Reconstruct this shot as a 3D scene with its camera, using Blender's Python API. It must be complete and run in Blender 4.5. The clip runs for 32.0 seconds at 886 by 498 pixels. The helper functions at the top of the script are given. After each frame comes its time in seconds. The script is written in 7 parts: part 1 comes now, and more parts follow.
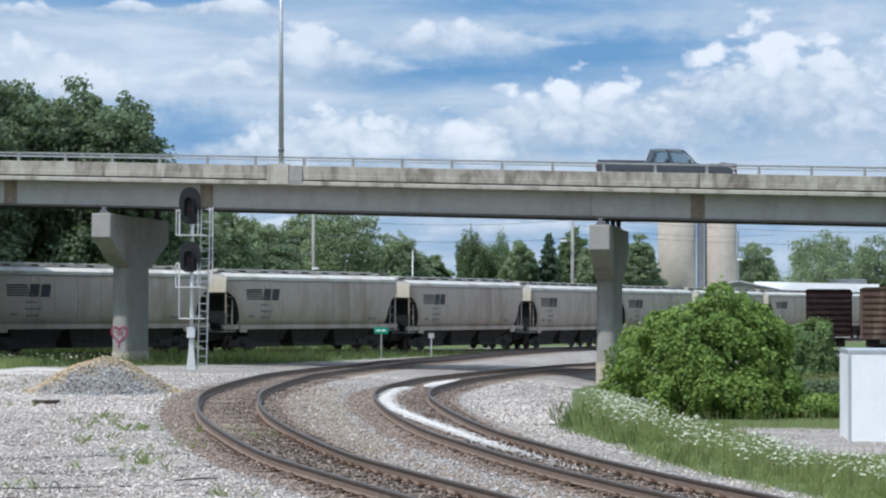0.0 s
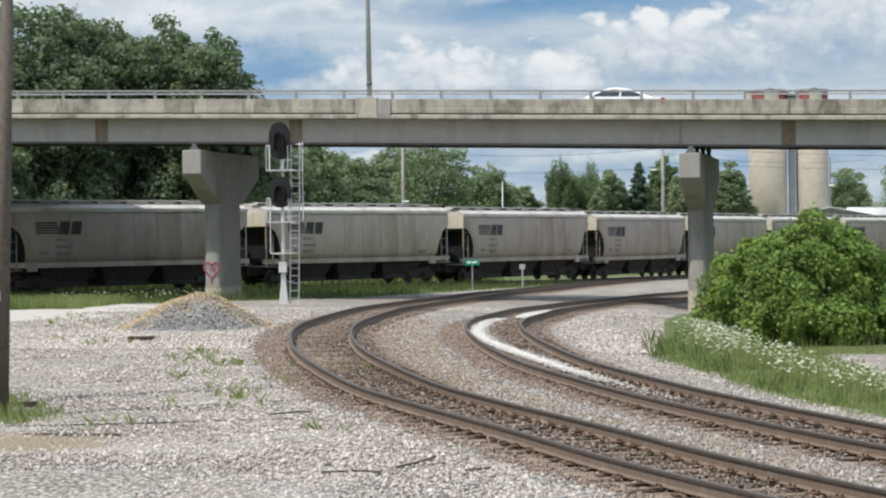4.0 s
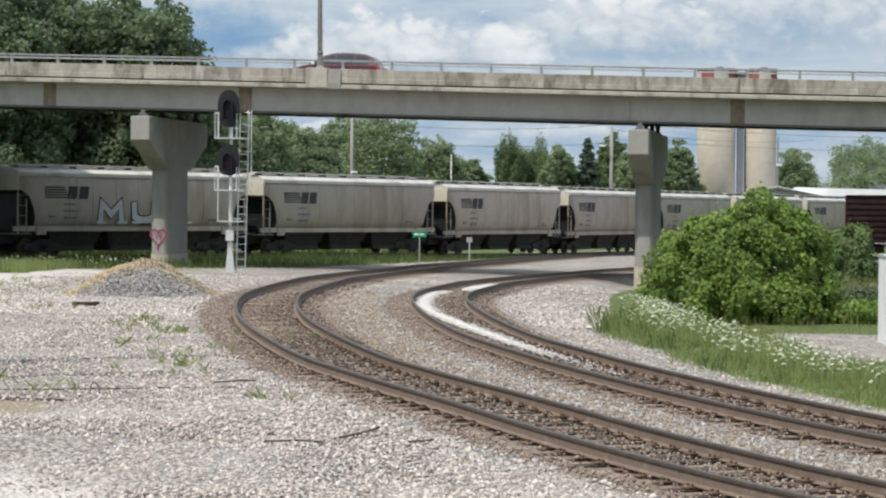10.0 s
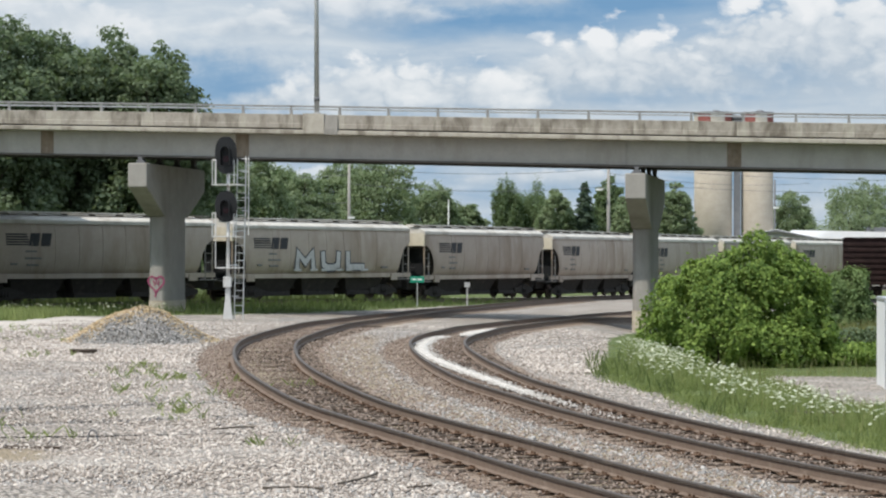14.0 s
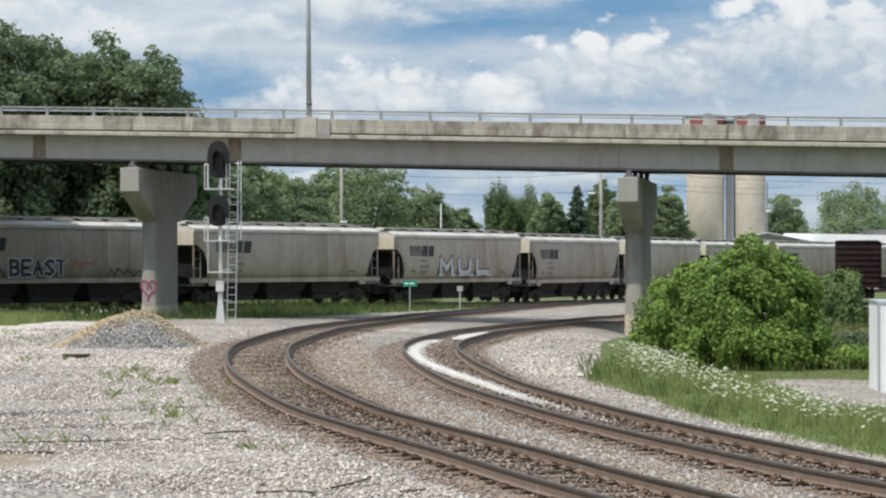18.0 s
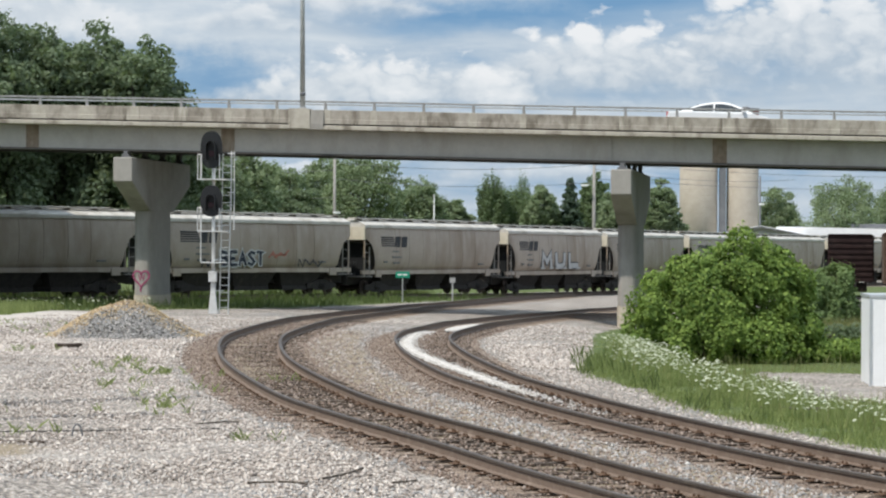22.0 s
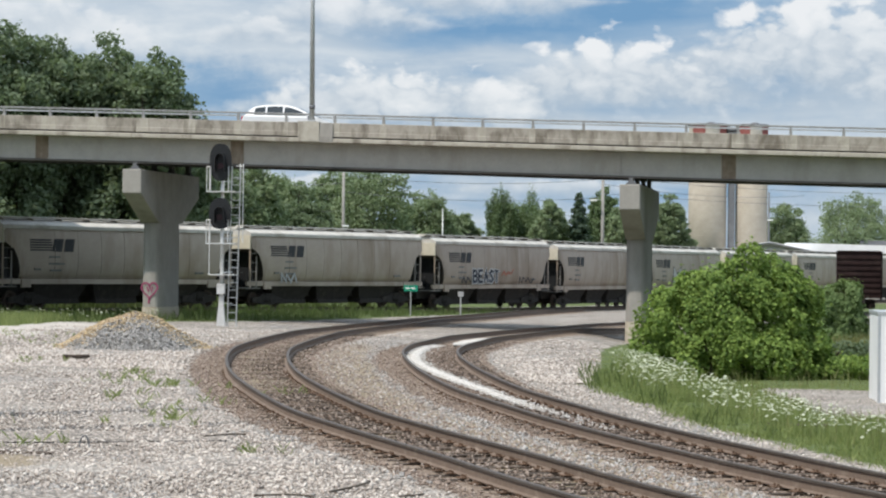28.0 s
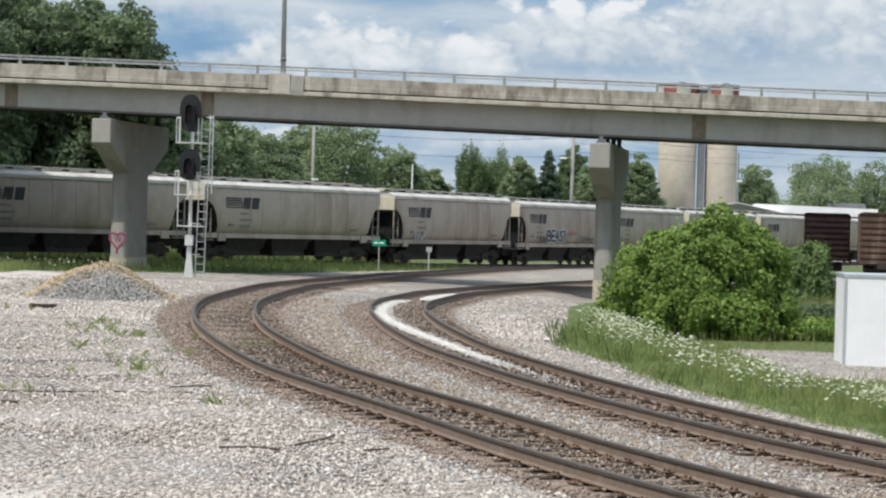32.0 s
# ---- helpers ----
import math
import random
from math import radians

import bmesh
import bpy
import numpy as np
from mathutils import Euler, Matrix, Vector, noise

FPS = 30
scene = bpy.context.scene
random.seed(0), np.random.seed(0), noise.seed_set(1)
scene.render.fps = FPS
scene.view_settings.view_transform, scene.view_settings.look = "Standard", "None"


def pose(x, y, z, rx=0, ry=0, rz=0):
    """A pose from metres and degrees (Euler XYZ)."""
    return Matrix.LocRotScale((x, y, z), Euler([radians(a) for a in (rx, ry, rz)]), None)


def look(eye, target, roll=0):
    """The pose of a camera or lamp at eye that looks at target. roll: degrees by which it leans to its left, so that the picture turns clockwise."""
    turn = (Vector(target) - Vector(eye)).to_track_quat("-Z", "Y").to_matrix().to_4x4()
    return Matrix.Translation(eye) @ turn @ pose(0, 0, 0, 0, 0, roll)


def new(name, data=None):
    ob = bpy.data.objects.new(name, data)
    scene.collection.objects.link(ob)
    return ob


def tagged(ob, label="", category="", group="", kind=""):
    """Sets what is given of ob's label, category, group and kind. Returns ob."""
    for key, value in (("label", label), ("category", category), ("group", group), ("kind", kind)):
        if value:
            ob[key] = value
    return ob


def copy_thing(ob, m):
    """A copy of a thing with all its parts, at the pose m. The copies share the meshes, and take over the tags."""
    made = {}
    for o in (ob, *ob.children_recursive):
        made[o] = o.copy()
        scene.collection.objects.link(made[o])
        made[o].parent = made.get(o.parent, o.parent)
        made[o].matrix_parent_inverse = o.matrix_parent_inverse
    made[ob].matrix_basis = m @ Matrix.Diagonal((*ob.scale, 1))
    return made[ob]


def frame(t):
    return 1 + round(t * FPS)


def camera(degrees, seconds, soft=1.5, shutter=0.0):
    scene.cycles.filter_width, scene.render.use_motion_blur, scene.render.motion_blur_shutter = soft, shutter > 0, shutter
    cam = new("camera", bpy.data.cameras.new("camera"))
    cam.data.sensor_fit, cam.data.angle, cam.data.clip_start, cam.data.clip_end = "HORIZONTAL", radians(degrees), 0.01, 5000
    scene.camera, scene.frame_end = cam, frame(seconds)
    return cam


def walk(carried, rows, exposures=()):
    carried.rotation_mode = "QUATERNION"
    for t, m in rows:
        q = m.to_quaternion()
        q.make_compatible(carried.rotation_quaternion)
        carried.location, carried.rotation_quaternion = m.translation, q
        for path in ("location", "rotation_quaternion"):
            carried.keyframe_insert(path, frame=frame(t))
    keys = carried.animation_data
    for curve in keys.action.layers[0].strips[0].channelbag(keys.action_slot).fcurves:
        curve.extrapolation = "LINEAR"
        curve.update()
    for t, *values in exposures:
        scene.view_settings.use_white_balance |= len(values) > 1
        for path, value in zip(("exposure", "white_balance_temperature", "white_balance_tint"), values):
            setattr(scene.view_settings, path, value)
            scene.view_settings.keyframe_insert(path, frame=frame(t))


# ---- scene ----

# ---------------------------------------------------------------- camera
EYE = (0.0, 0.0, 3.1)
cam = camera(22.73, 32.0, soft=2.2)


def aim(yaw, pitch, roll):
    """Camera pose at the fixed standpoint: turn, tilt and lean in degrees."""
    return pose(*EYE, 0, 0, yaw) @ pose(0, 0, 0, 90 + pitch) @ pose(0, 0, 0, 0, 0, roll)


PAN = [
    (0, -0.753, 1.520, 0.198),
    (0.5, -0.819, -0.087, 0.021),
    (1, 0.277, 0.910, -1.020),
    (1.5, 1.991, 0.784, -0.527),
    (2, 2.028, -0.220, -0.718),
    (2.5, 2.127, -0.465, -0.487),
    (4.5, 1.361, -0.209, -0.619),
    (5, 1.053, -0.486, -0.283),
    (5.5, 1.005, -1.034, 0.120),
    (6, 0.912, -1.336, 0.581),
    (6.5, 0.837, -1.645, 0.543),
    (7, 0.749, -1.820, 0.515),
    (7.5, 0.631, -1.830, 0.683),
    (8, 0.508, -1.687, 0.757),
    (8.5, 0.382, -1.473, 0.756),
    (9, 0.312, -1.296, 0.659),
    (9.5, 0.260, -1.143, 0.494),
    (10, 0.229, -0.978, 0.476),
    (10.5, 0.270, -0.839, 0.455),
    (11, 0.283, -0.723, 0.402),
    (11.5, 0.328, -0.560, 0.292),
    (12, 0.413, -0.435, 0.137),
    (12.5, 0.353, -0.247, 0.038),
    (13, 0.302, -0.052, 0.138),
    (13.5, 0.212, 0.079, 0.124),
    (14, 0.175, 0.193, 0.109),
    (14.5, 0.190, 0.197, -0.059),
    (16.5, 0.028, 0.240, -0.265),
    (17, -0.000, 0.225, -0.223),
    (17.5, -0.019, 0.259, -0.116),
    (18, -0.019, 0.294, -0.019),
    (18.5, -0.016, 0.342, -0.163),
    (19, 0.000, 0.426, -0.200),
    (19.5, -0.005, 0.517, -0.022),
    (20, 0.021, 0.551, -0.112),
    (20.5, 0.019, 0.427, -0.017),
    (21, -0.048, 0.222, 0.034),
    (21.5, -0.113, 0.110, 0.238),
    (22, -0.204, 0.073, 0.284),
    (22.5, -0.306, -0.011, 0.332),
    (23, -0.349, -0.078, 0.351),
    (23.5, -0.352, -0.126, 0.314),
    (24, -0.322, -0.072, 0.337),
    (24.5, -0.317, 0.006, 0.382),
    (25, -0.297, 0.097, 0.295),
    (25.5, -0.308, 0.202, -0.148),
    (26, -0.156, 0.291, 0.166),
    (26.5, -0.045, 0.328, 0.164),
    (28.5, 0.023, 0.482, 0.760),
    (29, -0.009, 0.547, 0.714),
    (29.5, 0.027, 0.634, 0.376),
    (30, 0.380, 0.697, 0.235),
    (30.5, 2.449, 0.423, 0.610),
    (31, 1.597, -0.410, 1.683),
    (31.5, -0.414, -0.848, 2.177),
    (32, -0.819, -0.710, 1.661),
]
walk(cam, [(t, aim(a, b, c)) for t, a, b, c in PAN], [(0, 0.10, 5800, 10), (1.0, 0.10, 5980, 10), (2.0, 0.09, 6220, 10), (6.0, 0.09, 6500, 10), (32, 0.09, 6450, 10)])

# ---------------------------------------------------------------- light
SUN_TO = Vector((-0.42, -0.33, 0.86)).normalized()
sun = new("sun", bpy.data.lights.new("sun", "SUN"))
sun.data.energy, sun.data.angle, sun.data.color = 4.1, radians(0.6), (1.0, 0.93, 0.83)
sun.matrix_world = look((0, 0, 60), tuple(Vector((0, 0, 60)) - SUN_TO))
scene.view_settings.exposure = 0.0


class Nodes:
    """Short hand for building a node tree."""

    t = None

    def add(self, kind, values=None, operation=None, attribute=None, sky=None):
        nd = self.t.nodes.new(kind)
        if operation:
            nd.operation = operation
        if attribute:
            nd.attribute_name = attribute
        if sky:
            nd.sky_type, nd.sun_disc = sky, False
        for k, v in (values or {}).items():
            if isinstance(v, bpy.types.NodeSocket):
                self.t.links.new(v, nd.inputs[k])
            else:
                nd.inputs[k].default_value = (*v, 1.0) if isinstance(v, tuple) and len(v) == 3 and "Color" in str(k) else v
        return nd

    def math(self, op, a, b=0.0, c=0.0, clamp=False):
        nd = self.add("ShaderNodeMath", {0: a, 1: b, 2: c}, operation=op)
        nd.use_clamp = clamp
        return nd.outputs[0]

    def mix(self, fac, a, b, blend="MIX"):
        nd = self.t.nodes.new("ShaderNodeMix")
        nd.data_type, nd.blend_type = "RGBA", blend
        for k, v in ((0, fac), (6, a), (7, b)):
            if isinstance(v, bpy.types.NodeSocket):
                self.t.links.new(v, nd.inputs[k])
            else:
                nd.inputs[k].default_value = v if k == 0 else (*v[:3], 1.0)
        return nd.outputs[2]

    def noise(self, vec, scale, detail=4.0, rough=0.55, distort=0.0):
        return self.add("ShaderNodeTexNoise", {"Vector": vec, "Scale": scale, "Detail": detail, "Roughness": rough, "Distortion": distort}).outputs["Fac"]

    def ramp(self, fac, *stops):
        nd = self.add("ShaderNodeValToRGB", {0: fac})
        el = nd.color_ramp.elements
        while len(el) < len(stops):
            el.new(0.5)
        for e, (p, c) in zip(el, stops):
            e.position = p
            e.color = (c, c, c, 1) if isinstance(c, (int, float)) else (*c, 1)
        return nd.outputs["Color"]

    def span(self, fac, lo, hi):
        return self.add("ShaderNodeMapRange", {0: fac, 1: lo, 2: hi, 3: 0.0, 4: 1.0}).outputs[0]


def nodes_on(tree):
    n = Nodes()
    n.t = tree
    tree.nodes.clear()
    return n


def build_sky():
    world = bpy.data.worlds.new("sky")
    scene.world = world
    world.use_nodes = True
    n = nodes_on(world.node_tree)
    way = n.add("ShaderNodeTexCoord").outputs["Generated"]
    sky = n.add("ShaderNodeTexSky", sky="NISHITA")
    sky.sun_elevation = math.asin(SUN_TO.z)
    sky.sun_rotation = math.atan2(SUN_TO.x, SUN_TO.y)
    sky.air_density, sky.dust_density, sky.ozone_density = 1.0, 0.6, 1.2
    sep = n.add("ShaderNodeSeparateXYZ", {0: way})
    az, el = n.math("ARCTAN2", sep.outputs[0], sep.outputs[1]), sep.outputs[2]
    # cloud banks lie flat: squeeze the height so that they stretch sideways
    flat = n.add("ShaderNodeCombineXYZ", {0: n.math("MULTIPLY", sep.outputs[0], 15.0), 1: n.math("MULTIPLY", sep.outputs[1], 15.0), 2: n.math("MULTIPLY", el, 23.0)}).outputs[0]
    band = n.add("ShaderNodeCombineXYZ", {0: n.math("MULTIPLY", sep.outputs[0], 9.0), 1: n.math("MULTIPLY", sep.outputs[1], 9.0), 2: n.math("MULTIPLY", el, 46.0)}).outputs[0]
    warp = n.add("ShaderNodeTexNoise", {"Vector": flat, "Scale": 2.2, "Detail": 5.0, "Roughness": 0.58}).outputs["Color"]
    bent = n.add("ShaderNodeVectorMath", {0: warp, 1: (0.35, 0.35, 0.35), 2: flat}, operation="MULTIPLY_ADD").outputs[0]
    # rounded puffs with sharp creases, at two sizes
    puff = n.math("ABSOLUTE", n.math("SUBTRACT", n.noise(bent, 2.6, 2.0, 0.45), 0.5))
    small = n.math("ABSOLUTE", n.math("SUBTRACT", n.noise(bent, 6.5, 3.0, 0.5), 0.5))
    lumps = n.math("SUBTRACT", n.math("ADD", n.math("MULTIPLY", puff, 2.2), n.math("MULTIPLY", small, 0.6)), 0.22)
    fray = n.math("SUBTRACT", n.noise(flat, 5.0, 6.0, 0.62), 0.5)

    def bank(az0, el0, wa, we):
        """A soft oval patch of the sky: bearing and height in radians, half sizes."""
        da = n.math("DIVIDE", n.math("SUBTRACT", az, az0), wa)
        de = n.math("DIVIDE", n.math("SUBTRACT", n.math("ADD", el, n.math("MULTIPLY", fray, 0.012)), el0), we)
        r2 = n.math("ADD", n.math("MULTIPLY", da, da), n.math("MULTIPLY", de, de))
        return n.math("POWER", 2.718, n.math("MULTIPLY", r2, -1.0))

    # the thin high deck: pale grey veils with blue gaps
    thick = n.math("ADD", 0.58, n.math("MULTIPLY", n.math("SUBTRACT", n.noise(band, 1.5, 5.0, 0.55, 0.4), 0.5), 1.0))
    thick = n.math("ADD", thick, n.math("MULTIPLY", fray, 0.35))
    for az0, el0, wa, we, amp in VEIL_BANKS:
        thick = n.math("ADD", thick, n.math("MULTIPLY", bank(az0, el0, wa, we), amp))
    veil = n.ramp(thick, (0.0, (0.17, 0.34, 0.56)), (0.30, (0.29, 0.44, 0.62)), (0.55, (0.48, 0.58, 0.69)), (0.80, (0.66, 0.725, 0.785)), (1.0, (0.80, 0.84, 0.87)))
    # heaped clouds with bright crowns and grey bellies, far ones first
    col = veil
    for az0, base, wa, tall, solid in HEAPS:
        da = n.math("DIVIDE", n.math("SUBTRACT", az, az0), wa)
        crown = n.math("POWER", 2.718, n.math("MULTIPLY", n.math("POWER", n.math("ABSOLUTE", da), 2.6), -1.0))
        up = n.math("DIVIDE", n.math("SUBTRACT", el, base), tall)
        rough = n.math("ADD", n.math("MULTIPLY", lumps, 1.5), n.math("MULTIPLY", fray, 0.4))
        deep = n.math("SUBTRACT", n.math("ADD", crown, n.math("MULTIPLY", rough, crown)), n.math("ABSOLUTE", n.math("SUBTRACT", up, 0.12)))
        alpha = n.math("MULTIPLY", n.span(deep, 0.0, 0.30), n.span(n.math("ADD", up, n.math("MULTIPLY", fray, 0.8)), -0.55, 0.25))
        tone = n.math("ADD", n.math("ADD", n.math("MULTIPLY", up, 0.60), n.math("MULTIPLY", lumps, 1.2)), n.math("ADD", 0.18, n.math("MULTIPLY", fray, 0.28)))
        lit = n.ramp(tone, (0.0, (0.45, 0.54, 0.64)), (0.28, (0.63, 0.69, 0.75)), (0.55, (0.77, 0.81, 0.845)), (0.85, (0.89, 0.905, 0.92)))
        col = n.mix(n.math("MULTIPLY", alpha, solid), col, lit)
    # higher up, out of view, the sky is brightened to lift shaded parts
    high = n.math("MULTIPLY", 8.7, n.math("ADD", 1.0, n.math("MULTIPLY", n.span(el, 0.2, 0.7), 0.75)))
    col = n.mix(1.0, col, n.add("ShaderNodeCombineColor", {0: high, 1: high, 2: high}).outputs[0], "MULTIPLY")
    # clear sky keeps a share everywhere
    col = n.mix(0.06, col, sky.outputs[0])
    bg = n.add("ShaderNodeBackground", {"Color": col, "Strength": 0.105})
    n.add("ShaderNodeOutputWorld", {"Surface": bg.outputs[0]})


# bearing, height, half width, half height, weight
VEIL_BANKS = (
    (0.030, 0.106, 0.075, 0.007, -0.55), (0.085, 0.117, 0.050, 0.008, -0.50), (0.050, 0.137, 0.055, 0.006, -0.55), (-0.130, 0.107, 0.080, 0.016, 0.30), (-0.130, 0.138, 0.090, 0.006, -0.50),
    (-0.100, 0.078, 0.030, 0.012, -0.45), (0.150, 0.083, 0.022, 0.006, -0.45), (0.100, 0.072, 0.040, 0.004, -0.30), (0.040, 0.040, 0.200, 0.012, -0.12), (0.060, 0.030, 0.060, 0.006, -0.15),
)
# bearing, base height, half width, height above it, firmness
HEAPS = (
    (-0.176, 0.1290, 0.016, 0.006, 0.9), (-0.129, 0.1320, 0.013, 0.005, 0.9), (-0.085, 0.1310, 0.026, 0.008, 0.95), (0.025, 0.1180, 0.036, 0.011, 0.8), (-0.046, 0.1060, 0.034, 0.019, 0.8), (-0.082, 0.1000, 0.024, 0.011, 0.7),
    (0.170, 0.0820, 0.066, 0.040, 1.0), (0.078, 0.0750, 0.050, 0.027, 1.0), (-0.024, 0.0650, 0.066, 0.024, 1.0), (-0.185, 0.0900, 0.050, 0.030, 0.7), (-0.060, 0.0300, 0.050, 0.010, 0.6), (0.050, 0.0340, 0.040, 0.006, 0.6), (0.230, 0.0800, 0.040, 0.030, 0.9),
)
build_sky()


# ---------------------------------------------------------------- materials
def surf(name, c1, c2, scale=6.0, rough=0.8, bump=0.15, c3=None, scale3=0.7, amount3=0.5, metal=0.0, streak=0.0, spec=0.3, jitter=0.0, gloss=0.0):
    """A worn surface: two tones at grain scale, a third in patches or runs; object space, metres."""
    m = bpy.data.materials.new(name)
    m.use_nodes = True
    n = nodes_on(m.node_tree)
    pos = n.add("ShaderNodeTexCoord").outputs["Object"]
    fine = n.noise(pos, scale, 6.0, 0.6)
    grit = n.noise(pos, scale * 6.3, 3.0, 0.6)
    f = n.span(n.math("ADD", n.math("MULTIPLY", fine, 0.7), n.math("MULTIPLY", grit, 0.3)), 0.34, 0.66)
    col = n.mix(f, c1, c2)
    if c3:
        p3 = pos
        if streak:
            s = n.add("ShaderNodeSeparateXYZ", {0: pos})
            p3 = n.add("ShaderNodeCombineXYZ", {0: s.outputs[0], 1: s.outputs[1], 2: n.math("MULTIPLY", s.outputs[2], streak)}).outputs[0]
        patch = n.span(n.noise(p3, scale3, 5.0, 0.62, 0.3), 0.68 - amount3 * 0.3, 0.86 - amount3 * 0.3)
        col = n.mix(patch, col, c3)
    if jitter:
        rnd = n.add("ShaderNodeObjectInfo").outputs["Random"]
        k = n.math("ADD", n.math("MULTIPLY", rnd, 2 * jitter), 1.0 - jitter)
        col = n.mix(1.0, col, n.add("ShaderNodeCombineColor", {0: k, 1: k, 2: k}).outputs[0], "MULTIPLY")
    r = n.math("ADD", rough - 0.08, n.math("MULTIPLY", fine, 0.16), clamp=True)
    b = n.add("ShaderNodeBump", {"Strength": min(1.0, bump * 2), "Distance": 0.02, "Height": n.math("ADD", fine, n.math("MULTIPLY", grit, 0.5))})
    sh = n.add("ShaderNodeBsdfPrincipled", {"Base Color": col, "Roughness": r, "Metallic": metal, "Specular IOR Level": spec, "Normal": b.outputs[0], "Coat Weight": gloss, "Coat Roughness": 0.08})
    n.add("ShaderNodeOutputMaterial", {0: sh.outputs[0]})
    return m


def leaf_mat(name, dark, light, spread=0.5):
    m = bpy.data.materials.new(name)
    m.use_nodes = True
    n = nodes_on(m.node_tree)
    rnd = n.add("ShaderNodeNewGeometry").outputs["Random Per Island"]
    pos = n.add("ShaderNodeTexCoord").outputs["Object"]
    big = n.span(n.noise(pos, 0.5, 3.0, 0.6), 0.3, 0.7)
    f = n.math("ADD", n.math("MULTIPLY", rnd, spread), n.math("MULTIPLY", big, 1 - spread))
    col = n.mix(f, dark, light)
    d = n.add("ShaderNodeBsdfPrincipled", {"Base Color": col, "Roughness": 0.62, "Specular IOR Level": 0.25})
    tr = n.add("ShaderNodeBsdfTranslucent", {"Color": n.mix(0.35, col, (0.16, 0.24, 0.02))})
    mixs = n.add("ShaderNodeMixShader", {0: 0.42, 1: d.outputs[0], 2: tr.outputs[0]})
    n.add("ShaderNodeOutputMaterial", {0: mixs.outputs[0]})
    return m


def glass_mat(name, tint):
    """Tinted see-through car glass."""
    m = bpy.data.materials.new(name)
    m.use_nodes = True
    n = nodes_on(m.node_tree)
    clear = n.add("ShaderNodeBsdfTransparent", {"Color": tint})
    gloss = n.add("ShaderNodeBsdfGlossy", {"Color": (0.9, 0.9, 0.9), "Roughness": 0.03})
    fres = n.add("ShaderNodeFresnel", {"IOR": 1.5})
    mixs = n.add("ShaderNodeMixShader", {0: n.math("ADD", fres.outputs[0], 0.05, clamp=True), 1: clear.outputs[0], 2: gloss.outputs[0]})
    n.add("ShaderNodeOutputMaterial", {0: mixs.outputs[0]})
    return m


M = {}
M["concrete"] = surf("concrete", (0.285, 0.258, 0.22), (0.40, 0.37, 0.325), 2.2, 0.9, 0.12, (0.16, 0.14, 0.115), 1.3, 0.7, streak=0.45)
M["concrete_pale"] = surf("concrete_pale", (0.335, 0.308, 0.262), (0.445, 0.415, 0.362), 3.0, 0.9, 0.12, (0.19, 0.17, 0.14), 1.3, 0.6, streak=0.4)
M["concrete_pier"] = surf("concrete_pier", (0.275, 0.262, 0.24), (0.335, 0.322, 0.298), 1.6, 0.9, 0.08, (0.21, 0.198, 0.18), 0.5, 0.5, streak=0.3)
M["concrete_raw"] = surf("concrete_raw", (0.42, 0.37, 0.29), (0.52, 0.47, 0.39), 4.0, 0.92, 0.2, (0.3, 0.25, 0.19), 1.3, 0.5)
M["girder"] = surf("girder_paint", (0.365, 0.34, 0.305), (0.45, 0.422, 0.38), 1.5, 0.7, 0.05, (0.32, 0.29, 0.25), 0.5, 0.5, streak=0.25)
# near-black: the shade below deck and parapet is put into this colour
M["girder_dark"] = surf("girder_shade", (0.045, 0.043, 0.042), (0.085, 0.08, 0.076), 2.0, 0.85, 0.1)
M["rust_stain"] = surf("rust_stain", (0.16, 0.12, 0.085), (0.26, 0.20, 0.15), 3.0, 0.9, 0.1, (0.33, 0.29, 0.24), 1.2, 0.5, streak=0.3)
M["asphalt"] = surf("asphalt", (0.04, 0.04, 0.042), (0.075, 0.073, 0.07), 9.0, 0.92, 0.3)
M["galv"] = surf("galvanised", (0.42, 0.43, 0.43), (0.55, 0.56, 0.56), 5.0, 0.5, 0.04, (0.33, 0.33, 0.32), 2.0, 0.4, metal=0.5)
M["railing"] = surf("railing_steel", (0.25, 0.25, 0.245), (0.36, 0.36, 0.355), 6.0, 0.6, 0.05, (0.19, 0.18, 0.165), 2.0, 0.5, metal=0.4)
M["alu"] = surf("signal_aluminium", (0.55, 0.55, 0.54), (0.68, 0.68, 0.67), 8.0, 0.5, 0.04, (0.4, 0.39, 0.37), 3.0, 0.4, metal=0.35)
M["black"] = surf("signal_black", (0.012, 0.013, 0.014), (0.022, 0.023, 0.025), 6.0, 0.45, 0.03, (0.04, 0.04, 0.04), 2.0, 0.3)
M["lens"] = surf("dark_lens", (0.03, 0.008, 0.01), (0.05, 0.015, 0.02), 6.0, 0.15, 0.0)
M["rail"] = surf("rail_steel", (0.135, 0.098, 0.076), (0.19, 0.145, 0.115), 14.0, 0.8, 0.1, (0.25, 0.20, 0.165), 3.0, 0.4)
M["railtop"] = surf("rail_running_face", (0.06, 0.05, 0.044), (0.10, 0.084, 0.072), 20.0, 0.55, 0.03, (0.14, 0.115, 0.095), 4.0, 0.45, metal=0.2)
M["tie"] = surf("tie_timber", (0.048, 0.036, 0.028), (0.10, 0.075, 0.058), 12.0, 0.92, 0.5, (0.15, 0.125, 0.10), 3.0, 0.4, jitter=0.3)
M["plate"] = surf("tie_plate", (0.09, 0.055, 0.035), (0.16, 0.10, 0.065), 20.0, 0.8, 0.2, jitter=0.2)
M["wood"] = surf("pole_timber", (0.10, 0.085, 0.07), (0.18, 0.155, 0.13), 10.0, 0.92, 0.4, (0.06, 0.05, 0.042), 2.0, 0.5, streak=0.15)
M["bark"] = surf("bark", (0.06, 0.05, 0.04), (0.12, 0.10, 0.08), 5.0, 0.95, 0.5)
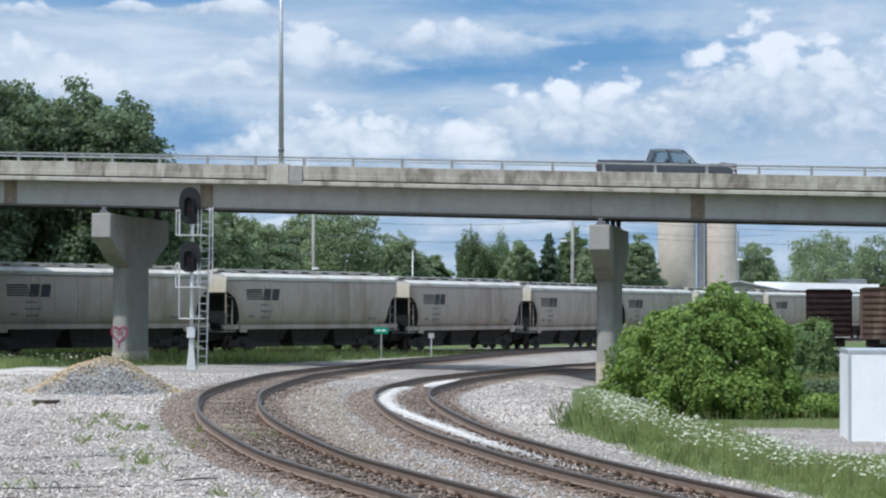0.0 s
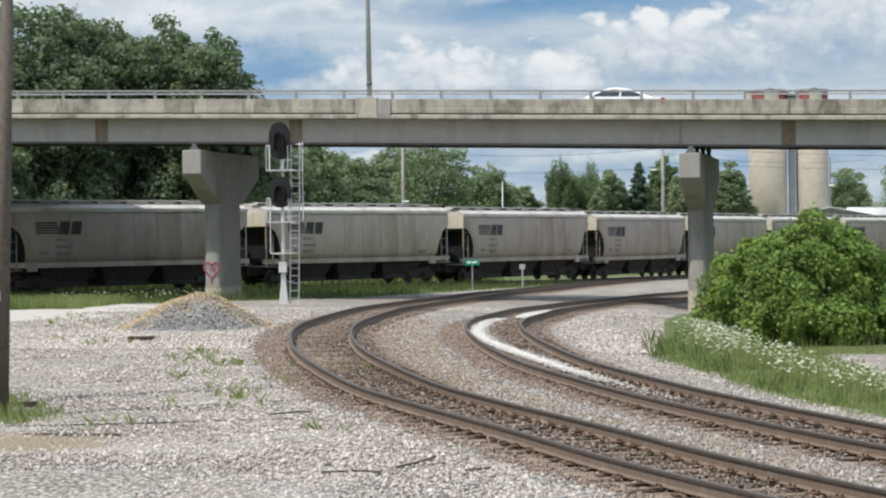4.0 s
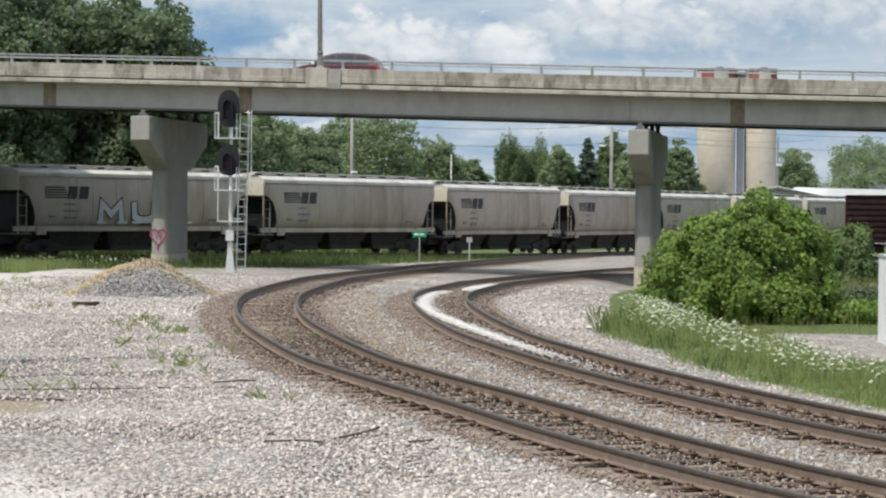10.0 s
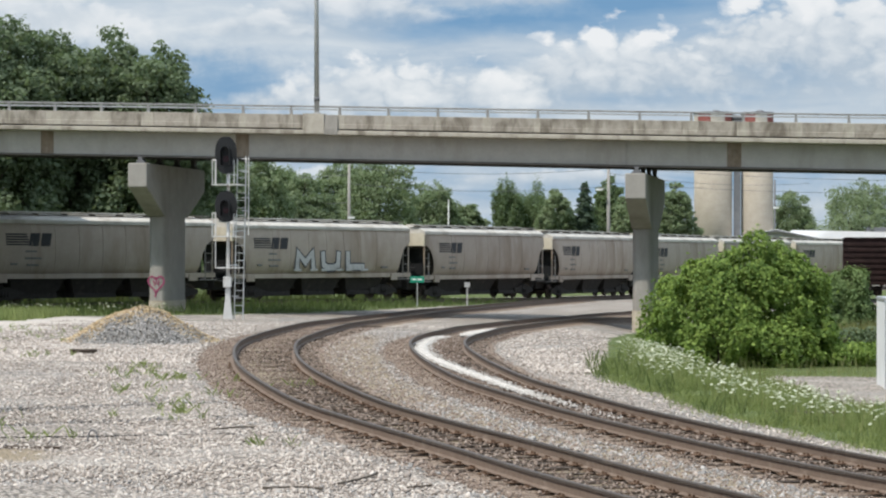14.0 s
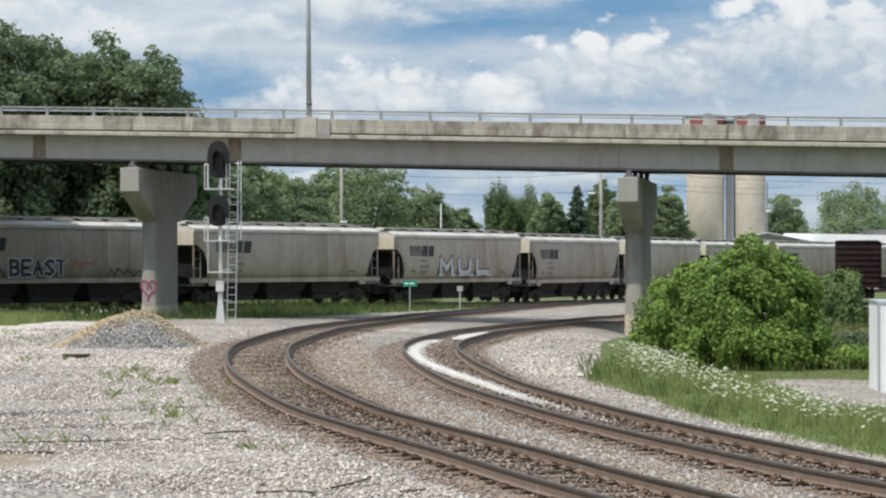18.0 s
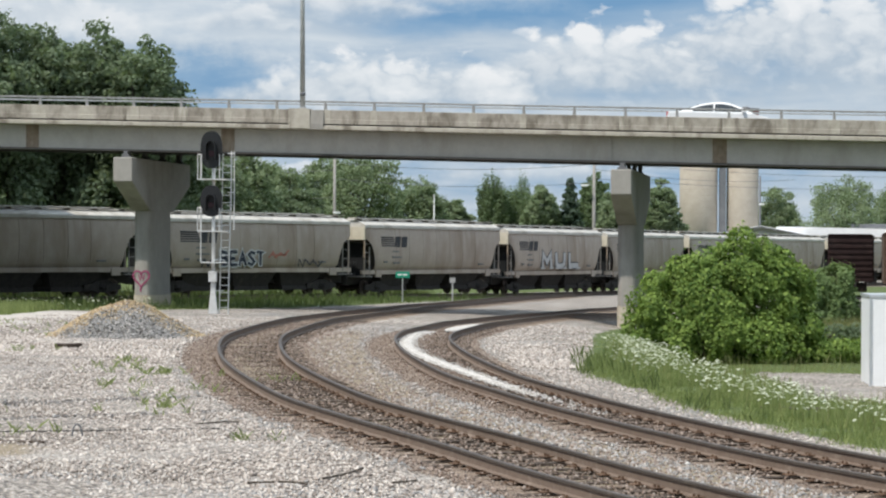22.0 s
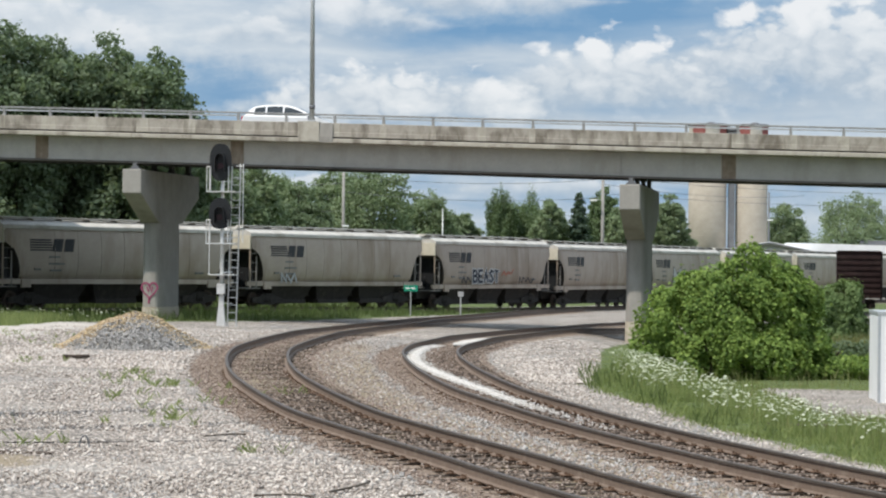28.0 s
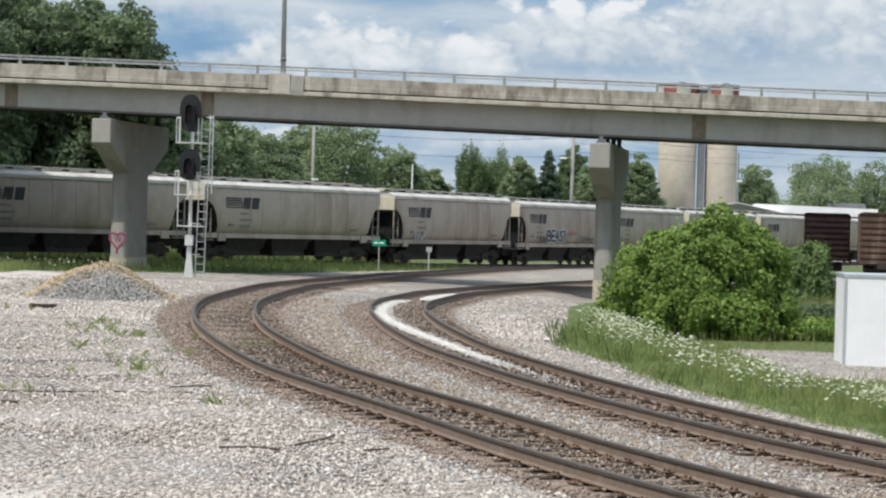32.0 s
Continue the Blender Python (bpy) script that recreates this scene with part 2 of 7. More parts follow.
M["hopper"] = surf("hopper_grey", (0.355, 0.300, 0.250), (0.425, 0.365, 0.310), 1.2, 0.6, 0.04, (0.265, 0.21, 0.16), 0.55, 0.55, streak=0.22, jitter=0.10)
# car end in a yellowish tone that paints the sun on it
M["hopper_end"] = surf("hopper_end_sunlit", (0.47, 0.43, 0.34), (0.56, 0.52, 0.43), 2.0, 0.65, 0.04, (0.33, 0.28, 0.20), 0.8, 0.5, streak=0.3)
# paler than the body: sunlight on the top is put into the colour
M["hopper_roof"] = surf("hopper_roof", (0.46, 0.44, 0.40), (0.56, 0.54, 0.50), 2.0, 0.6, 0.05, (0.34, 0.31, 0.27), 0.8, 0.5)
M["walkway"] = surf("walkway", (0.30, 0.27, 0.23), (0.40, 0.37, 0.32), 9.0, 0.7, 0.1)
M["wood_grey"] = surf("pole_grey", (0.24, 0.23, 0.215), (0.34, 0.33, 0.31), 8.0, 0.9, 0.3, (0.17, 0.16, 0.15), 2.0, 0.5, streak=0.15)
M["wood_tan"] = surf("pole_tan", (0.17, 0.16, 0.11), (0.26, 0.245, 0.175), 9.0, 0.9, 0.4, (0.11, 0.10, 0.07), 2.0, 0.5, streak=0.15)
M["grating"] = surf("grating", (0.16, 0.15, 0.14), (0.24, 0.23, 0.215), 9.0, 0.7, 0.1)
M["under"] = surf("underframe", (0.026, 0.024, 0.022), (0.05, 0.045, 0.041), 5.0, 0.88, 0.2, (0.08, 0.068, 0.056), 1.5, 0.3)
# slope sheets are darkened: the end arch's shade is in the colour
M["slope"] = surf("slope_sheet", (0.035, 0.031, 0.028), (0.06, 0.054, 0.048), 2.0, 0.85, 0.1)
M["wheel"] = surf("wheel_steel", (0.07, 0.055, 0.045), (0.12, 0.095, 0.08), 9.0, 0.6, 0.1, metal=0.3)
M["ink"] = surf("decal_black", (0.03, 0.032, 0.038), (0.05, 0.052, 0.058), 4.0, 0.6, 0.0, (0.09, 0.085, 0.08), 1.8, 0.4)
M["ink_dim"] = surf("decal_worn", (0.13, 0.13, 0.13), (0.2, 0.2, 0.195), 4.0, 0.6, 0.0)
M["spray_white"] = surf("spray_white", (0.40, 0.40, 0.395), (0.55, 0.55, 0.545), 5.0, 0.6, 0.0, (0.30, 0.29, 0.28), 1.5, 0.5)
M["spray_grey"] = surf("spray_grey", (0.33, 0.34, 0.36), (0.42, 0.43, 0.45), 5.0, 0.6, 0.0)
M["spray_dark"] = surf("spray_dark", (0.022, 0.028, 0.042), (0.045, 0.052, 0.072), 5.0, 0.6, 0.0)
M["spray_red"] = surf("spray_red", (0.34, 0.13, 0.09), (0.42, 0.18, 0.13), 5.0, 0.6, 0.0)
M["spray_pink"] = surf("spray_pink", (0.24, 0.04, 0.10), (0.33, 0.07, 0.15), 5.0, 0.6, 0.0)
M["boxcar"] = surf("boxcar_maroon", (0.018, 0.012, 0.012), (0.034, 0.021, 0.020), 2.0, 0.85, 0.1, (0.05, 0.036, 0.032), 0.7, 0.5, streak=3.0, spec=0.1)
M["boxcar_rust"] = surf("boxcar_rust", (0.06, 0.038, 0.027), (0.11, 0.07, 0.05), 1.6, 0.85, 0.2, (0.19, 0.145, 0.105), 0.8, 0.5, streak=0.2)
M["silo"] = surf("silo_concrete", (0.355, 0.315, 0.26), (0.44, 0.395, 0.335), 1.2, 0.9, 0.1, (0.28, 0.245, 0.20), 0.3, 0.5, streak=0.25, jitter=0.05)
M["silo_red"] = surf("silo_red", (0.20, 0.065, 0.058), (0.29, 0.10, 0.09), 2.0, 0.8, 0.05)
M["silo_white"] = surf("silo_white", (0.40, 0.37, 0.325), (0.50, 0.465, 0.415), 2.0, 0.8, 0.05)
M["pipe_dark"] = surf("leg_steel", (0.11, 0.115, 0.125), (0.17, 0.175, 0.185), 2.0, 0.6, 0.05)
M["roof_white"] = surf("roof_white", (0.72, 0.73, 0.74), (0.82, 0.83, 0.84), 1.0, 0.45, 0.02)
M["siding"] = surf("siding_grey", (0.36, 0.36, 0.35), (0.45, 0.45, 0.44), 1.0, 0.6, 0.03)
M["trailer"] = surf("trailer_white", (0.74, 0.75, 0.76), (0.82, 0.83, 0.84), 1.5, 0.4, 0.02, (0.62, 0.61, 0.58), 0.8, 0.4, streak=0.2)
M["trailer_rail"] = surf("trailer_rail", (0.45, 0.47, 0.5), (0.58, 0.6, 0.62), 4.0, 0.4, 0.02, metal=0.5)
M["sign_green"] = surf("sign_green", (0.012, 0.24, 0.15), (0.02, 0.30, 0.20), 4.0, 0.45, 0.0)
M["sign_white"] = surf("sign_white", (0.70, 0.71, 0.70), (0.80, 0.81, 0.80), 4.0, 0.5, 0.0)
M["tyre"] = surf("tyre", (0.018, 0.018, 0.019), (0.03, 0.03, 0.031), 9.0, 0.85, 0.1)
M["rim"] = surf("wheel_rim", (0.40, 0.41, 0.42), (0.55, 0.56, 0.57), 9.0, 0.35, 0.0, metal=0.8)
M["trim"] = surf("black_trim", (0.015, 0.015, 0.016), (0.03, 0.03, 0.032), 6.0, 0.5, 0.0)
M["glass"] = glass_mat("car_glass", (0.74, 0.78, 0.79))
M["glass_dark"] = surf("dark_car_glass", (0.035, 0.042, 0.048), (0.055, 0.064, 0.07), 3.0, 0.08, 0.0, metal=0.3, gloss=0.6)
M["headlamp"] = surf("lamp_glass", (0.75, 0.76, 0.78), (0.85, 0.86, 0.88), 5.0, 0.12, 0.0, gloss=0.6)
M["taillamp"] = surf("tail_lamp_red", (0.40, 0.02, 0.02), (0.50, 0.03, 0.03), 5.0, 0.2, 0.0, gloss=0.6)
for key, a, b in (("grey", (0.045, 0.05, 0.058), (0.055, 0.06, 0.068)), ("teal", (0.06, 0.10, 0.12), (0.07, 0.115, 0.135)), ("maroon", (0.085, 0.011, 0.018), (0.10, 0.014, 0.022)),
                  ("white", (0.74, 0.75, 0.76), (0.80, 0.81, 0.82)), ("navy", (0.008, 0.009, 0.012), (0.012, 0.013, 0.016))):
    M["paint_" + key] = surf("paint_" + key, a, b, 3.0, 0.32, 0.0, gloss=0.8, spec=0.5)
M["leaf_bush"] = leaf_mat("leaf_bush", (0.055, 0.120, 0.026), (0.34, 0.46, 0.11), 0.75)
# distant foliage: air haze is mixed into these paler greens
M["leaf_hazed"] = leaf_mat("leaf_hazed", (0.17, 0.225, 0.135), (0.29, 0.36, 0.205), 0.6)
# lightened and greyed as well, with haze in the colour
M["leaf_dark"] = leaf_mat("leaf_dark", (0.115, 0.160, 0.100), (0.205, 0.262, 0.155), 0.6)
M["leaf_grey"] = leaf_mat("leaf_willow", (0.11, 0.165, 0.085), (0.21, 0.28, 0.145), 0.5)
M["leaf_spruce"] = leaf_mat("leaf_spruce", (0.055, 0.09, 0.065), (0.11, 0.155, 0.115), 0.5)
M["grass"] = leaf_mat("grass_blades", (0.15, 0.20, 0.065), (0.38, 0.42, 0.18), 0.6)
M["grass_tuft"] = leaf_mat("grass_tufts", (0.12, 0.165, 0.05), (0.36, 0.41, 0.165), 0.7)
M["grass_dry"] = leaf_mat("grass_seedheads", (0.16, 0.17, 0.06), (0.30, 0.30, 0.14), 0.7)
M["straw"] = leaf_mat("straw_stalks", (0.24, 0.205, 0.11), (0.42, 0.37, 0.23), 0.7)
M["leaf_hazel"] = leaf_mat("leaf_sumac", (0.13, 0.20, 0.08), (0.27, 0.36, 0.15), 0.5)
M["grass_far"] = leaf_mat("rough_grass", (0.06, 0.092, 0.028), (0.155, 0.19, 0.08), 0.7)
M["petal"] = leaf_mat("flower_white", (0.50, 0.53, 0.38), (0.74, 0.76, 0.62), 0.7)


def stone_mat(name, c1, c2, c3):
    m = bpy.data.materials.new(name)
    m.use_nodes = True
    n = nodes_on(m.node_tree)
    rnd = n.add("ShaderNodeNewGeometry").outputs["Random Per Island"]
    pos = n.add("ShaderNodeTexCoord").outputs["Object"]
    col = n.ramp(rnd, (0.0, c1), (0.55, c2), (1.0, c3))
    col = n.mix(n.math("MULTIPLY", n.noise(pos, 40.0, 3.0), 0.4), col, (0.2, 0.18, 0.16))
    sh = n.add("ShaderNodeBsdfPrincipled", {"Base Color": col, "Roughness": 0.9})
    n.add("ShaderNodeOutputMaterial", {0: sh.outputs[0]})
    return m


M["stone"] = stone_mat("ballast_stone", (0.215, 0.18, 0.155), (0.505, 0.442, 0.392), (0.735, 0.675, 0.62))
M["stone_grey"] = stone_mat("grey_stone", (0.20, 0.196, 0.194), (0.33, 0.325, 0.318), (0.52, 0.50, 0.475))
M["stone_tan"] = stone_mat("tan_stone", (0.32, 0.22, 0.11), (0.50, 0.37, 0.20), (0.64, 0.52, 0.34))
M["stone_mid"] = stone_mat("dusty_stone", (0.165, 0.137, 0.117), (0.33, 0.287, 0.253), (0.57, 0.52, 0.475))
M["stone_white"] = stone_mat("pale_spill", (0.55, 0.53, 0.50), (0.70, 0.68, 0.65), (0.80, 0.79, 0.77))
M["stone_brown"] = stone_mat("track_stone", (0.155, 0.107, 0.082), (0.262, 0.192, 0.15), (0.42, 0.35, 0.30))


def ground_mat():
    """Crushed limestone, with soil, oily track bed and turf where the ground's own zones say so."""
    m = bpy.data.materials.new("yard_ground")
    m.use_nodes = True
    n = nodes_on(m.node_tree)
    pos = n.add("ShaderNodeTexCoord").outputs["Object"]
    zone = n.add("ShaderNodeAttribute", attribute="zone").outputs["Color"]
    z = n.add("ShaderNodeSeparateColor", {0: zone})
    second = n.add("ShaderNodeAttribute", attribute="zone_two").outputs["Color"]
    z2 = n.add("ShaderNodeSeparateColor", {0: second})
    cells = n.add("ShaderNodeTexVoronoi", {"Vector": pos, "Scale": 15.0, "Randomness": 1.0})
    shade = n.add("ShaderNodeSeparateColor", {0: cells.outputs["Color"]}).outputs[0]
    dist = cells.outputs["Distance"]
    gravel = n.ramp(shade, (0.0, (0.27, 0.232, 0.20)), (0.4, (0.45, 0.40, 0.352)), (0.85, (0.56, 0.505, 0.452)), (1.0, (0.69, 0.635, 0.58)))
    # darken the gaps between stones: crevice shade painted into the colour
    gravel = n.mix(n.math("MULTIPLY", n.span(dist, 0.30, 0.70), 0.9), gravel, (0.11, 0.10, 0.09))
    patch = n.noise(pos, 0.22, 5.0, 0.6, 0.5)
    gravel = n.mix(n.math("MULTIPLY", n.span(patch, 0.52, 0.68), 0.55), gravel, (0.33, 0.32, 0.305))
    gravel = n.mix(n.math("MULTIPLY", n.span(n.noise(pos, 0.35, 4.0, 0.6), 0.52, 0.7), 0.4), gravel, (0.58, 0.53, 0.475))
    dust = n.mix(n.noise(pos, 30.0, 4.0, 0.7), (0.50, 0.455, 0.41), (0.68, 0.635, 0.585))
    soft = n.math("MULTIPLY", n.math("SUBTRACT", n.noise(pos, 1.6, 6.0, 0.65), 0.5), 0.9)
    fine = n.noise(pos, 9.0, 5.0, 0.6)
    bed = n.mix(shade, (0.17, 0.125, 0.095), (0.33, 0.265, 0.21))
    soil = n.mix(fine, (0.22, 0.175, 0.12), (0.36, 0.305, 0.225))
    turf = n.mix(fine, (0.065, 0.10, 0.033), (0.165, 0.20, 0.08))
    grey = n.mix(shade, (0.20, 0.195, 0.19), (0.40, 0.385, 0.37))
    gravel = n.mix(n.math("MULTIPLY", n.span(n.math("ADD", z2.outputs[1], soft), 0.35, 0.75), 0.75), gravel, grey)
    gravel = n.mix(n.math("MULTIPLY", n.span(n.math("ADD", z2.outputs[0], soft), 0.38, 0.7), 0.8), gravel, dust)
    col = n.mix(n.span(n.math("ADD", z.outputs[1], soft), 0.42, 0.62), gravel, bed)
    col = n.mix(n.span(n.math("ADD", z.outputs[2], soft), 0.42, 0.62), col, soil)
    col = n.mix(n.span(n.math("ADD", z.outputs[0], soft), 0.42, 0.58), col, turf)
    h = n.math("ADD", n.math("MULTIPLY", dist, -0.075), n.math("MULTIPLY", fine, 0.03))
    b = n.add("ShaderNodeBump", {"Strength": 0.9, "Distance": 1.0, "Height": h})
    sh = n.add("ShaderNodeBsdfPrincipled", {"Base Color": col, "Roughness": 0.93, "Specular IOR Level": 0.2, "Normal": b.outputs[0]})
    n.add("ShaderNodeOutputMaterial", {0: sh.outputs[0]})
    return m


M["ground"] = ground_mat()


# ---------------------------------------------------------------- building helpers
def thing(name, m, label, category, group="", kind=""):
    ob = new(name)
    ob.empty_display_size = 0.3
    ob.matrix_world = m
    return tagged(ob, label, category, group, kind)


def mesh_of(name, bm, mats):
    me = bpy.data.meshes.new(name)
    bmesh.ops.recalc_face_normals(bm, faces=bm.faces)
    bm.to_mesh(me)
    bm.free()
    for m in mats if isinstance(mats, (list, tuple)) else [mats]:
        me.materials.append(M[m] if isinstance(m, str) else m)
    return me


def part(name, bm, mat, parent, label="", at=None, smooth=False):
    """Link a bmesh (or a finished mesh) as one part under its thing."""
    me = bm if isinstance(bm, bpy.types.Mesh) else mesh_of(name, bm, mat)
    if smooth:
        me.shade_smooth()
    ob = new(name, me)
    ob.parent = parent
    if at is not None:
        ob.matrix_basis = at
    return tagged(ob, label)


def solo(name, bm, mat, label, category, group="", kind="", at=None, smooth=False):
    ob = part(name, bm, mat, None, "", at, smooth)
    return tagged(ob, label, category, group, kind)


def raw(name, verts, faces, mat):
    me = bpy.data.meshes.new(name)
    me.from_pydata(verts, [], faces)
    for m in mat if isinstance(mat, (list, tuple)) else [mat]:
        me.materials.append(M[m])
    return me


def B():
    return bmesh.new()


def box(bm, x0, x1, y0, y1, z0, z1, bevel=0.0, mi=0):
    vs = [bm.verts.new(p) for p in ((x0, y0, z0), (x1, y0, z0), (x1, y1, z0), (x0, y1, z0), (x0, y0, z1), (x1, y0, z1), (x1, y1, z1), (x0, y1, z1))]
    fs = [bm.faces.new([vs[i] for i in q]) for q in ((3, 2, 1, 0), (4, 5, 6, 7), (0, 1, 5, 4), (1, 2, 6, 5), (2, 3, 7, 6), (3, 0, 4, 7))]
    for f in fs:
        f.material_index = mi
    if bevel:
        es = list({e for f in fs for e in f.edges})
        bmesh.ops.bevel(bm, geom=es, offset=bevel, segments=2, affect="EDGES", profile=0.7)
    return bm


def prism(bm, outline, a0, a1, axis="x", mi=0):
    """Extrude an outline: (y, z) along x, (x, z) along y, or (x, y) along z."""
    put = {"x": lambda p, a: (a, p[0], p[1]), "y": lambda p, a: (p[0], a, p[1]), "z": lambda p, a: (p[0], p[1], a)}[axis]
    r0 = [bm.verts.new(put(p, a0)) for p in outline]
    r1 = [bm.verts.new(put(p, a1)) for p in outline]
    n = len(outline)
    fs = [bm.faces.new(r0[::-1]), bm.faces.new(r1)] + [bm.faces.new((r0[i], r0[(i + 1) % n], r1[(i + 1) % n], r1[i])) for i in range(n)]
    for f in fs:
        f.material_index = mi
    return bm


def tube(bm, p0, p1, r0, r1=None, seg=8, mi=0):
    p0, p1 = Vector(p0), Vector(p1)
    r1 = r0 if r1 is None else r1
    q = (p1 - p0).to_track_quat("Z", "Y")
    ring = [[bm.verts.new(p + q @ Vector((r * math.cos(2 * math.pi * i / seg), r * math.sin(2 * math.pi * i / seg), 0))) for i in range(seg)] for p, r in ((p0, r0), (p1, r1))]
    fs = [bm.faces.new(ring[0][::-1]), bm.faces.new(ring[1])] + [bm.faces.new((ring[0][i], ring[0][(i + 1) % seg], ring[1][(i + 1) % seg], ring[1][i])) for i in range(seg)]
    for f in fs:
        f.material_index = mi
        f.smooth = seg > 6 and len(f.verts) == 4
    return bm


def tubes(bm, pts, r, seg=6):
    for a, b in zip(pts[:-1], pts[1:]):
        tube(bm, a, b, r, r, seg)
    return bm


def cord(bm, pts, r, seg=6):
    """One connected tube through points."""
    rings = []
    for i, p in enumerate(pts):
        d = Vector(pts[min(i + 1, len(pts) - 1)]) - Vector(pts[max(i - 1, 0)])
        q = d.to_track_quat("Z", "Y")
        rings.append([bm.verts.new(Vector(p) + q @ Vector((r * math.cos(2 * math.pi * k / seg), r * math.sin(2 * math.pi * k / seg), 0))) for k in range(seg)])
    for r0, r1 in zip(rings[:-1], rings[1:]):
        for k in range(seg):
            bm.faces.new((r0[k], r0[(k + 1) % seg], r1[(k + 1) % seg], r1[k]))
    bm.faces.new(rings[0][::-1]), bm.faces.new(rings[-1])
    return bm


def sweep(bm, path, outline, mi=0, closed=True):
    """Loft an outline (side, up) along a path of (x, y, z), upright; with end caps."""
    rings = []
    for i, p in enumerate(path):
        a, b = path[max(0, i - 1)], path[min(len(path) - 1, i + 1)]
        d = Vector((b[0] - a[0], b[1] - a[1], 0)).normalized()
        side = Vector((d.y, -d.x, 0))
        rings.append([bm.verts.new(Vector(p) + side * s + Vector((0, 0, h))) for s, h in outline])
    n = len(outline)
    for r0, r1 in zip(rings[:-1], rings[1:]):
        for i in range(n if closed else n - 1):
            f = bm.faces.new((r0[i], r0[(i + 1) % n], r1[(i + 1) % n], r1[i]))
            f.material_index = mi[i] if isinstance(mi, (list, tuple)) else mi
    if closed:
        bm.faces.new(rings[0][::-1]), bm.faces.new(rings[-1])
    return bm


def spline(knots, step):
    """Points at even steps along a smooth curve through the knots (x, y)."""
    k = np.array(knots, float)
    k = np.vstack([2 * k[0] - k[1], k, 2 * k[-1] - k[-2]])
    pts = []
    for i in range(1, len(k) - 2):
        p0, p1, p2, p3 = k[i - 1:i + 3]
        for t in np.linspace(0, 1, 24, endpoint=False):
            pts.append(0.5 * (2 * p1 + (p2 - p0) * t + (2 * p0 - 5 * p1 + 4 * p2 - p3) * t * t + (3 * p1 - p0 - 3 * p2 + p3) * t ** 3))
    pts.append(k[-2])
    pts = np.array(pts)
    for _ in range(6):
        pts[1:-1] = 0.25 * pts[:-2] + 0.5 * pts[1:-1] + 0.25 * pts[2:]
    s = np.r_[0, np.cumsum(np.hypot(*np.diff(pts, axis=0).T))]
    at = np.arange(0, s[-1], step)
    return np.c_[np.interp(at, s, pts[:, 0]), np.interp(at, s, pts[:, 1])]


# ---------------------------------------------------------------- the ground's shape
def ease(a, b, x):
    t = np.clip((np.asarray(x, float) - a) / (b - a), 0, 1)
    return t * t * (3 - 2 * t)


def ground_z(x, y):
    """Height of the yard: it climbs to the curve, dips to the far line, and falls off beyond the right-hand track."""
    p = np.interp(y, [-50, 0, 30, 55, 72, 88, 100, 120, 150, 250], [-0.3, 0, 0.33, 0.6, 0.64, 0.46, 0.33, 0.28, 0.25, 0.2])
    edge = np.interp(y, [0, 20, 30, 40, 50, 60, 75, 95, 130], [13, 10.5, 8.0, 6.3, 5.0, 4.2, 4.3, 5.5, 10.5])
    return p - 0.0233 * 9 * np.tanh(np.asarray(x, float) / 9) - 0.42 * ease(0.0, 3.0, x - edge) * ease(118, 103, y)


def gz(x, y):
    return float(ground_z(x, y))


# ---------------------------------------------------------------- lines of the tracks
TRACK_A = spline([(24, 1), (16, 7.5), (11.2, 12), (7.2, 17), (4.2, 21.8), (2.13, 26.3), (0.7, 30.3), (-0.9, 34.6), (-2.05, 38.3), (-3.5, 45.4), (-4.3, 51.4), (-4.7, 57.4), (-4.65, 62.4), (-4.3, 69.2),
                  (-3.2, 84), (-1.3, 103), (0.8, 114), (4.5, 132.5), (9.0, 151.0)], 0.5)
TRACK_B = spline([(30, 3), (22, 8), (16.5, 12.5), (12, 17.5), (8.6, 22.5), (5.78, 28.0), (4.12, 32.3), (2.72, 36.7), (1.9, 40), (0.91, 44.6), (0.1, 51.2), (-0.3, 57.6), (-0.2, 63), (0.4, 68),
                  (1.9, 78), (5.0, 95.5), (9.0, 110.5), (14, 125), (20, 140)], 0.5)
MAIN_KNOTS = [(-119, -2), (-97, 22.6), (-75, 47.2), (-53, 72), (-42, 84), (-31, 96.5), (-20, 109), (-9.3, 121.9), (0.1, 134.9), (8.1, 149.5), (15.4, 164.5), (23.2, 179.6), (31.4, 194.5), (39.8, 209.3), (65.0, 253.5), (107.0, 327.0)]


def polyline(knots, step):
    k = np.array(knots, float)
    s = np.r_[0, np.cumsum(np.hypot(*np.diff(k, axis=0).T))]
    at = np.arange(0, s[-1], step)
    p = np.c_[np.interp(at, s, k[:, 0]), np.interp(at, s, k[:, 1])]
    q = p.copy()
    for _ in range(40):
        q[1:-1] = 0.25 * q[:-2] + 0.5 * q[1:-1] + 0.25 * q[2:]
    return at, q


def offset_path(path, d):
    t = np.gradient(path, axis=0)
    t /= np.hypot(t[:, 0], t[:, 1])[:, None]
    return path + np.c_[t[:, 1], -t[:, 0]] * d


MAIN_S, MAIN = polyline(MAIN_KNOTS, 0.5)
MAIN = offset_path(MAIN, -1.6)
MAIN_S = MAIN_S - np.hypot(22, 24.6) * 2 - np.hypot(22, 24.8)


def main_at(s):
    return float(np.interp(s, MAIN_S, MAIN[:, 0])), float(np.interp(s, MAIN_S, MAIN[:, 1]))


offset = offset_path


def near(path, x, y):
    """Distance from points to a path."""
    p = path[::2]
    return np.sqrt(np.min((x[:, None] - p[None, :, 0]) ** 2 + (y[:, None] - p[None, :, 1]) ** 2, axis=1))


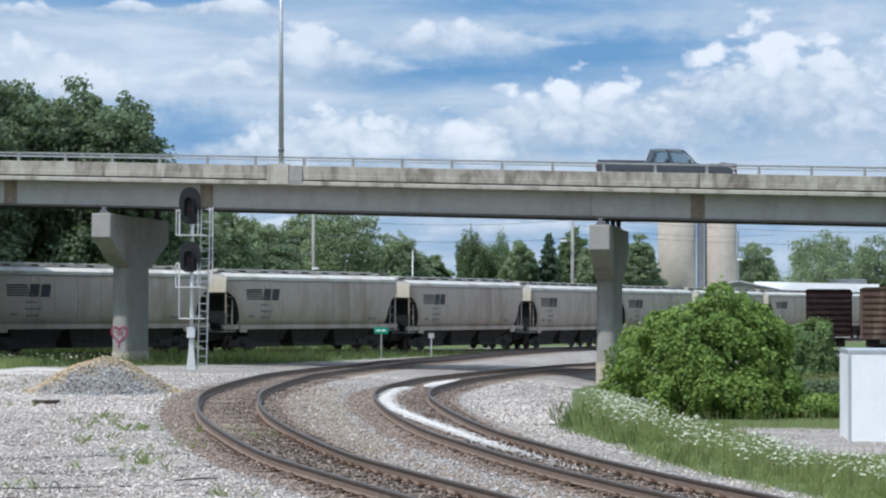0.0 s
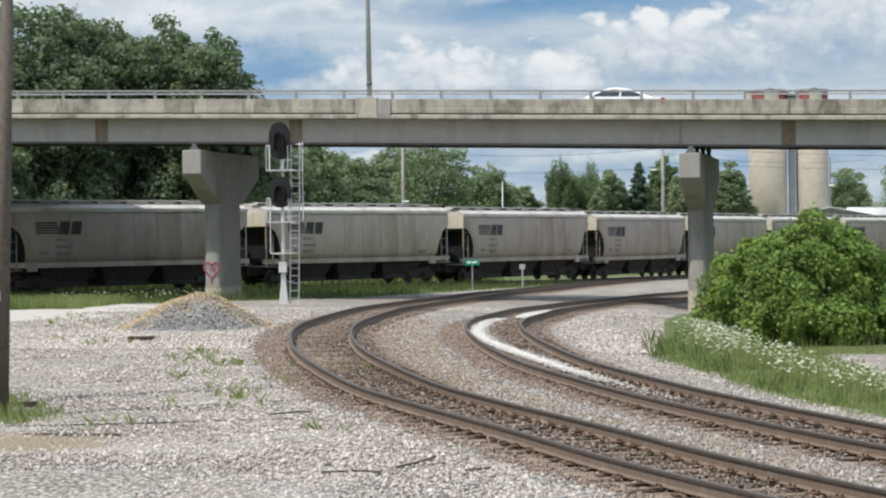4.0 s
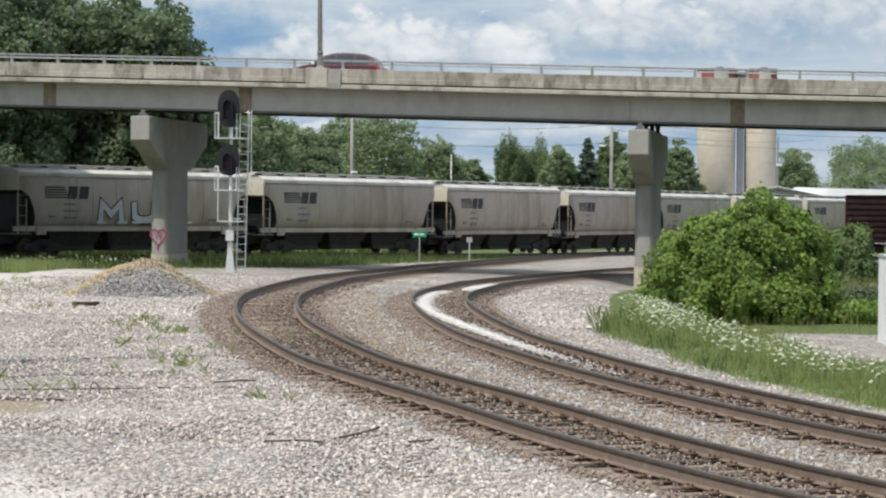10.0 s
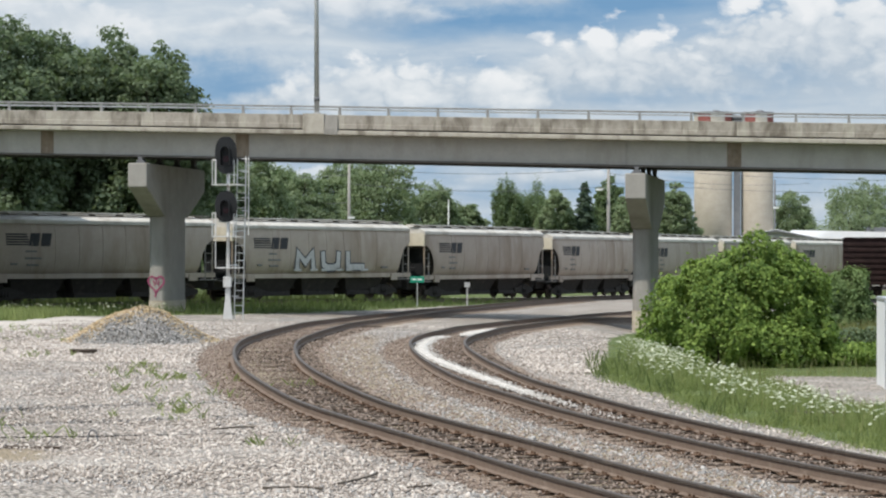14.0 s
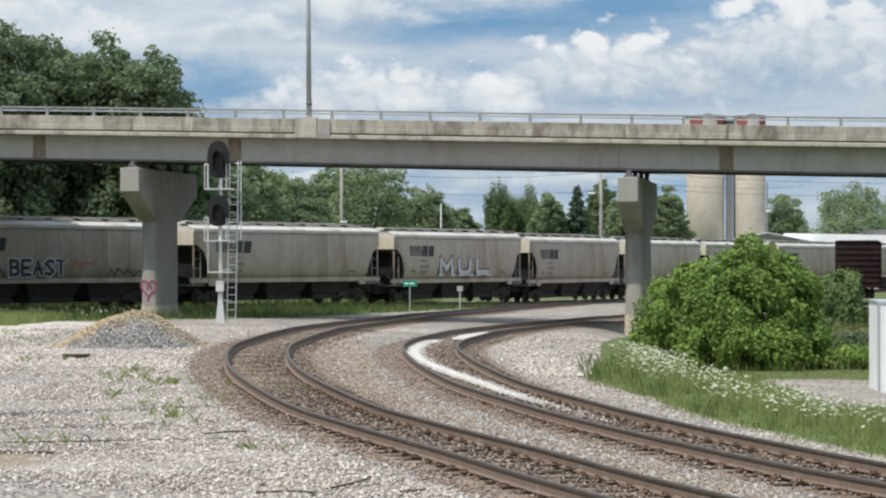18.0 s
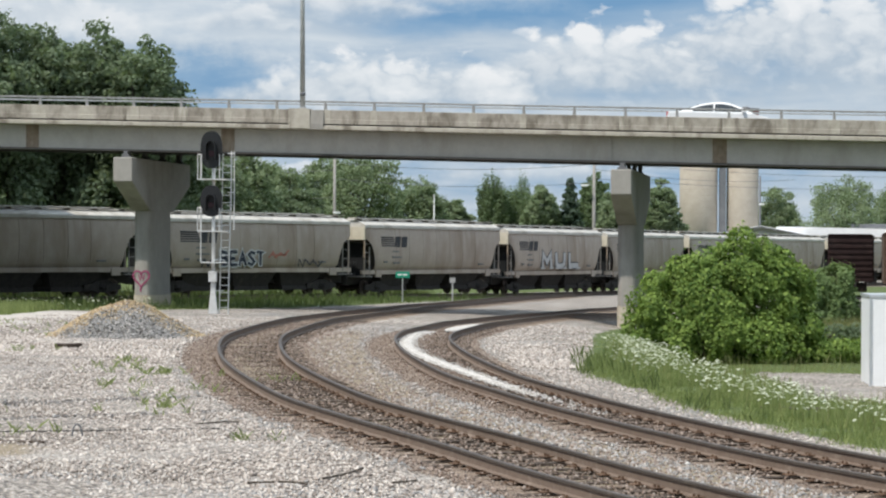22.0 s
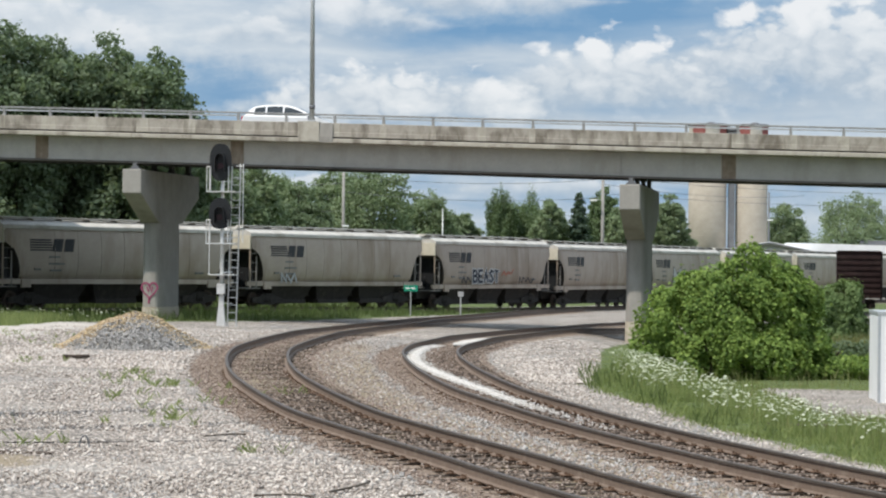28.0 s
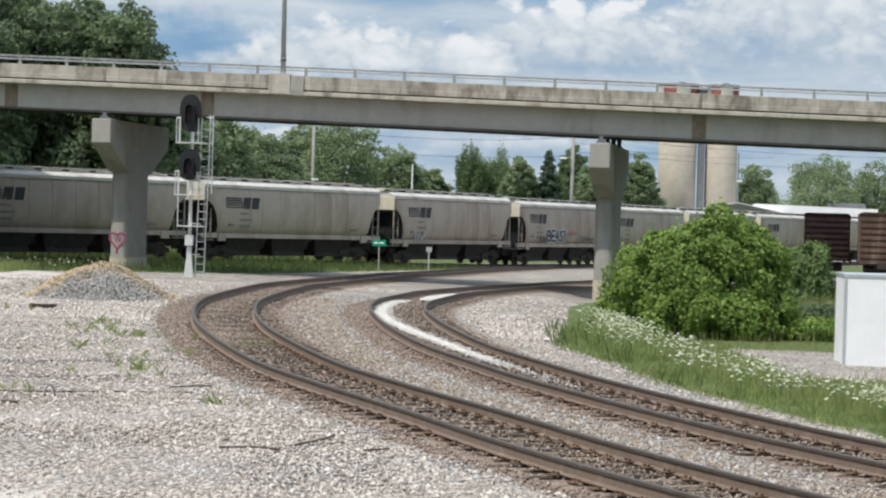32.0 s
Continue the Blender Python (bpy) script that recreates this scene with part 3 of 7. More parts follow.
def verge_edge(y):
    return np.interp(y, [20, 32.3, 33.5, 36.3, 39, 43.8, 47, 51, 60, 71.5, 85, 97, 120], [9.5, 6.4, 5.9, 5.3, 4.5, 4.1, 3.4, 3.4, 4.2, 5.05, 6.6, 8.3, 15])


def far_edge(x):
    """Where the turf before the far line begins."""
    return np.interp(x, [-40, -24, -20, -14, -11.2, -6, -1.4, 4, 12], [60, 66, 84, 90, 94, 104, 120, 139, 160])


def main_y(x):
    return np.interp(x, MAIN[:, 0], MAIN[:, 1])


def dusty(x, y):
    """Fine trodden dust near the standpoint."""
    return np.exp(-(((x + 4.3) / 1.5) ** 2 + ((y - 20.3) / 3.0) ** 2)) + 0.5 * np.exp(-(((x + 7.5) / 2.5) ** 2 + ((y - 26.0) / 2.0) ** 2))


def greyish(x, y):
    """Grey stone mixed into the limestone."""
    return 0.8 * np.exp(-(((x + 1.5) / 1.5) ** 2 + ((y - 24.4) / 2.2) ** 2)) + 0.5 * np.exp(-(((x + 8.5) / 3.0) ** 2 + ((y - 46.0) / 5.0) ** 2))


def build_ground():
    xs = np.r_[-2500, -900, -350, -140, -80, -55, -40, -32, -28, np.arange(-25, 25.01, 0.5), 28, 32, 40, 55, 80, 140, 350, 900, 2500]
    ys = np.r_[-600, -150, -40, -10, 0, 6, 10, 13, np.arange(15, 130.01, 0.5), np.arange(132, 200, 3), 215, 240, 280, 350, 480, 800, 1500, 3500]
    X, Y = np.meshgrid(xs, ys)
    x, y = X.ravel(), Y.ravel()
    z = ground_z(x, y)
    lump = np.array([noise.noise((a * 0.5, b * 0.5, 0.0)) * 0.05 + noise.noise((a * 1.6, b * 1.6, 3.0)) * 0.018 for a, b in zip(x, y)])
    da, db, dm = near(TRACK_A, x, y), near(TRACK_B, x, y), near(MAIN, x, y)
    d = np.minimum(np.minimum(da, db), dm)
    z = z + lump * ease(1.6, 3.2, d) - 0.03 * ease(1.6, 1.2, d)
    w, h = len(xs), len(ys)
    faces = [(j * w + i, j * w + i + 1, (j + 1) * w + i + 1, (j + 1) * w + i) for j in range(h - 1) for i in range(w - 1)]
    me = raw("ground", np.c_[x, y, z].tolist(), faces, "ground")
    me.shade_smooth()
    grass = ease(-0.3, 0.5, x - verge_edge(y)) * (y < 120)
    grass = np.maximum(grass, ease(-0.8, 1.0, y - far_edge(x)))
    grass = np.maximum(grass, ease(-15.2, -15.9, x) * ease(78, 80, y))
    pale = ease(1.5, 3.5, y - main_y(x)) * ease(16, 12, y - main_y(x)) * ease(-3, 3, x) * ease(40, 34, x)
    grass = grass * (1 - pale) * ease(1.9, 2.6, d)
    drive = ease(7.6, 8.4, x) * ease(46, 48, y) * ease(58, 56, y)
    grass = grass * (1 - drive)
    grass = np.where((np.abs(x) > 60) | (y > 240), 1.0, grass)
    bed = np.maximum(ease(1.75, 1.3, d), 0.75 * ease(1.85, 1.4, da) * ease(70, 50, y))
    soil = 0.75 * ease(3.3, 2.0, da) * ease(5.8, 5.0, da + db) * ease(72, 62, y) + 1.1 * np.exp(-(((x + 6.4) / 1.3) ** 2 + ((y - 29.3) / 1.3) ** 2)) + 0.6 * np.exp(-(((x + 2.5) / 0.9) ** 2 + ((y - 50) / 9) ** 2)) + 0.45 * np.exp(-(((x + 2.2) / 1.6) ** 2 + ((y - 80) / 12) ** 2))
    fine = np.maximum(dusty(x, y), 0.75 * ease(-11.5, -13, x) * ease(64, 67, y) * ease(90, 84, y))
    grey = np.maximum(greyish(x, y), 0.75 * ease(5.8, 5.2, da + db) * ease(76, 66, y))
    two = me.color_attributes.new("zone_two", "FLOAT_COLOR", "POINT")
    two.data.foreach_set("color", np.c_[fine, grey, np.zeros_like(x), np.ones_like(x)].ravel().astype(np.float32))
    att = me.color_attributes.new("zone", "FLOAT_COLOR", "POINT")
    att.data.foreach_set("color", np.c_[grass, bed, soil, np.ones_like(x)].ravel().astype(np.float32))
    tagged(new("ground", me), "pale crushed limestone yard with turf verges", "ground", kind="structure")


build_ground()

# ---------------------------------------------------------------- railway tracks
RAIL = [(-0.07, 0.0), (0.07, 0.0), (0.07, 0.012), (0.012, 0.03), (0.012, 0.125), (0.036, 0.137), (0.036, 0.168), (0.024, 0.177), (-0.024, 0.177), (-0.036, 0.168), (-0.036, 0.137), (-0.012, 0.125), (-0.012, 0.03), (-0.07, 0.012)]
RAIL_MI = [0, 0, 0, 0, 0, 1, 1, 1, 1, 1, 0, 0, 0, 0]


def with_z(path, up=0.0):
    return [(p[0], p[1], gz(p[0], p[1]) + up) for p in path]


def build_track(name, path, label):
    track = thing(name, Matrix(), label, "railway track", kind="structure")
    for side in (-0.73, 0.73):
        bm = sweep(B(), with_z(offset(path, side), 0.015), RAIL, RAIL_MI)
        part("rail", bm, ["rail", "railtop"], track, "brown weathered steel running rail")
    return track


def tie_meshes():
    out = []
    for k in range(4):
        bm = box(B(), -1.3, 1.3, -0.115, 0.115, -0.16, 0.0, 0.012)
        rng = random.Random(k)
        for v in bm.verts:
            v.co += Vector((rng.uniform(-0.02, 0.02), rng.uniform(-0.008, 0.008), rng.uniform(-0.008, 0.004)))
        out.append(mesh_of("tie", bm, "tie"))
    bm = B()
    box(bm, -0.18, 0.18, -0.09, 0.09, 0.0, 0.014)
    for sx in (-0.1, 0.1):
        for sy in (-0.05, 0.05):
            box(bm, sx - 0.014, sx + 0.014, sy - 0.012, sy + 0.012, 0.014, 0.045)
    return out, mesh_of("tie_plate", bm, "plate")


def lay_ties(track, path, y0, y1, plates_to):
    ties, plate = tie_meshes()
    rng = random.Random(5)
    dirs = np.gradient(path, axis=0)
    for i in range(0, len(path)):
        x, y = path[i]
        if not y0 < y < y1:
            continue
        a = math.degrees(math.atan2(dirs[i, 1], dirs[i, 0])) - 90 + rng.uniform(-1, 1)
        z = gz(x, y) + (0.002 if y < 44 else -0.014) + rng.uniform(-0.018, 0.006)
        m = pose(x, y, z, rng.uniform(-0.5, 0.5), 0, a)
        t = part("tie", ties[i % 4], None, track, at=m)
        if y < plates_to:
            for s in (-0.73, 0.73):
                part("tie_plate", plate, None, track, at=m @ pose(s, 0, 0.014))


track_a = build_track("railway_track_outer", TRACK_A, "curved railway track with rusty rails on stone ballast")
track_b = build_track("railway_track_inner", TRACK_B, "curved railway track with pale spilled grain between rails")
track_m = build_track("railway_track_main", MAIN, "far railway track under the grain train")


SPILL_SIDE = -0.42 + 0.62 * ease(57, 44, TRACK_B[:, 1])[:, None]


def ribbon(path, side, half, up, rng, mat, name, lead=5.0):
    """A thin irregular layer lying along a track."""
    v, f = [], []
    p = offset(path, side)
    t = np.gradient(p, axis=0)
    t /= np.hypot(t[:, 0], t[:, 1])[:, None]
    n = len(p)
    for i in range(n):
        fade = min(1.0, i / lead, (n - 1 - i) / 5.0)
        a = half * fade * (0.9 + 0.5 * noise.noise((i * 0.11, 1.0, 0.0)) + rng.uniform(-0.2, 0.2))
        b = half * fade * (0.9 + 0.5 * noise.noise((i * 0.13, 7.0, 0.0)) + rng.uniform(-0.2, 0.2))
        for k, hgt in ((-b, 0.0), (-0.4 * b, up), (0.4 * a, up), (a, 0.0)):
            x, y = p[i, 0] + t[i, 1] * k, p[i, 1] - t[i, 0] * k
            v.append((x, y, gz(x, y) + 0.012 + hgt))
        if i:
            q = 4 * i
            f += [(q - 4 + j, q - 3 + j, q + 1 + j, q + j) for j in range(3)]
    return raw(name, v, f, mat)


M["grain"] = surf("spilled_grain", (0.44, 0.415, 0.38), (0.66, 0.635, 0.60), 16.0, 0.95, 0.5, (0.30, 0.265, 0.23), 4.5, 0.62)
pick = (TRACK_B[:, 1] > 40.5) & (TRACK_B[:, 1] < 66)
sel = TRACK_B[pick]
tagged(new("spilled_grain", ribbon(sel, SPILL_SIDE[pick], 0.165, 0.055, random.Random(2), "grain", "spilled_grain", 14.0)), "white spilled grain strip between the rails of a track", "spilled grain", kind="stuff")
sel = TRACK_B[(TRACK_B[:, 1] > 67.5) & (TRACK_B[:, 1] < 78)]
tagged(new("spilled_grain", ribbon(sel, 0.0, 0.42, 0.05, random.Random(3), "grain", "spilled_grain")), "white spilled grain patch across the track bed", "spilled grain", kind="stuff")

# ---------------------------------------------------------------- road bridge
BR_O, BR_E, BR_N = Vector((7.38, 93.0, 0)), Vector((0.982, -0.19, 0)), Vector((0.19, 0.982, 0))
BR_W = 10.6
BR_LEN = 150.0


def bridge_z(u):
    """Height of the parapet's top along the bridge."""
    v = u + 7.5
    return 9.07 - 0.0274 * v + 0.00009 * v * abs(v) * (1 if abs(v) < 40 else 40 / abs(v))


def bridge_pt(u, n=0.0, dz=0.0):
    p = BR_O + BR_E * u + BR_N * n
    return Vector((p.x, p.y, bridge_z(u) + dz))


def along(u0, u1, outline, step=2.2):
    """A strip along the bridge with an outline (n, dz below the parapet's top)."""
    bm = B()
    k = max(2, int(abs(u1 - u0) / step) + 1)
    rings = [[bm.verts.new(bridge_pt(u, n, dz)) for n, dz in outline] for u in np.linspace(u0, u1, k)]
    m = len(outline)
    for r0, r1 in zip(rings[:-1], rings[1:]):
        for i in range(m):
            bm.faces.new((r0[i], r0[(i + 1) % m], r1[(i + 1) % m], r1[i]))
    bm.faces.new(rings[0][::-1]), bm.faces.new(rings[-1])
    return bm


def deck_dz(n):
    """Roadway below the near parapet's top: the deck leans towards the railway."""
    return -0.70 + 0.030 * n


def build_bridge():
    br = thing("road_bridge", Matrix(), "weathered concrete road overpass with steel girders and metal railing", "bridge", kind="structure")
    W = BR_W
    part("deck", along(-BR_LEN, BR_LEN, [(0.1, deck_dz(0.1)), (W - 0.1, deck_dz(W - 0.1)), (W - 0.1, -0.64), (0.1, -0.86)], 6), "asphalt", br, "dark asphalt bridge deck")
    for sign, n0 in ((1, 0.0), (-1, W)):
        def q(n):
            return n0 + sign * n
        part("slab_edge", along(-BR_LEN, BR_LEN, [(q(-0.10), -0.69), (q(0.04), -0.65), (q(0.5), -0.65), (q(0.5), -0.86), (q(-0.02), -0.86), (q(-0.10), -0.83)], 6), "concrete_pale", br, "stained concrete slab edge")
    # parapet in cast lengths with open joints, near side; one strip on the far side
    step = 2.17
    rng = random.Random(11)
    widths = {i: rng.uniform(0.12, 0.36) for i in range(-28, 30)}
    for i in range(-27, 28):
        u = i * step
        shape = [(0.0, 0.0), (0.02, 0.012), (0.26, 0.012), (0.28, 0.0), (0.30, -0.59), (-0.02, -0.59), (-0.02, -0.40), (0.0, -0.385)]
        w, w_next = widths[i], widths[i + 1]
        part("parapet_panel", along(u + 0.6 - w, u + 0.6 + w, shape, 2.2), "concrete_pale", br)
        part("parapet_panel", along(u + 0.6 + w + 0.004, u + step + 0.6 - w_next - 0.004, shape, 2.2), "concrete", br)
    # a dark strip stands in for the shadow line under the parapet
    part("drip_groove", along(-60, 60, [(0.05, -0.56), (0.28, -0.56), (0.28, -0.66), (0.05, -0.66)], 6), "girder_dark", br, "dark strip painted as the shadow under the parapet")
    part("parapet_far", along(-BR_LEN, BR_LEN, [(W - 0.28, 0.55), (W, 0.55), (W, -0.62), (W - 0.28, -0.62)], 6), "concrete", br)
    for u0, u1 in ((-BR_LEN, -27 * step), (28 * step, BR_LEN)):
        part("parapet_end", along(u0, u1, [(0.0, 0.0), (0.28, 0.0), (0.28, -0.62), (0.0, -0.62)], 6), "concrete", br)
    # lamp pilaster and stained joint
    part("pilaster", along(-14.0, -13.05, [(-0.10, 0.05), (0.34, 0.05), (0.34, -0.80), (-0.12, -0.80)]), "concrete_pale", br, "pale concrete lamp pilaster")
    part("joint_cover", along(-13.03, -12.45, [(-0.025, 0.0), (0.29, 0.02), (0.29, -0.85), (-0.125, -0.85), (-0.125, -0.6)]), "concrete_pier", br, "dark grey joint cover")
    # girders: fascia and three inner ones
    for k in range(4):
        n = 0.55 + k * 2.55
        up = 0.022 * (n - 0.55)
        part("girder", along(-BR_LEN, BR_LEN, [(n - 0.012, -0.86 + up), (n + 0.012, -0.86 + up), (n + 0.012, -1.87 + up), (n - 0.012, -1.87 + up)], 6), "girder", br, "grey painted steel girder web")
        # flange colour holds the shade under the deck
        part("girder_flange", along(-BR_LEN, BR_LEN, [(n - 0.14, -1.875 + up), (n + 0.16, -1.875 + up), (n + 0.16, -1.95 + up), (n - 0.14, -1.95 + up)], 6), "girder_dark", br, "girder flange with the deck's shade in its dark colour")
    for u in (-25.95, -16.9, 4.55, 26.0):
        part("hinge_plate", along(u - 0.30, u + 0.30, [(0.52, -0.865), (0.545, -0.865), (0.545, -1.87), (0.52, -1.87)]), "rust_stain", br, "rust-stained hinge plate")
    for u in np.arange(-44, 45, 4.4):
        bm = along(u - 0.01, u + 0.01, [(0.45, -0.87), (0.54, -0.87), (0.54, -1.86), (0.45, -1.86)])
        if abs(u - 4.55) > 1 and abs(u + 16.9) > 1 and int(u) % 3 == 0:
            part("stiffener", bm, "girder", br)
        else:
            bm.free()
    # railing
    part("top_rail", along(-60, 60, [(0.08, 0.40), (0.13, 0.41), (0.18, 0.40), (0.18, 0.33), (0.08, 0.33)], 2.17), "railing", br, "galvanised metal railing tube")
    for i in range(-27, 28):
        u = i * step + 0.6
        bm = B()
        p = bridge_pt(u, 0.13)
        e = BR_E
        prism(bm, [(-0.05, 0.0), (0.09, 0.0), (0.05, 0.36), (-0.03, 0.36)], -0.045, 0.045, "y")
        part("railing_post", bm, "railing", br, at=Matrix.Translation(p) @ pose(0, 0, 0, 0, 0, math.degrees(math.atan2(e.y, e.x))))
    part("far_rail", along(-60, 60, [(W - 0.18, 0.92), (W - 0.08, 0.92), (W - 0.08, 0.85), (W - 0.18, 0.85)], 6), "galv", br)
    return br


bridge = build_bridge()


def build_pier(u, label):
    """Hammerhead pier: a blade column and a tapered cap across the bridge's width."""
    p = BR_O + BR_E * u
    turn = math.degrees(math.atan2(BR_E.y, BR_E.x))
    top = bridge_z(u) - 2.24
    base = gz(p.x, p.y + 5) - 0.6
    pier = thing("bridge_pier", Matrix.Translation((p.x, p.y, 0)) @ pose(0, 0, 0, 0, 0, turn), label, "bridge pier", "bridge piers", "structure")
    w = 0.44
    n0, n1 = 0.02, 8.55
    c0, c1 = 2.70, 5.85
    bm = prism(B(), [(n0, top), (n1, top), (n1, top - 1.06), (c1 + 0.15, top - 2.3), (c0 - 0.15, top - 2.3), (n0, top - 1.06)], -w, w, "x")
    bmesh.ops.bevel(bm, geom=list(bm.edges), offset=0.03, segments=1, affect="EDGES")
    part("cap", bm, "concrete_pier", pier, "smooth grey concrete hammerhead cap")
    oval = []
    for k in range(28):
        a = 2 * math.pi * k / 28
        cx, cy = math.cos(a), math.sin(a)
        oval.append((w * 1.08 * math.copysign(abs(cx) ** 0.45, cx), (c0 + c1) / 2 + (c1 - c0) / 2 * math.copysign(abs(cy) ** 0.45, cy)))
    bm = prism(B(), oval, base, top - 2.25, "z")
    part("column", bm, "concrete_pier", pier, "grey concrete blade column")
    big = [(x * 1.06, (c0 + c1) / 2 + (y - (c0 + c1) / 2) * 1.03) for x, y in oval]
    bm = prism(B(), big, base, base + (1.45 if u > -5 else 1.15), "z")
    part("footing", bm, "concrete_raw", pier, "sandy worn concrete base of column")
    for k in range(4):
        n = 0.55 + k * 2.55
        if n > n1:
            continue
        bm = B()
        up = top + 0.29 + 0.022 * (n - 0.55)
        prism(bm, [(-0.24, top), (0.24, top), (0.20, top + 0.06), (0.07, top + 0.20), (0.11, up), (-0.11, up), (-0.07, top + 0.20), (-0.20, top + 0.06)], n - 0.17, n + 0.17, "y")
        part("bearing", bm, "pipe_dark" if k == 0 else "girder_dark", pier, "dark rocker bearing")
    return pier, turn


pier_l, TURN = build_pier(-21.55, "grey concrete hammerhead bridge pier with pink heart graffiti")
pier_r, _ = build_pier(0.45, "grey concrete hammerhead bridge pier beside a vine thicket")
for u in (-43.5, 22.5, 44.5):
    build_pier(u, "grey concrete hammerhead bridge pier")


def stroke(bm, pts, r, flat="y"):
    """A painted stroke: one thin raised band through points (a, b) in a plane."""
    loop = (Vector(pts[0]) - Vector(pts[-1])).length < 1e-6
    q = [Vector(p) for p in (pts[:-1] if loop else pts)]
    m = len(q)
    rows = []
    for i, p in enumerate(q):
        d0 = (p - q[i - 1]) if i or loop else (q[1] - p)
        d1 = (q[(i + 1) % m] - p) if i < m - 1 or loop else d0
        d0, d1 = d0.normalized(), d1.normalized()
        s = Vector((-d0.y - d1.y, d0.x + d1.x))
        s = s.normalized() if s.length > 0.05 else Vector((-d0.y, d0.x))
        w = min(1.7, 1 / max(0.3, abs(s.dot(Vector((-d1.y, d1.x))))))
        tip = (d0 if i else -d0) * r * 0.6 if not loop and i in (0, m - 1) else Vector((0, 0))
        a, b = p + tip + s * r * w, p + tip - s * r * w
        rows.append([bm.verts.new(v) for v in ((a.x, -0.003, a.y), (b.x, -0.003, b.y), (b.x, 0.003, b.y), (a.x, 0.003, a.y))])
    for i in range(m if loop else m - 1):
        u, v = rows[i], rows[(i + 1) % m]
        for k in range(4):
            bm.faces.new((u[k], u[(k + 1) % 4], v[(k + 1) % 4], v[k]))
    if not loop:
        bm.faces.new(rows[0][::-1]), bm.faces.new(rows[-1])
    return bm


heart = [(0.42 * math.sin(t) ** 3 * 0.9, 0.026 * (13 * math.cos(t) - 5 * math.cos(2 * t) - 2 * math.cos(3 * t) - math.cos(4 * t))) for t in np.linspace(0, 2 * math.pi, 25)]
bm = stroke(B(), heart, 0.035)
stroke(bm, [(-0.12, 0.12), (-0.05, -0.1), (0.02, 0.12), (0.1, -0.1), (0.14, 0.12)], 0.03)
stroke(bm, [(0, -0.42), (-0.03, -0.6)], 0.04)
part("graffiti_heart", bm, "spray_pink", pier_l, "pink sprayed heart", at=pose(-0.02, 2.685, 1.86))

# lamp post on the bridge
lp = bridge_pt(-13.42, 0.1, 0.05)
lamp = thing("street_lamp", Matrix.Translation(lp), "tall tapered galvanised steel lamp post on the bridge parapet", "street lamp")
part("base", box(B(), -0.17, 0.17, -0.17, 0.17, 0, 0.05, 0.01), "galv", lamp)
part("pole", tube(B(), (0, 0, 0.05), (-0.06, 0, 10.2), 0.115, 0.065, 14), "galv", lamp, "tapered steel pole")
part("collar", tube(B(), (0, 0, 0.55), (0, 0, 0.72), 0.125, 0.125, 14), "pipe_dark", lamp, "dark band round the pole")
part("arm", cord(B(), [(-0.06, 0, 10.0), (-0.02, 1.0, 10.35), (0.0, 2.4, 10.5)], 0.04), "galv", lamp)
part("lamp_head", box(B(), -0.15, 0.15, 2.2, 2.9, 10.42, 10.58, 0.04), "galv", lamp)


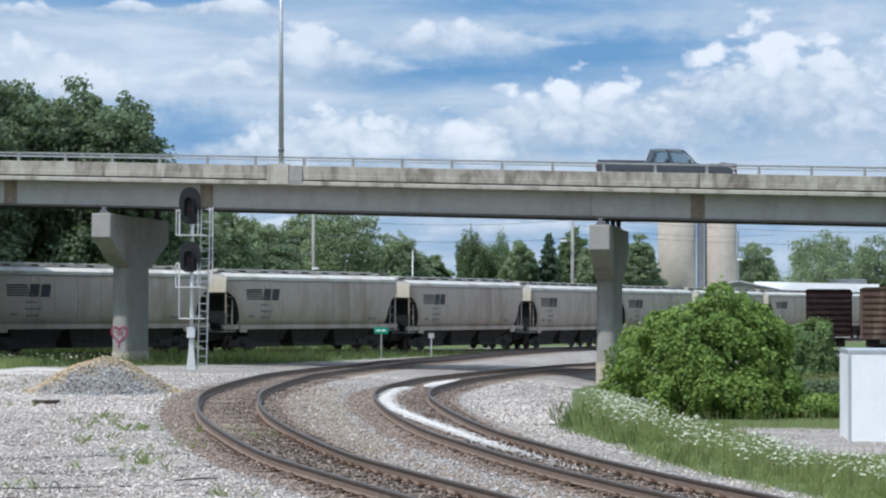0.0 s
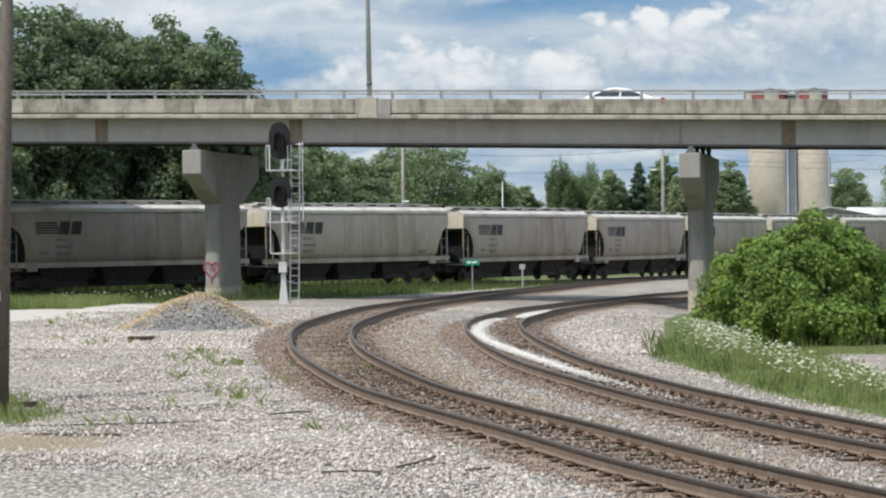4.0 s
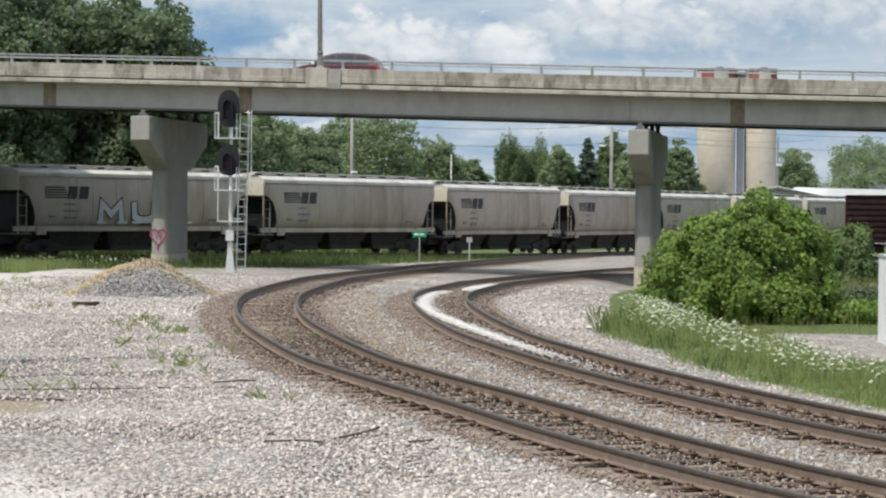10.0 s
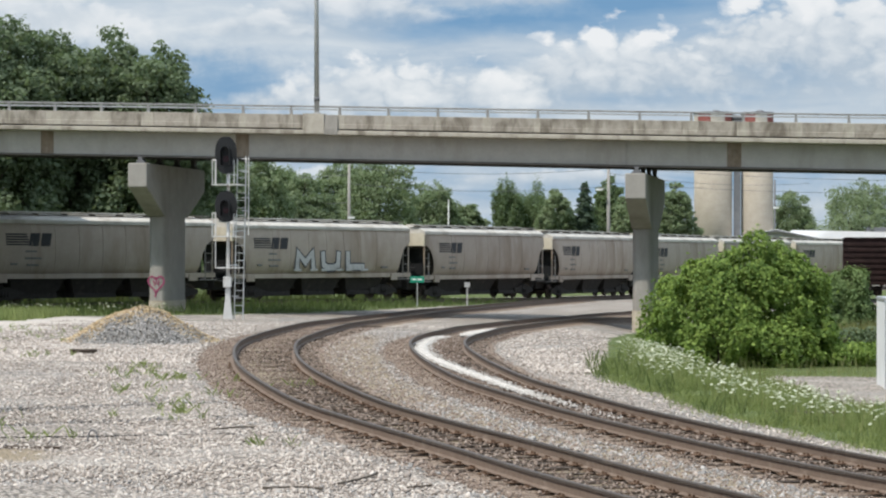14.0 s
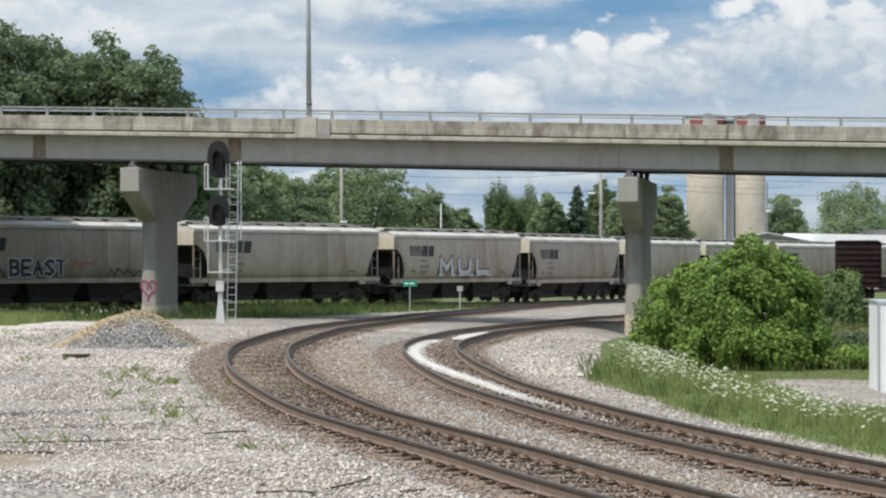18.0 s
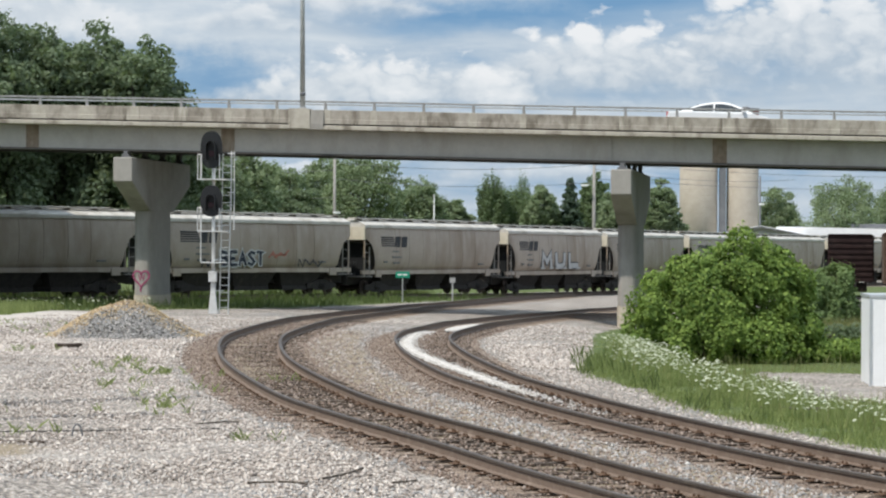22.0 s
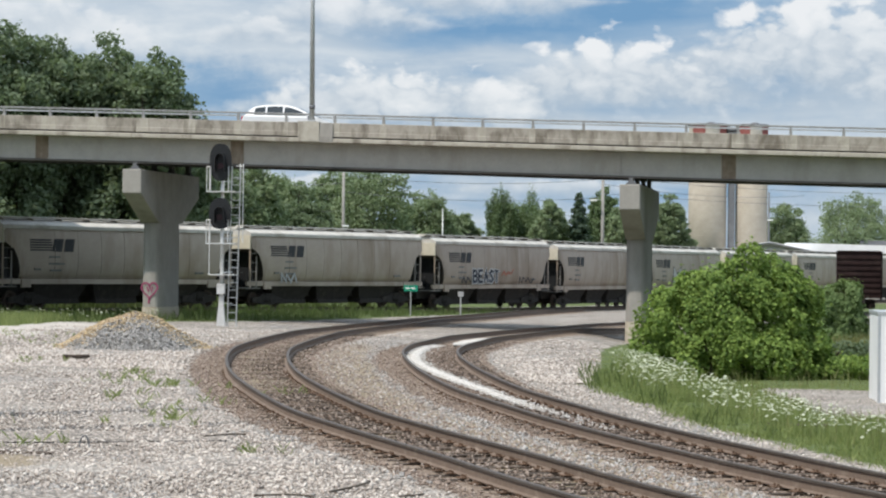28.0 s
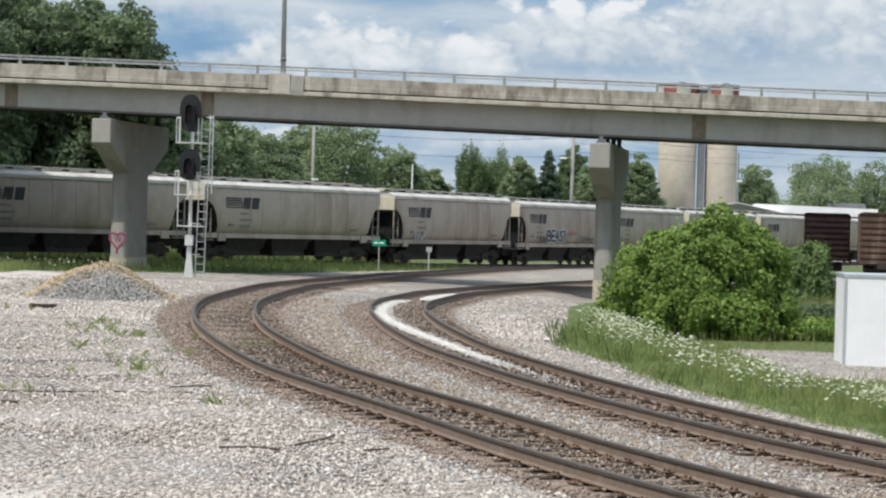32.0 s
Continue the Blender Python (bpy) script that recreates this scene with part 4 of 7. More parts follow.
# ---------------------------------------------------------------- railway signal
def build_signal():
    x, y = -8.55, 85.0
    z = gz(x, y)
    sg = thing("railway_signal", pose(x, y, z, 0, 0, -4), "two-headed railway signal mast with ladder and platforms", "railway signal")
    part("foot", prism(B(), [(-0.18, 0.0), (0.18, 0.0), (0.09, 0.85), (0.08, 1.2), (-0.08, 1.2), (-0.09, 0.85)], -0.1, 0.1, "y"), "alu", sg, "flared cast mast foot")
    part("mast", tube(B(), (0, 0, 0.0), (0, 0, 6.75), 0.075, 0.065, 12), "alu", sg, "silver tubular mast")
    part("junction_box", box(B(), -0.15, 0.15, -0.22, 0.02, 1.25, 1.66, 0.02), "alu", sg, "pale metal junction box")
    for zc, tilt in ((6.30, -1.0), (4.33, 1.0)):
        top = 0.72 if zc > 5 else 0.60
        oval = [(0.43 * math.copysign(abs(math.cos(a)) ** 0.8, math.cos(a)), 0.03 + top * math.copysign(abs(math.sin(a)) ** 0.85, math.sin(a))) for a in np.linspace(0, 2 * math.pi, 32, endpoint=False)]
        head = part("signal_head", prism(B(), oval, -0.02, 0.02, "y"), "black", sg, "black oval signal backboard", at=pose(-0.05, -0.22, zc, 0, tilt, 0))
        low, up = (-0.36, 0.34) if zc > 5 else (-0.34, 0.26)
        arc = [(0.19, low)] + [(0.19 * math.cos(a), up - 0.19 + 0.19 * math.sin(a) * 1.2) for a in np.linspace(0, math.pi, 12)] + [(-0.19, low)]
        inner = [(p[0] * 0.88, low + (p[1] - low) * 0.95) for p in arc[::-1]]
        part("hood", prism(B(), arc + inner, -0.34, -0.02, "y"), "black", head, "tall arched black hood")
        part("lens", tube(B(), (0, -0.06, -0.12), (0, -0.02, -0.12), 0.12, 0.12, 16), "lens", head, "dark red lens")
        part("housing", box(B(), -0.2, 0.2, 0.02, 0.28, -0.42, 0.5, 0.03), "black", head)
    lx = 0.37
    for dx in (-0.17, 0.17):
        bm = tube(B(), (lx + dx, 0.25, 0.0), (lx + dx + 0.12, 0.25, 6.2), 0.026, 0.026, 6)
        part("ladder_rail", bm, "alu", sg)
    for k in range(20):
        zz = 0.25 + k * 0.29
        o = 0.12 * zz / 6.0
        part("rung", tube(B(), (lx - 0.17 + o, 0.25, zz), (lx + 0.17 + o, 0.25, zz), 0.018, 0.018, 6), "alu", sg)
    for xx, z1 in ((0.66, 6.3), (0.78, 6.3)):
        part("cage_rail", tube(B(), (xx, 0.1, 3.25 if xx > 0.7 else 4.0), (xx, 0.1, z1), 0.022, 0.022, 6), "alu", sg, "ladder cage rail")
    for k in range(5):
        zz = 4.2 + k * 0.5
        part("cage_bar", tube(B(), (0.5, 0.1, zz), (0.78, 0.1, zz), 0.018, 0.018, 6), "alu", sg)
    for zz in (5.2, 3.2, 2.0):
        bm = B()
        wide = 0.58 if zz > 2.5 else 0.45
        box(bm, -wide, 0.55, -0.35, 0.3, zz - 0.02, zz + 0.02)
        part("platform", bm, "alu", sg, "open grated service platform")
    for zz, h in ((5.2, 0.95), (3.2, 0.9)):
        for xx, yy in ((-0.56, -0.33), (-0.56, 0.28), (-0.42, -0.33), (0.28, -0.33)):
            part("handrail_post", tube(B(), (xx, yy, zz), (xx, yy, zz + h), 0.02, 0.02, 6), "alu", sg)
        part("handrail", cord(B(), [(-0.42, -0.33, zz + h), (-0.56, -0.33, zz + h), (-0.56, 0.28, zz + h), (-0.3, 0.28, zz + h)], 0.02), "alu", sg)
    part("handrail", cord(B(), [(-0.43, -0.33, 2.0), (-0.43, -0.33, 3.2)], 0.02), "alu", sg)
    part("brace", cord(B(), [(0.0, 0.0, 1.95), (-0.43, -0.1, 1.99)], 0.02), "alu", sg)
    for zz in (0.9, 2.1, 3.4, 4.7, 5.6):
        part("ladder_bracket", tube(B(), (0, 0, zz), (lx, 0.25, zz), 0.02, 0.02, 6), "alu", sg)
    return sg


build_signal()


# ---------------------------------------------------------------- grain train
CAR_L, CAR_S0 = 17.0, 30.2


def arch(z):
    """Half length of the hopper's side at a height: the ends are cut by a rounded slope."""
    if z > 3.35:
        return 7.78
    t = min(1.0, max(0.0, (z - 1.55) / (3.35 - 1.55)))
    return 6.75 + 1.03 * (1 - math.sqrt(1 - t * t)) ** 0.9


SECTION = [(1.28, 1.50), (1.38, 1.55), (1.50, 1.78), (1.57, 2.1), (1.60, 2.5), (1.60, 3.0), (1.575, 3.35), (1.545, 3.65), (1.50, 3.9), (1.46, 4.03)]


def build_hopper():
    car = thing("hopper_car", Matrix(), "grey covered grain hopper car with black lettering", "hopper car", "grain train cars")
    bm = B()
    rows = []
    for y, z in SECTION:
        a = arch(z)
        rows.append([bm.verts.new((a * u, -y, z)) for u in (-1, -0.75, -0.5, -0.25, 0, 0.25, 0.5, 0.75, 1)] + [bm.verts.new((a * u, y, z)) for u in (1, 0.75, 0.5, 0.25, 0, -0.25, -0.5, -0.75, -1)])
    n = len(rows[0])
    for r0, r1 in zip(rows[:-1], rows[1:]):
        for i in range(n):
            if i in (8, 17):
                continue
            f = bm.faces.new((r0[i], r0[(i + 1) % n], r1[(i + 1) % n], r1[i]))
            f.smooth = True
    bm.faces.new(rows[0])
    part("body", bm, "hopper", car)
    # faint vertical weld seams
    for x in (-4.6, -3.1, -1.55, 0.0, 1.55, 3.1, 4.6):
        for sg in (-1, 1):
            bm = B()
            rows = [[bm.verts.new((x + dx, sg * (y + dy), z)) for dx, dy in ((-0.022, 0.001), (0, 0.02), (0.022, 0.001))] for y, z in SECTION[1:]]
            for r0, r1 in zip(rows[:-1], rows[1:]):
                bm.faces.new((r0[0], r0[1], r1[1], r1[0])), bm.faces.new((r0[1], r0[2], r1[2], r1[1]))
            part("weld_seam", bm, "hopper", car)
    # roof with a pale eave rail, both lightened in colour as if sunlit
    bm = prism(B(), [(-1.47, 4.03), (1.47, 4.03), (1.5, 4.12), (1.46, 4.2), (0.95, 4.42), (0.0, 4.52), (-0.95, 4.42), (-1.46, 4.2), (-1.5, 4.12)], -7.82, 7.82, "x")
    part("roof", bm, "hopper_roof", car, "roof sheet with sunlight put into its pale colour")
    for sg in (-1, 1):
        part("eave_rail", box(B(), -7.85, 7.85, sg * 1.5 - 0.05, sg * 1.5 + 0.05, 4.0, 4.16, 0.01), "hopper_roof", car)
        part("running_board", box(B(), -7.95, 7.95, sg * 0.75 - 0.28, sg * 0.75 + 0.28, 4.52, 4.56), "walkway", car, "grated roof walkway")
        for k in range(9):
            part("walkway_support", box(B(), -7.4 + k * 1.85 - 0.03, -7.4 + k * 1.85 + 0.03, sg * 0.75 - 0.25, sg * 0.75 + 0.25, 4.40, 4.52), "walkway", car)
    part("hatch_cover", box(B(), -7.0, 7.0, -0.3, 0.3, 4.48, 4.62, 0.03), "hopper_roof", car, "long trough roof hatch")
    for sg in (-1, 1):
        part("side_sill", box(B(), -8.0, 8.0, sg * 1.38 - 0.08, sg * 1.38 + 0.08, 1.27, 1.52, 0.01), "hopper", car)
        for sx in (-1, 1):
            part("jacking_pad", box(B(), sx * 6.35 - 0.3, sx * 6.35 + 0.3, sg * 1.47 - 0.05, sg * 1.47 + 0.05, 1.1, 1.5), "hopper", car)
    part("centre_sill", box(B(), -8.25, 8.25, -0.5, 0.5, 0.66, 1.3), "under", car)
    for sx in (-1, 1):
        # closed end at the top, slope sheet below it
        part("end_panel", box(B(), min(sx * 7.70, sx * 7.86), max(sx * 7.70, sx * 7.86), -1.5, 1.5, 3.30, 4.06, 0.01), "hopper_end", car, "upper end panel with sunlight in its cream colour")
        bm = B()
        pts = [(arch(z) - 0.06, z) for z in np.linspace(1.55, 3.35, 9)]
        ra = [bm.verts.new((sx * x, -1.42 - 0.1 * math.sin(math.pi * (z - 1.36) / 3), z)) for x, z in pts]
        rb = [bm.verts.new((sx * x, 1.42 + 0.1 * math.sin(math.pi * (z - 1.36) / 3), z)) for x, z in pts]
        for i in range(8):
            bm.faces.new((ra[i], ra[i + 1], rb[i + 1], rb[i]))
        part("slope_sheet", bm, "slope", car, "end slope sheet with shade in its dark colour")
        # added black sheet paints the deep shade between the car ends
        part("end_shield", box(B(), min(sx * 7.15, sx * 7.25), max(sx * 7.15, sx * 7.25), -1.15, 1.15, 1.18, 3.3), "black", car, "black sheet standing in for the shade in the end arch")
        part("end_platform", box(B(), min(sx * 6.9, sx * 8.15), max(sx * 6.9, sx * 8.15), -1.45, 1.45, 1.12, 1.18), "grating", car)
        # brake gear is black for the same shade
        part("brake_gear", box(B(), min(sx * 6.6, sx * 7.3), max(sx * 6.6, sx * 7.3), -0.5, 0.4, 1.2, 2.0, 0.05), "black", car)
        for sg in (-1, 1):
            part("corner_post", box(B(), sx * 7.78 - 0.035, sx * 7.78 + 0.035, sg * 1.44 - 0.035, sg * 1.44 + 0.035, 1.15, 3.35), "hopper", car)
            part("end_post", box(B(), sx * 7.25 - 0.035, sx * 7.25 + 0.035, sg * 1.44 - 0.03, sg * 1.44 + 0.03, 1.15, 2.9), "grating", car)
            for k in range(4):
                zz = 1.55 + k * 0.5
                part("grab_iron", tube(B(), (sx * 7.25, sg * 1.5, zz), (sx * 7.8, sg * 1.5, zz), 0.02, 0.02, 5), "grating", car)
        part("coupler", box(B(), min(sx * 8.2, sx * 8.5), max(sx * 8.2, sx * 8.5), -0.14, 0.14, 0.78, 1.02, 0.03), "under", car)
        # truck with two wheelsets
        truck = part("truck", box(B(), -0.2, 0.2, -1.1, 1.1, 0.55, 0.86, 0.02), "under", car, "dark cast steel truck", at=pose(sx * 5.85, 0, 0))
        for sg in (-1, 1):
            o = [(-1.25, 0.36), (-1.25, 0.62), (-0.75, 0.68), (-0.35, 0.86), (0.35, 0.86), (0.75, 0.68), (1.25, 0.62), (1.25, 0.36), (0.8, 0.34), (0.35, 0.22), (-0.35, 0.22), (-0.8, 0.34)]
            part("side_frame", prism(B(), o, sg * 1.0 - 0.07, sg * 1.0 + 0.07, "y"), "under", truck)
            for k in (-0.18, 0.0, 0.18):
                part("spring", tube(B(), (k, sg * 1.09, 0.36), (k, sg * 1.09, 0.62), 0.07, 0.07, 8), "under", truck)
        for ax in (-0.88, 0.88):
            bm = B()
            for sg in (-1, 1):
                tube(bm, (0, sg * 0.70, 0), (0, sg * 0.80, 0), 0.455, 0.455, 28)
                tube(bm, (0, sg * 0.66, 0), (0, sg * 0.70, 0), 0.485, 0.485, 28)
                tube(bm, (0, sg * 0.80, 0), (0, sg * 0.86, 0), 0.36, 0.12, 20)
                box(bm, -0.03, 0.03, sg * 0.83 - 0.01, sg * 0.83 + 0.01, 0.1, 0.3)
            tube(bm, (0, -1.05, 0), (0, 1.05, 0), 0.085, 0.085, 10)
            part("wheelset", bm, "wheel", truck, "steel wheel pair on its axle", at=Matrix.Translation((ax, 0, 0.457)))
    # bays are widened and near-black to paint the shade under the car
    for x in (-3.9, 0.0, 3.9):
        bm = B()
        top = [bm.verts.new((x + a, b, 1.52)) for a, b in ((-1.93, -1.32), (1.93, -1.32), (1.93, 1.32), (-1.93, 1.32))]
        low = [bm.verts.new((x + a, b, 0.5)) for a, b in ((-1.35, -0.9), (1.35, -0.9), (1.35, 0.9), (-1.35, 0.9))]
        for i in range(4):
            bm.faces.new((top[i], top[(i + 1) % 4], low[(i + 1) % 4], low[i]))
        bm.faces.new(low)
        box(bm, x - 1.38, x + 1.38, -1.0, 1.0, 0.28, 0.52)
        part("hopper_bay", bm, "under", car, "discharge hopper with the shade below the body in its colour")
    # lettering near the trailing end: striped emblem and two blocks, and small stencil lines
    face = -1.612
    bm = B()
    for k in range(5):
        box(bm, -6.2, -4.9 + 0.05 * k, face - 0.004, face + 0.03, 3.42 - k * 0.125, 3.495 - k * 0.125)
    part("emblem_stripes", bm, "ink", car, "black striped emblem", at=pose(0, 0.015, 0))
    bm = B()
    for x in (-4.78, -4.05):
        prism(bm, [(x, 2.88), (x + 0.6, 2.88), (x + 0.7, 3.52), (x + 0.1, 3.52)], -0.004, 0.004, "y")
    part("emblem_block", bm, "ink", car, "black emblem shape", at=pose(0, face + 0.01, 0))
    for x0, x1, z in ((-5.0, -4.3, 2.62), (-5.0, -4.0, 2.28), (-5.9, -5.5, 2.0), (-4.9, -4.2, 1.95), (5.0, 5.6, 1.85)):
        part("stencil_line", box(B(), x0, x1, face - 0.002, face + 0.05, z - 0.05, z + 0.05), "ink_dim", car)
    return car


hopper = build_hopper()
CARS = [(0, hopper)]


def car_copy(k, label=""):
    c = copy_thing(hopper, Matrix())
    CARS.append((k, c))
    return tagged(c, label)


for k in range(-8, 11):
    if k == 0:
        continue
    car_copy(k, {-2: "grey covered grain hopper car with white outlined graffiti", 0: ""}.get(k, ""))
tagged(hopper, "grey covered grain hopper car with large pale letters sprayed")


def letters(bm, text, x0, z0, w, h, r, gap=0.22):
    shapes = {"M": [(0, 0), (0.06, 1), (0.5, 0.35), (0.94, 1), (1, 0)], "U": [(0, 1), (0.04, 0.2), (0.3, 0), (0.7, 0), (0.96, 0.2), (1, 1)], "L": [(0, 1), (0.0, 0.04), (1, 0.04)],
              "B": [(0, 0), (0, 1), (0.75, 0.95), (0.9, 0.75), (0.7, 0.55), (0.05, 0.5), (0.8, 0.48), (1, 0.25), (0.8, 0.03), (0, 0)], "E": [(1, 1), (0, 1), (0, 0.5), (0.8, 0.5), (0, 0.48), (0, 0), (1, 0)],
              "A": [(0, 0), (0.5, 1), (0.78, 0.42), (0.25, 0.4), (0.78, 0.41), (1, 0)], "S": [(1, 0.9), (0.5, 1), (0.05, 0.78), (0.5, 0.52), (0.95, 0.25), (0.5, 0), (0, 0.12)], "T": [(0, 1), (1, 1), (0.5, 0.98), (0.5, 0)]}
    for c in text:
        stroke(bm, [(x0 + a * w, z0 + b * h) for a, b in shapes[c]], r)
        x0 += w * (1 + gap)
    return bm


def add_graffiti():
    def cars_by(k):
        return [c for j, c in CARS if j == k][0]
    mul = cars_by(0)
    for mat, r, dy in (("spray_dark", 0.24, 0.0), ("spray_white", 0.17, -0.008)):
        bm = letters(B(), "MUL", -2.6, 1.85, 1.4, 0.82, r, 0.6)
        if mat == "spray_white":
            for x in (-2.65, -1.25, -0.3, 1.0, 1.95, 3.3):
                box(bm, x - 0.22, x + 0.42, -0.004, 0.004, 1.66, 1.78)
        part("graffiti_letters", bm, mat, mul, "pale sprayed block letters", at=pose(0, -1.612 + dy, 0))
    beast = cars_by(-2)
    for name, mat, r, dy, lab in (("graffiti_outline", "spray_white", 0.17, 0.0, "white sprayed outline"), ("graffiti_letters", "spray_dark", 0.085, -0.008, "dark sprayed letters")):
        part(name, letters(B(), "BEAST", -3.1, 1.70, 0.50, 0.70, r, 0.45), mat, beast, lab, at=pose(0, -1.612 + dy, 0))
    bm = stroke(B(), [(0.75, 2.1), (1.1, 2.4), (1.3, 2.1), (1.7, 2.35), (2.0, 2.2), (2.4, 2.5)], 0.05)
    stroke(bm, [(1.0, 2.25), (2.2, 2.25)], 0.04)
    part("graffiti_scrawl", bm, "spray_red", beast, "faded red scrawl", at=pose(0, -1.615, 0))
    bm = stroke(B(), [(3.2, 1.6), (3.3, 2.0), (3.6, 1.6), (3.8, 2.0), (4.2, 1.7), (4.5, 1.95), (4.9, 1.6), (5.3, 1.9)], 0.04)
    stroke(bm, [(-4.6, 1.6), (-4.4, 2.0), (-4.1, 1.6), (-3.8, 2.0), (-3.5, 1.7)], 0.05)
    part("graffiti_tag", bm, "ink", beast, "dark scrawled tags", at=pose(0, -1.612, 0))
    other = cars_by(-3)
    bm = stroke(B(), [(-5.3, 1.5), (-5.3, 1.95), (-4.9, 1.5), (-4.9, 1.95), (-4.5, 1.5), (-4.2, 1.95), (-4.0, 1.5)], 0.07)
    part("graffiti_tag", bm, "spray_grey", other, "pale scrawled tag", at=pose(0, -1.612, 0))


add_graffiti()


# ---------------------------------------------------------------- vegetation
def rand_rot(rng, n):
    """Random orthonormal pairs of axes."""
    a = rng.normal(size=(n, 3))
    a /= np.linalg.norm(a, axis=1)[:, None]
    b = np.cross(a, rng.normal(size=(n, 3)))
    b /= np.linalg.norm(b, axis=1)[:, None]
    return a, b


def leaf_mesh(name, pos, size, rng, mat, out=None, flat=0.5, aspect=0.6):
    """Folded four-cornered leaves at the given places."""
    n = len(pos)
    a, b = rand_rot(rng, n)
    if out is not None:
        nrm = np.cross(a, b)
        nrm = nrm * (1 - flat) + out * flat + np.array([0, 0, 0.35 * flat])
        nrm /= np.linalg.norm(nrm, axis=1)[:, None]
        a = a - nrm * np.sum(a * nrm, axis=1)[:, None]
        a /= np.linalg.norm(a, axis=1)[:, None]
        b = np.cross(nrm, a)
    s = size * rng.uniform(0.6, 1.35, n)[:, None]
    nrm = np.cross(a, b)
    v = np.stack([pos - a * s, pos - b * s * aspect + nrm * s * 0.15, pos + a * s, pos + b * s * aspect + nrm * s * 0.15], axis=1).reshape(-1, 3)
    me = bpy.data.meshes.new(name)
    me.vertices.add(4 * n)
    me.vertices.foreach_set("co", v.ravel().astype(np.float32))
    me.loops.add(4 * n)
    me.loops.foreach_set("vertex_index", np.arange(4 * n, dtype=np.int32))
    me.polygons.add(n)
    me.polygons.foreach_set("loop_start", np.arange(0, 4 * n, 4, dtype=np.int32))
    me.update(calc_edges=True)
    me.materials.append(M[mat])
    return me


def crown_points(rng, clumps, n):
    """Places near the skins of round clumps (centre, radii), with their outward ways."""
    vol = np.array([r[0] * r[2] for _, r in clumps])
    pick = rng.choice(len(clumps), n, p=vol / vol.sum())
    c = np.array([c for c, _ in clumps])[pick]
    r = np.array([r for _, r in clumps])[pick]
    d = rng.normal(size=(n, 3))
    d /= np.linalg.norm(d, axis=1)[:, None]
    k = 1.08 - np.abs(rng.normal(0, 0.42, n))[:, None]
    return c + d * r * k, d


def tree_meshes(seed, height, width, leaf, count, mat, style):
    rng = np.random.default_rng(seed)
    clumps = []
    trunk_top = height * 0.45
    bm = B()
    lean = rng.uniform(-0.03, 0.03, 2) * height
    tube(bm, (0, 0, -0.3), (lean[0], lean[1], trunk_top), 0.022 * height + 0.05, 0.012 * height, 9)
    if style == "spruce":
        tube(bm, (lean[0], lean[1], trunk_top), (lean[0], lean[1], height * 0.97), 0.012 * height, 0.02, 7)
        for k in range(46):
            t = k / 45
            z = height * (0.08 + 0.88 * t)
            a = k * 2.399
            rr = width * 0.5 * (1 - t) ** 0.85
            for q in (0.45, 0.9):
                clumps.append(((lean[0] + math.cos(a) * rr * q, lean[1] + math.sin(a) * rr * q, z - rr * 0.18 * q), (0.16 * width * (1 - 0.75 * t) + 0.12, 0.16 * width * (1 - 0.75 * t) + 0.12, 0.05 * height * (1 - 0.6 * t))))
    else:
        nb = 120 if style == "round" else 60
        for k in range(nb):
            t = (k + 0.5) / nb
            a = k * 2.399 + rng.uniform(-0.3, 0.3)
            el = math.acos(1 - 1.6 * t)
            # limbs reach out unevenly, so the outline has bays and shoulders
            rr = (0.80 + 0.20 * math.sin(2 * a + seed) * math.sin(3 * el + 0.7 * seed)) * rng.uniform(0.72, 1.12)
            cx = math.cos(a) * math.sin(el) * width * 0.44 * rr
            cy = math.sin(a) * math.sin(el) * width * 0.44 * rr
            cz = height * 0.60 + math.cos(el) * height * 0.36 * min(1.0, rr + 0.08)
            s = width * rng.uniform(0.04, 0.10)
            clumps.append(((cx, cy, cz), (s * rng.uniform(0.9, 1.5), s * rng.uniform(0.9, 1.5), s * (rng.uniform(0.6, 1.0) if style == "round" else 1.9))))
            if k % 6 == 0:
                tube(bm, (lean[0] * 0.7, lean[1] * 0.7, trunk_top * rng.uniform(0.6, 1.0)), (cx * 0.85, cy * 0.85, cz - 0.1), 0.007 * height + 0.02, 0.02, 5)
        for k in range(12):
            a = k * 0.7 + seed
            clumps.append(((math.cos(a) * width * 0.42, math.sin(a) * width * 0.42, height * rng.uniform(0.18, 0.42)), (width * 0.12, width * 0.12, width * 0.15)))
        clumps.append(((0, 0, height * 0.58), (width * 0.33, width * 0.33, height * 0.29)))
    p, d = crown_points(rng, clumps, count)
    # loose sprays break the outline
    k = rng.random(count) < 0.12
    p[k] += d[k] * rng.uniform(0.1, 0.6, k.sum())[:, None] * width * 0.07
    if style == "willow":
        p[:, 2] -= rng.uniform(0, 0.12, count) * height
    return mesh_of("trunk", bm, "bark"), leaf_mesh("crown", p, leaf, rng, mat, d, 0.45, 0.6 if style != "willow" else 0.35)


def plant_tree(x, y, height, width, seed, mat, style, label, leaf=0.34, count=5200, turn=0.0, group="trees behind the railway"):
    z = gz(x, y)
    ob = thing("tree", pose(x, y, z, 0, 0, turn), label, "tree", group)
    tm, cm = tree_meshes(seed, height, width, leaf, count, mat, style)
    part("trunk", tm, None, ob, "grey-brown bark trunk and limbs")
    part("crown", cm, None, ob)
    return ob


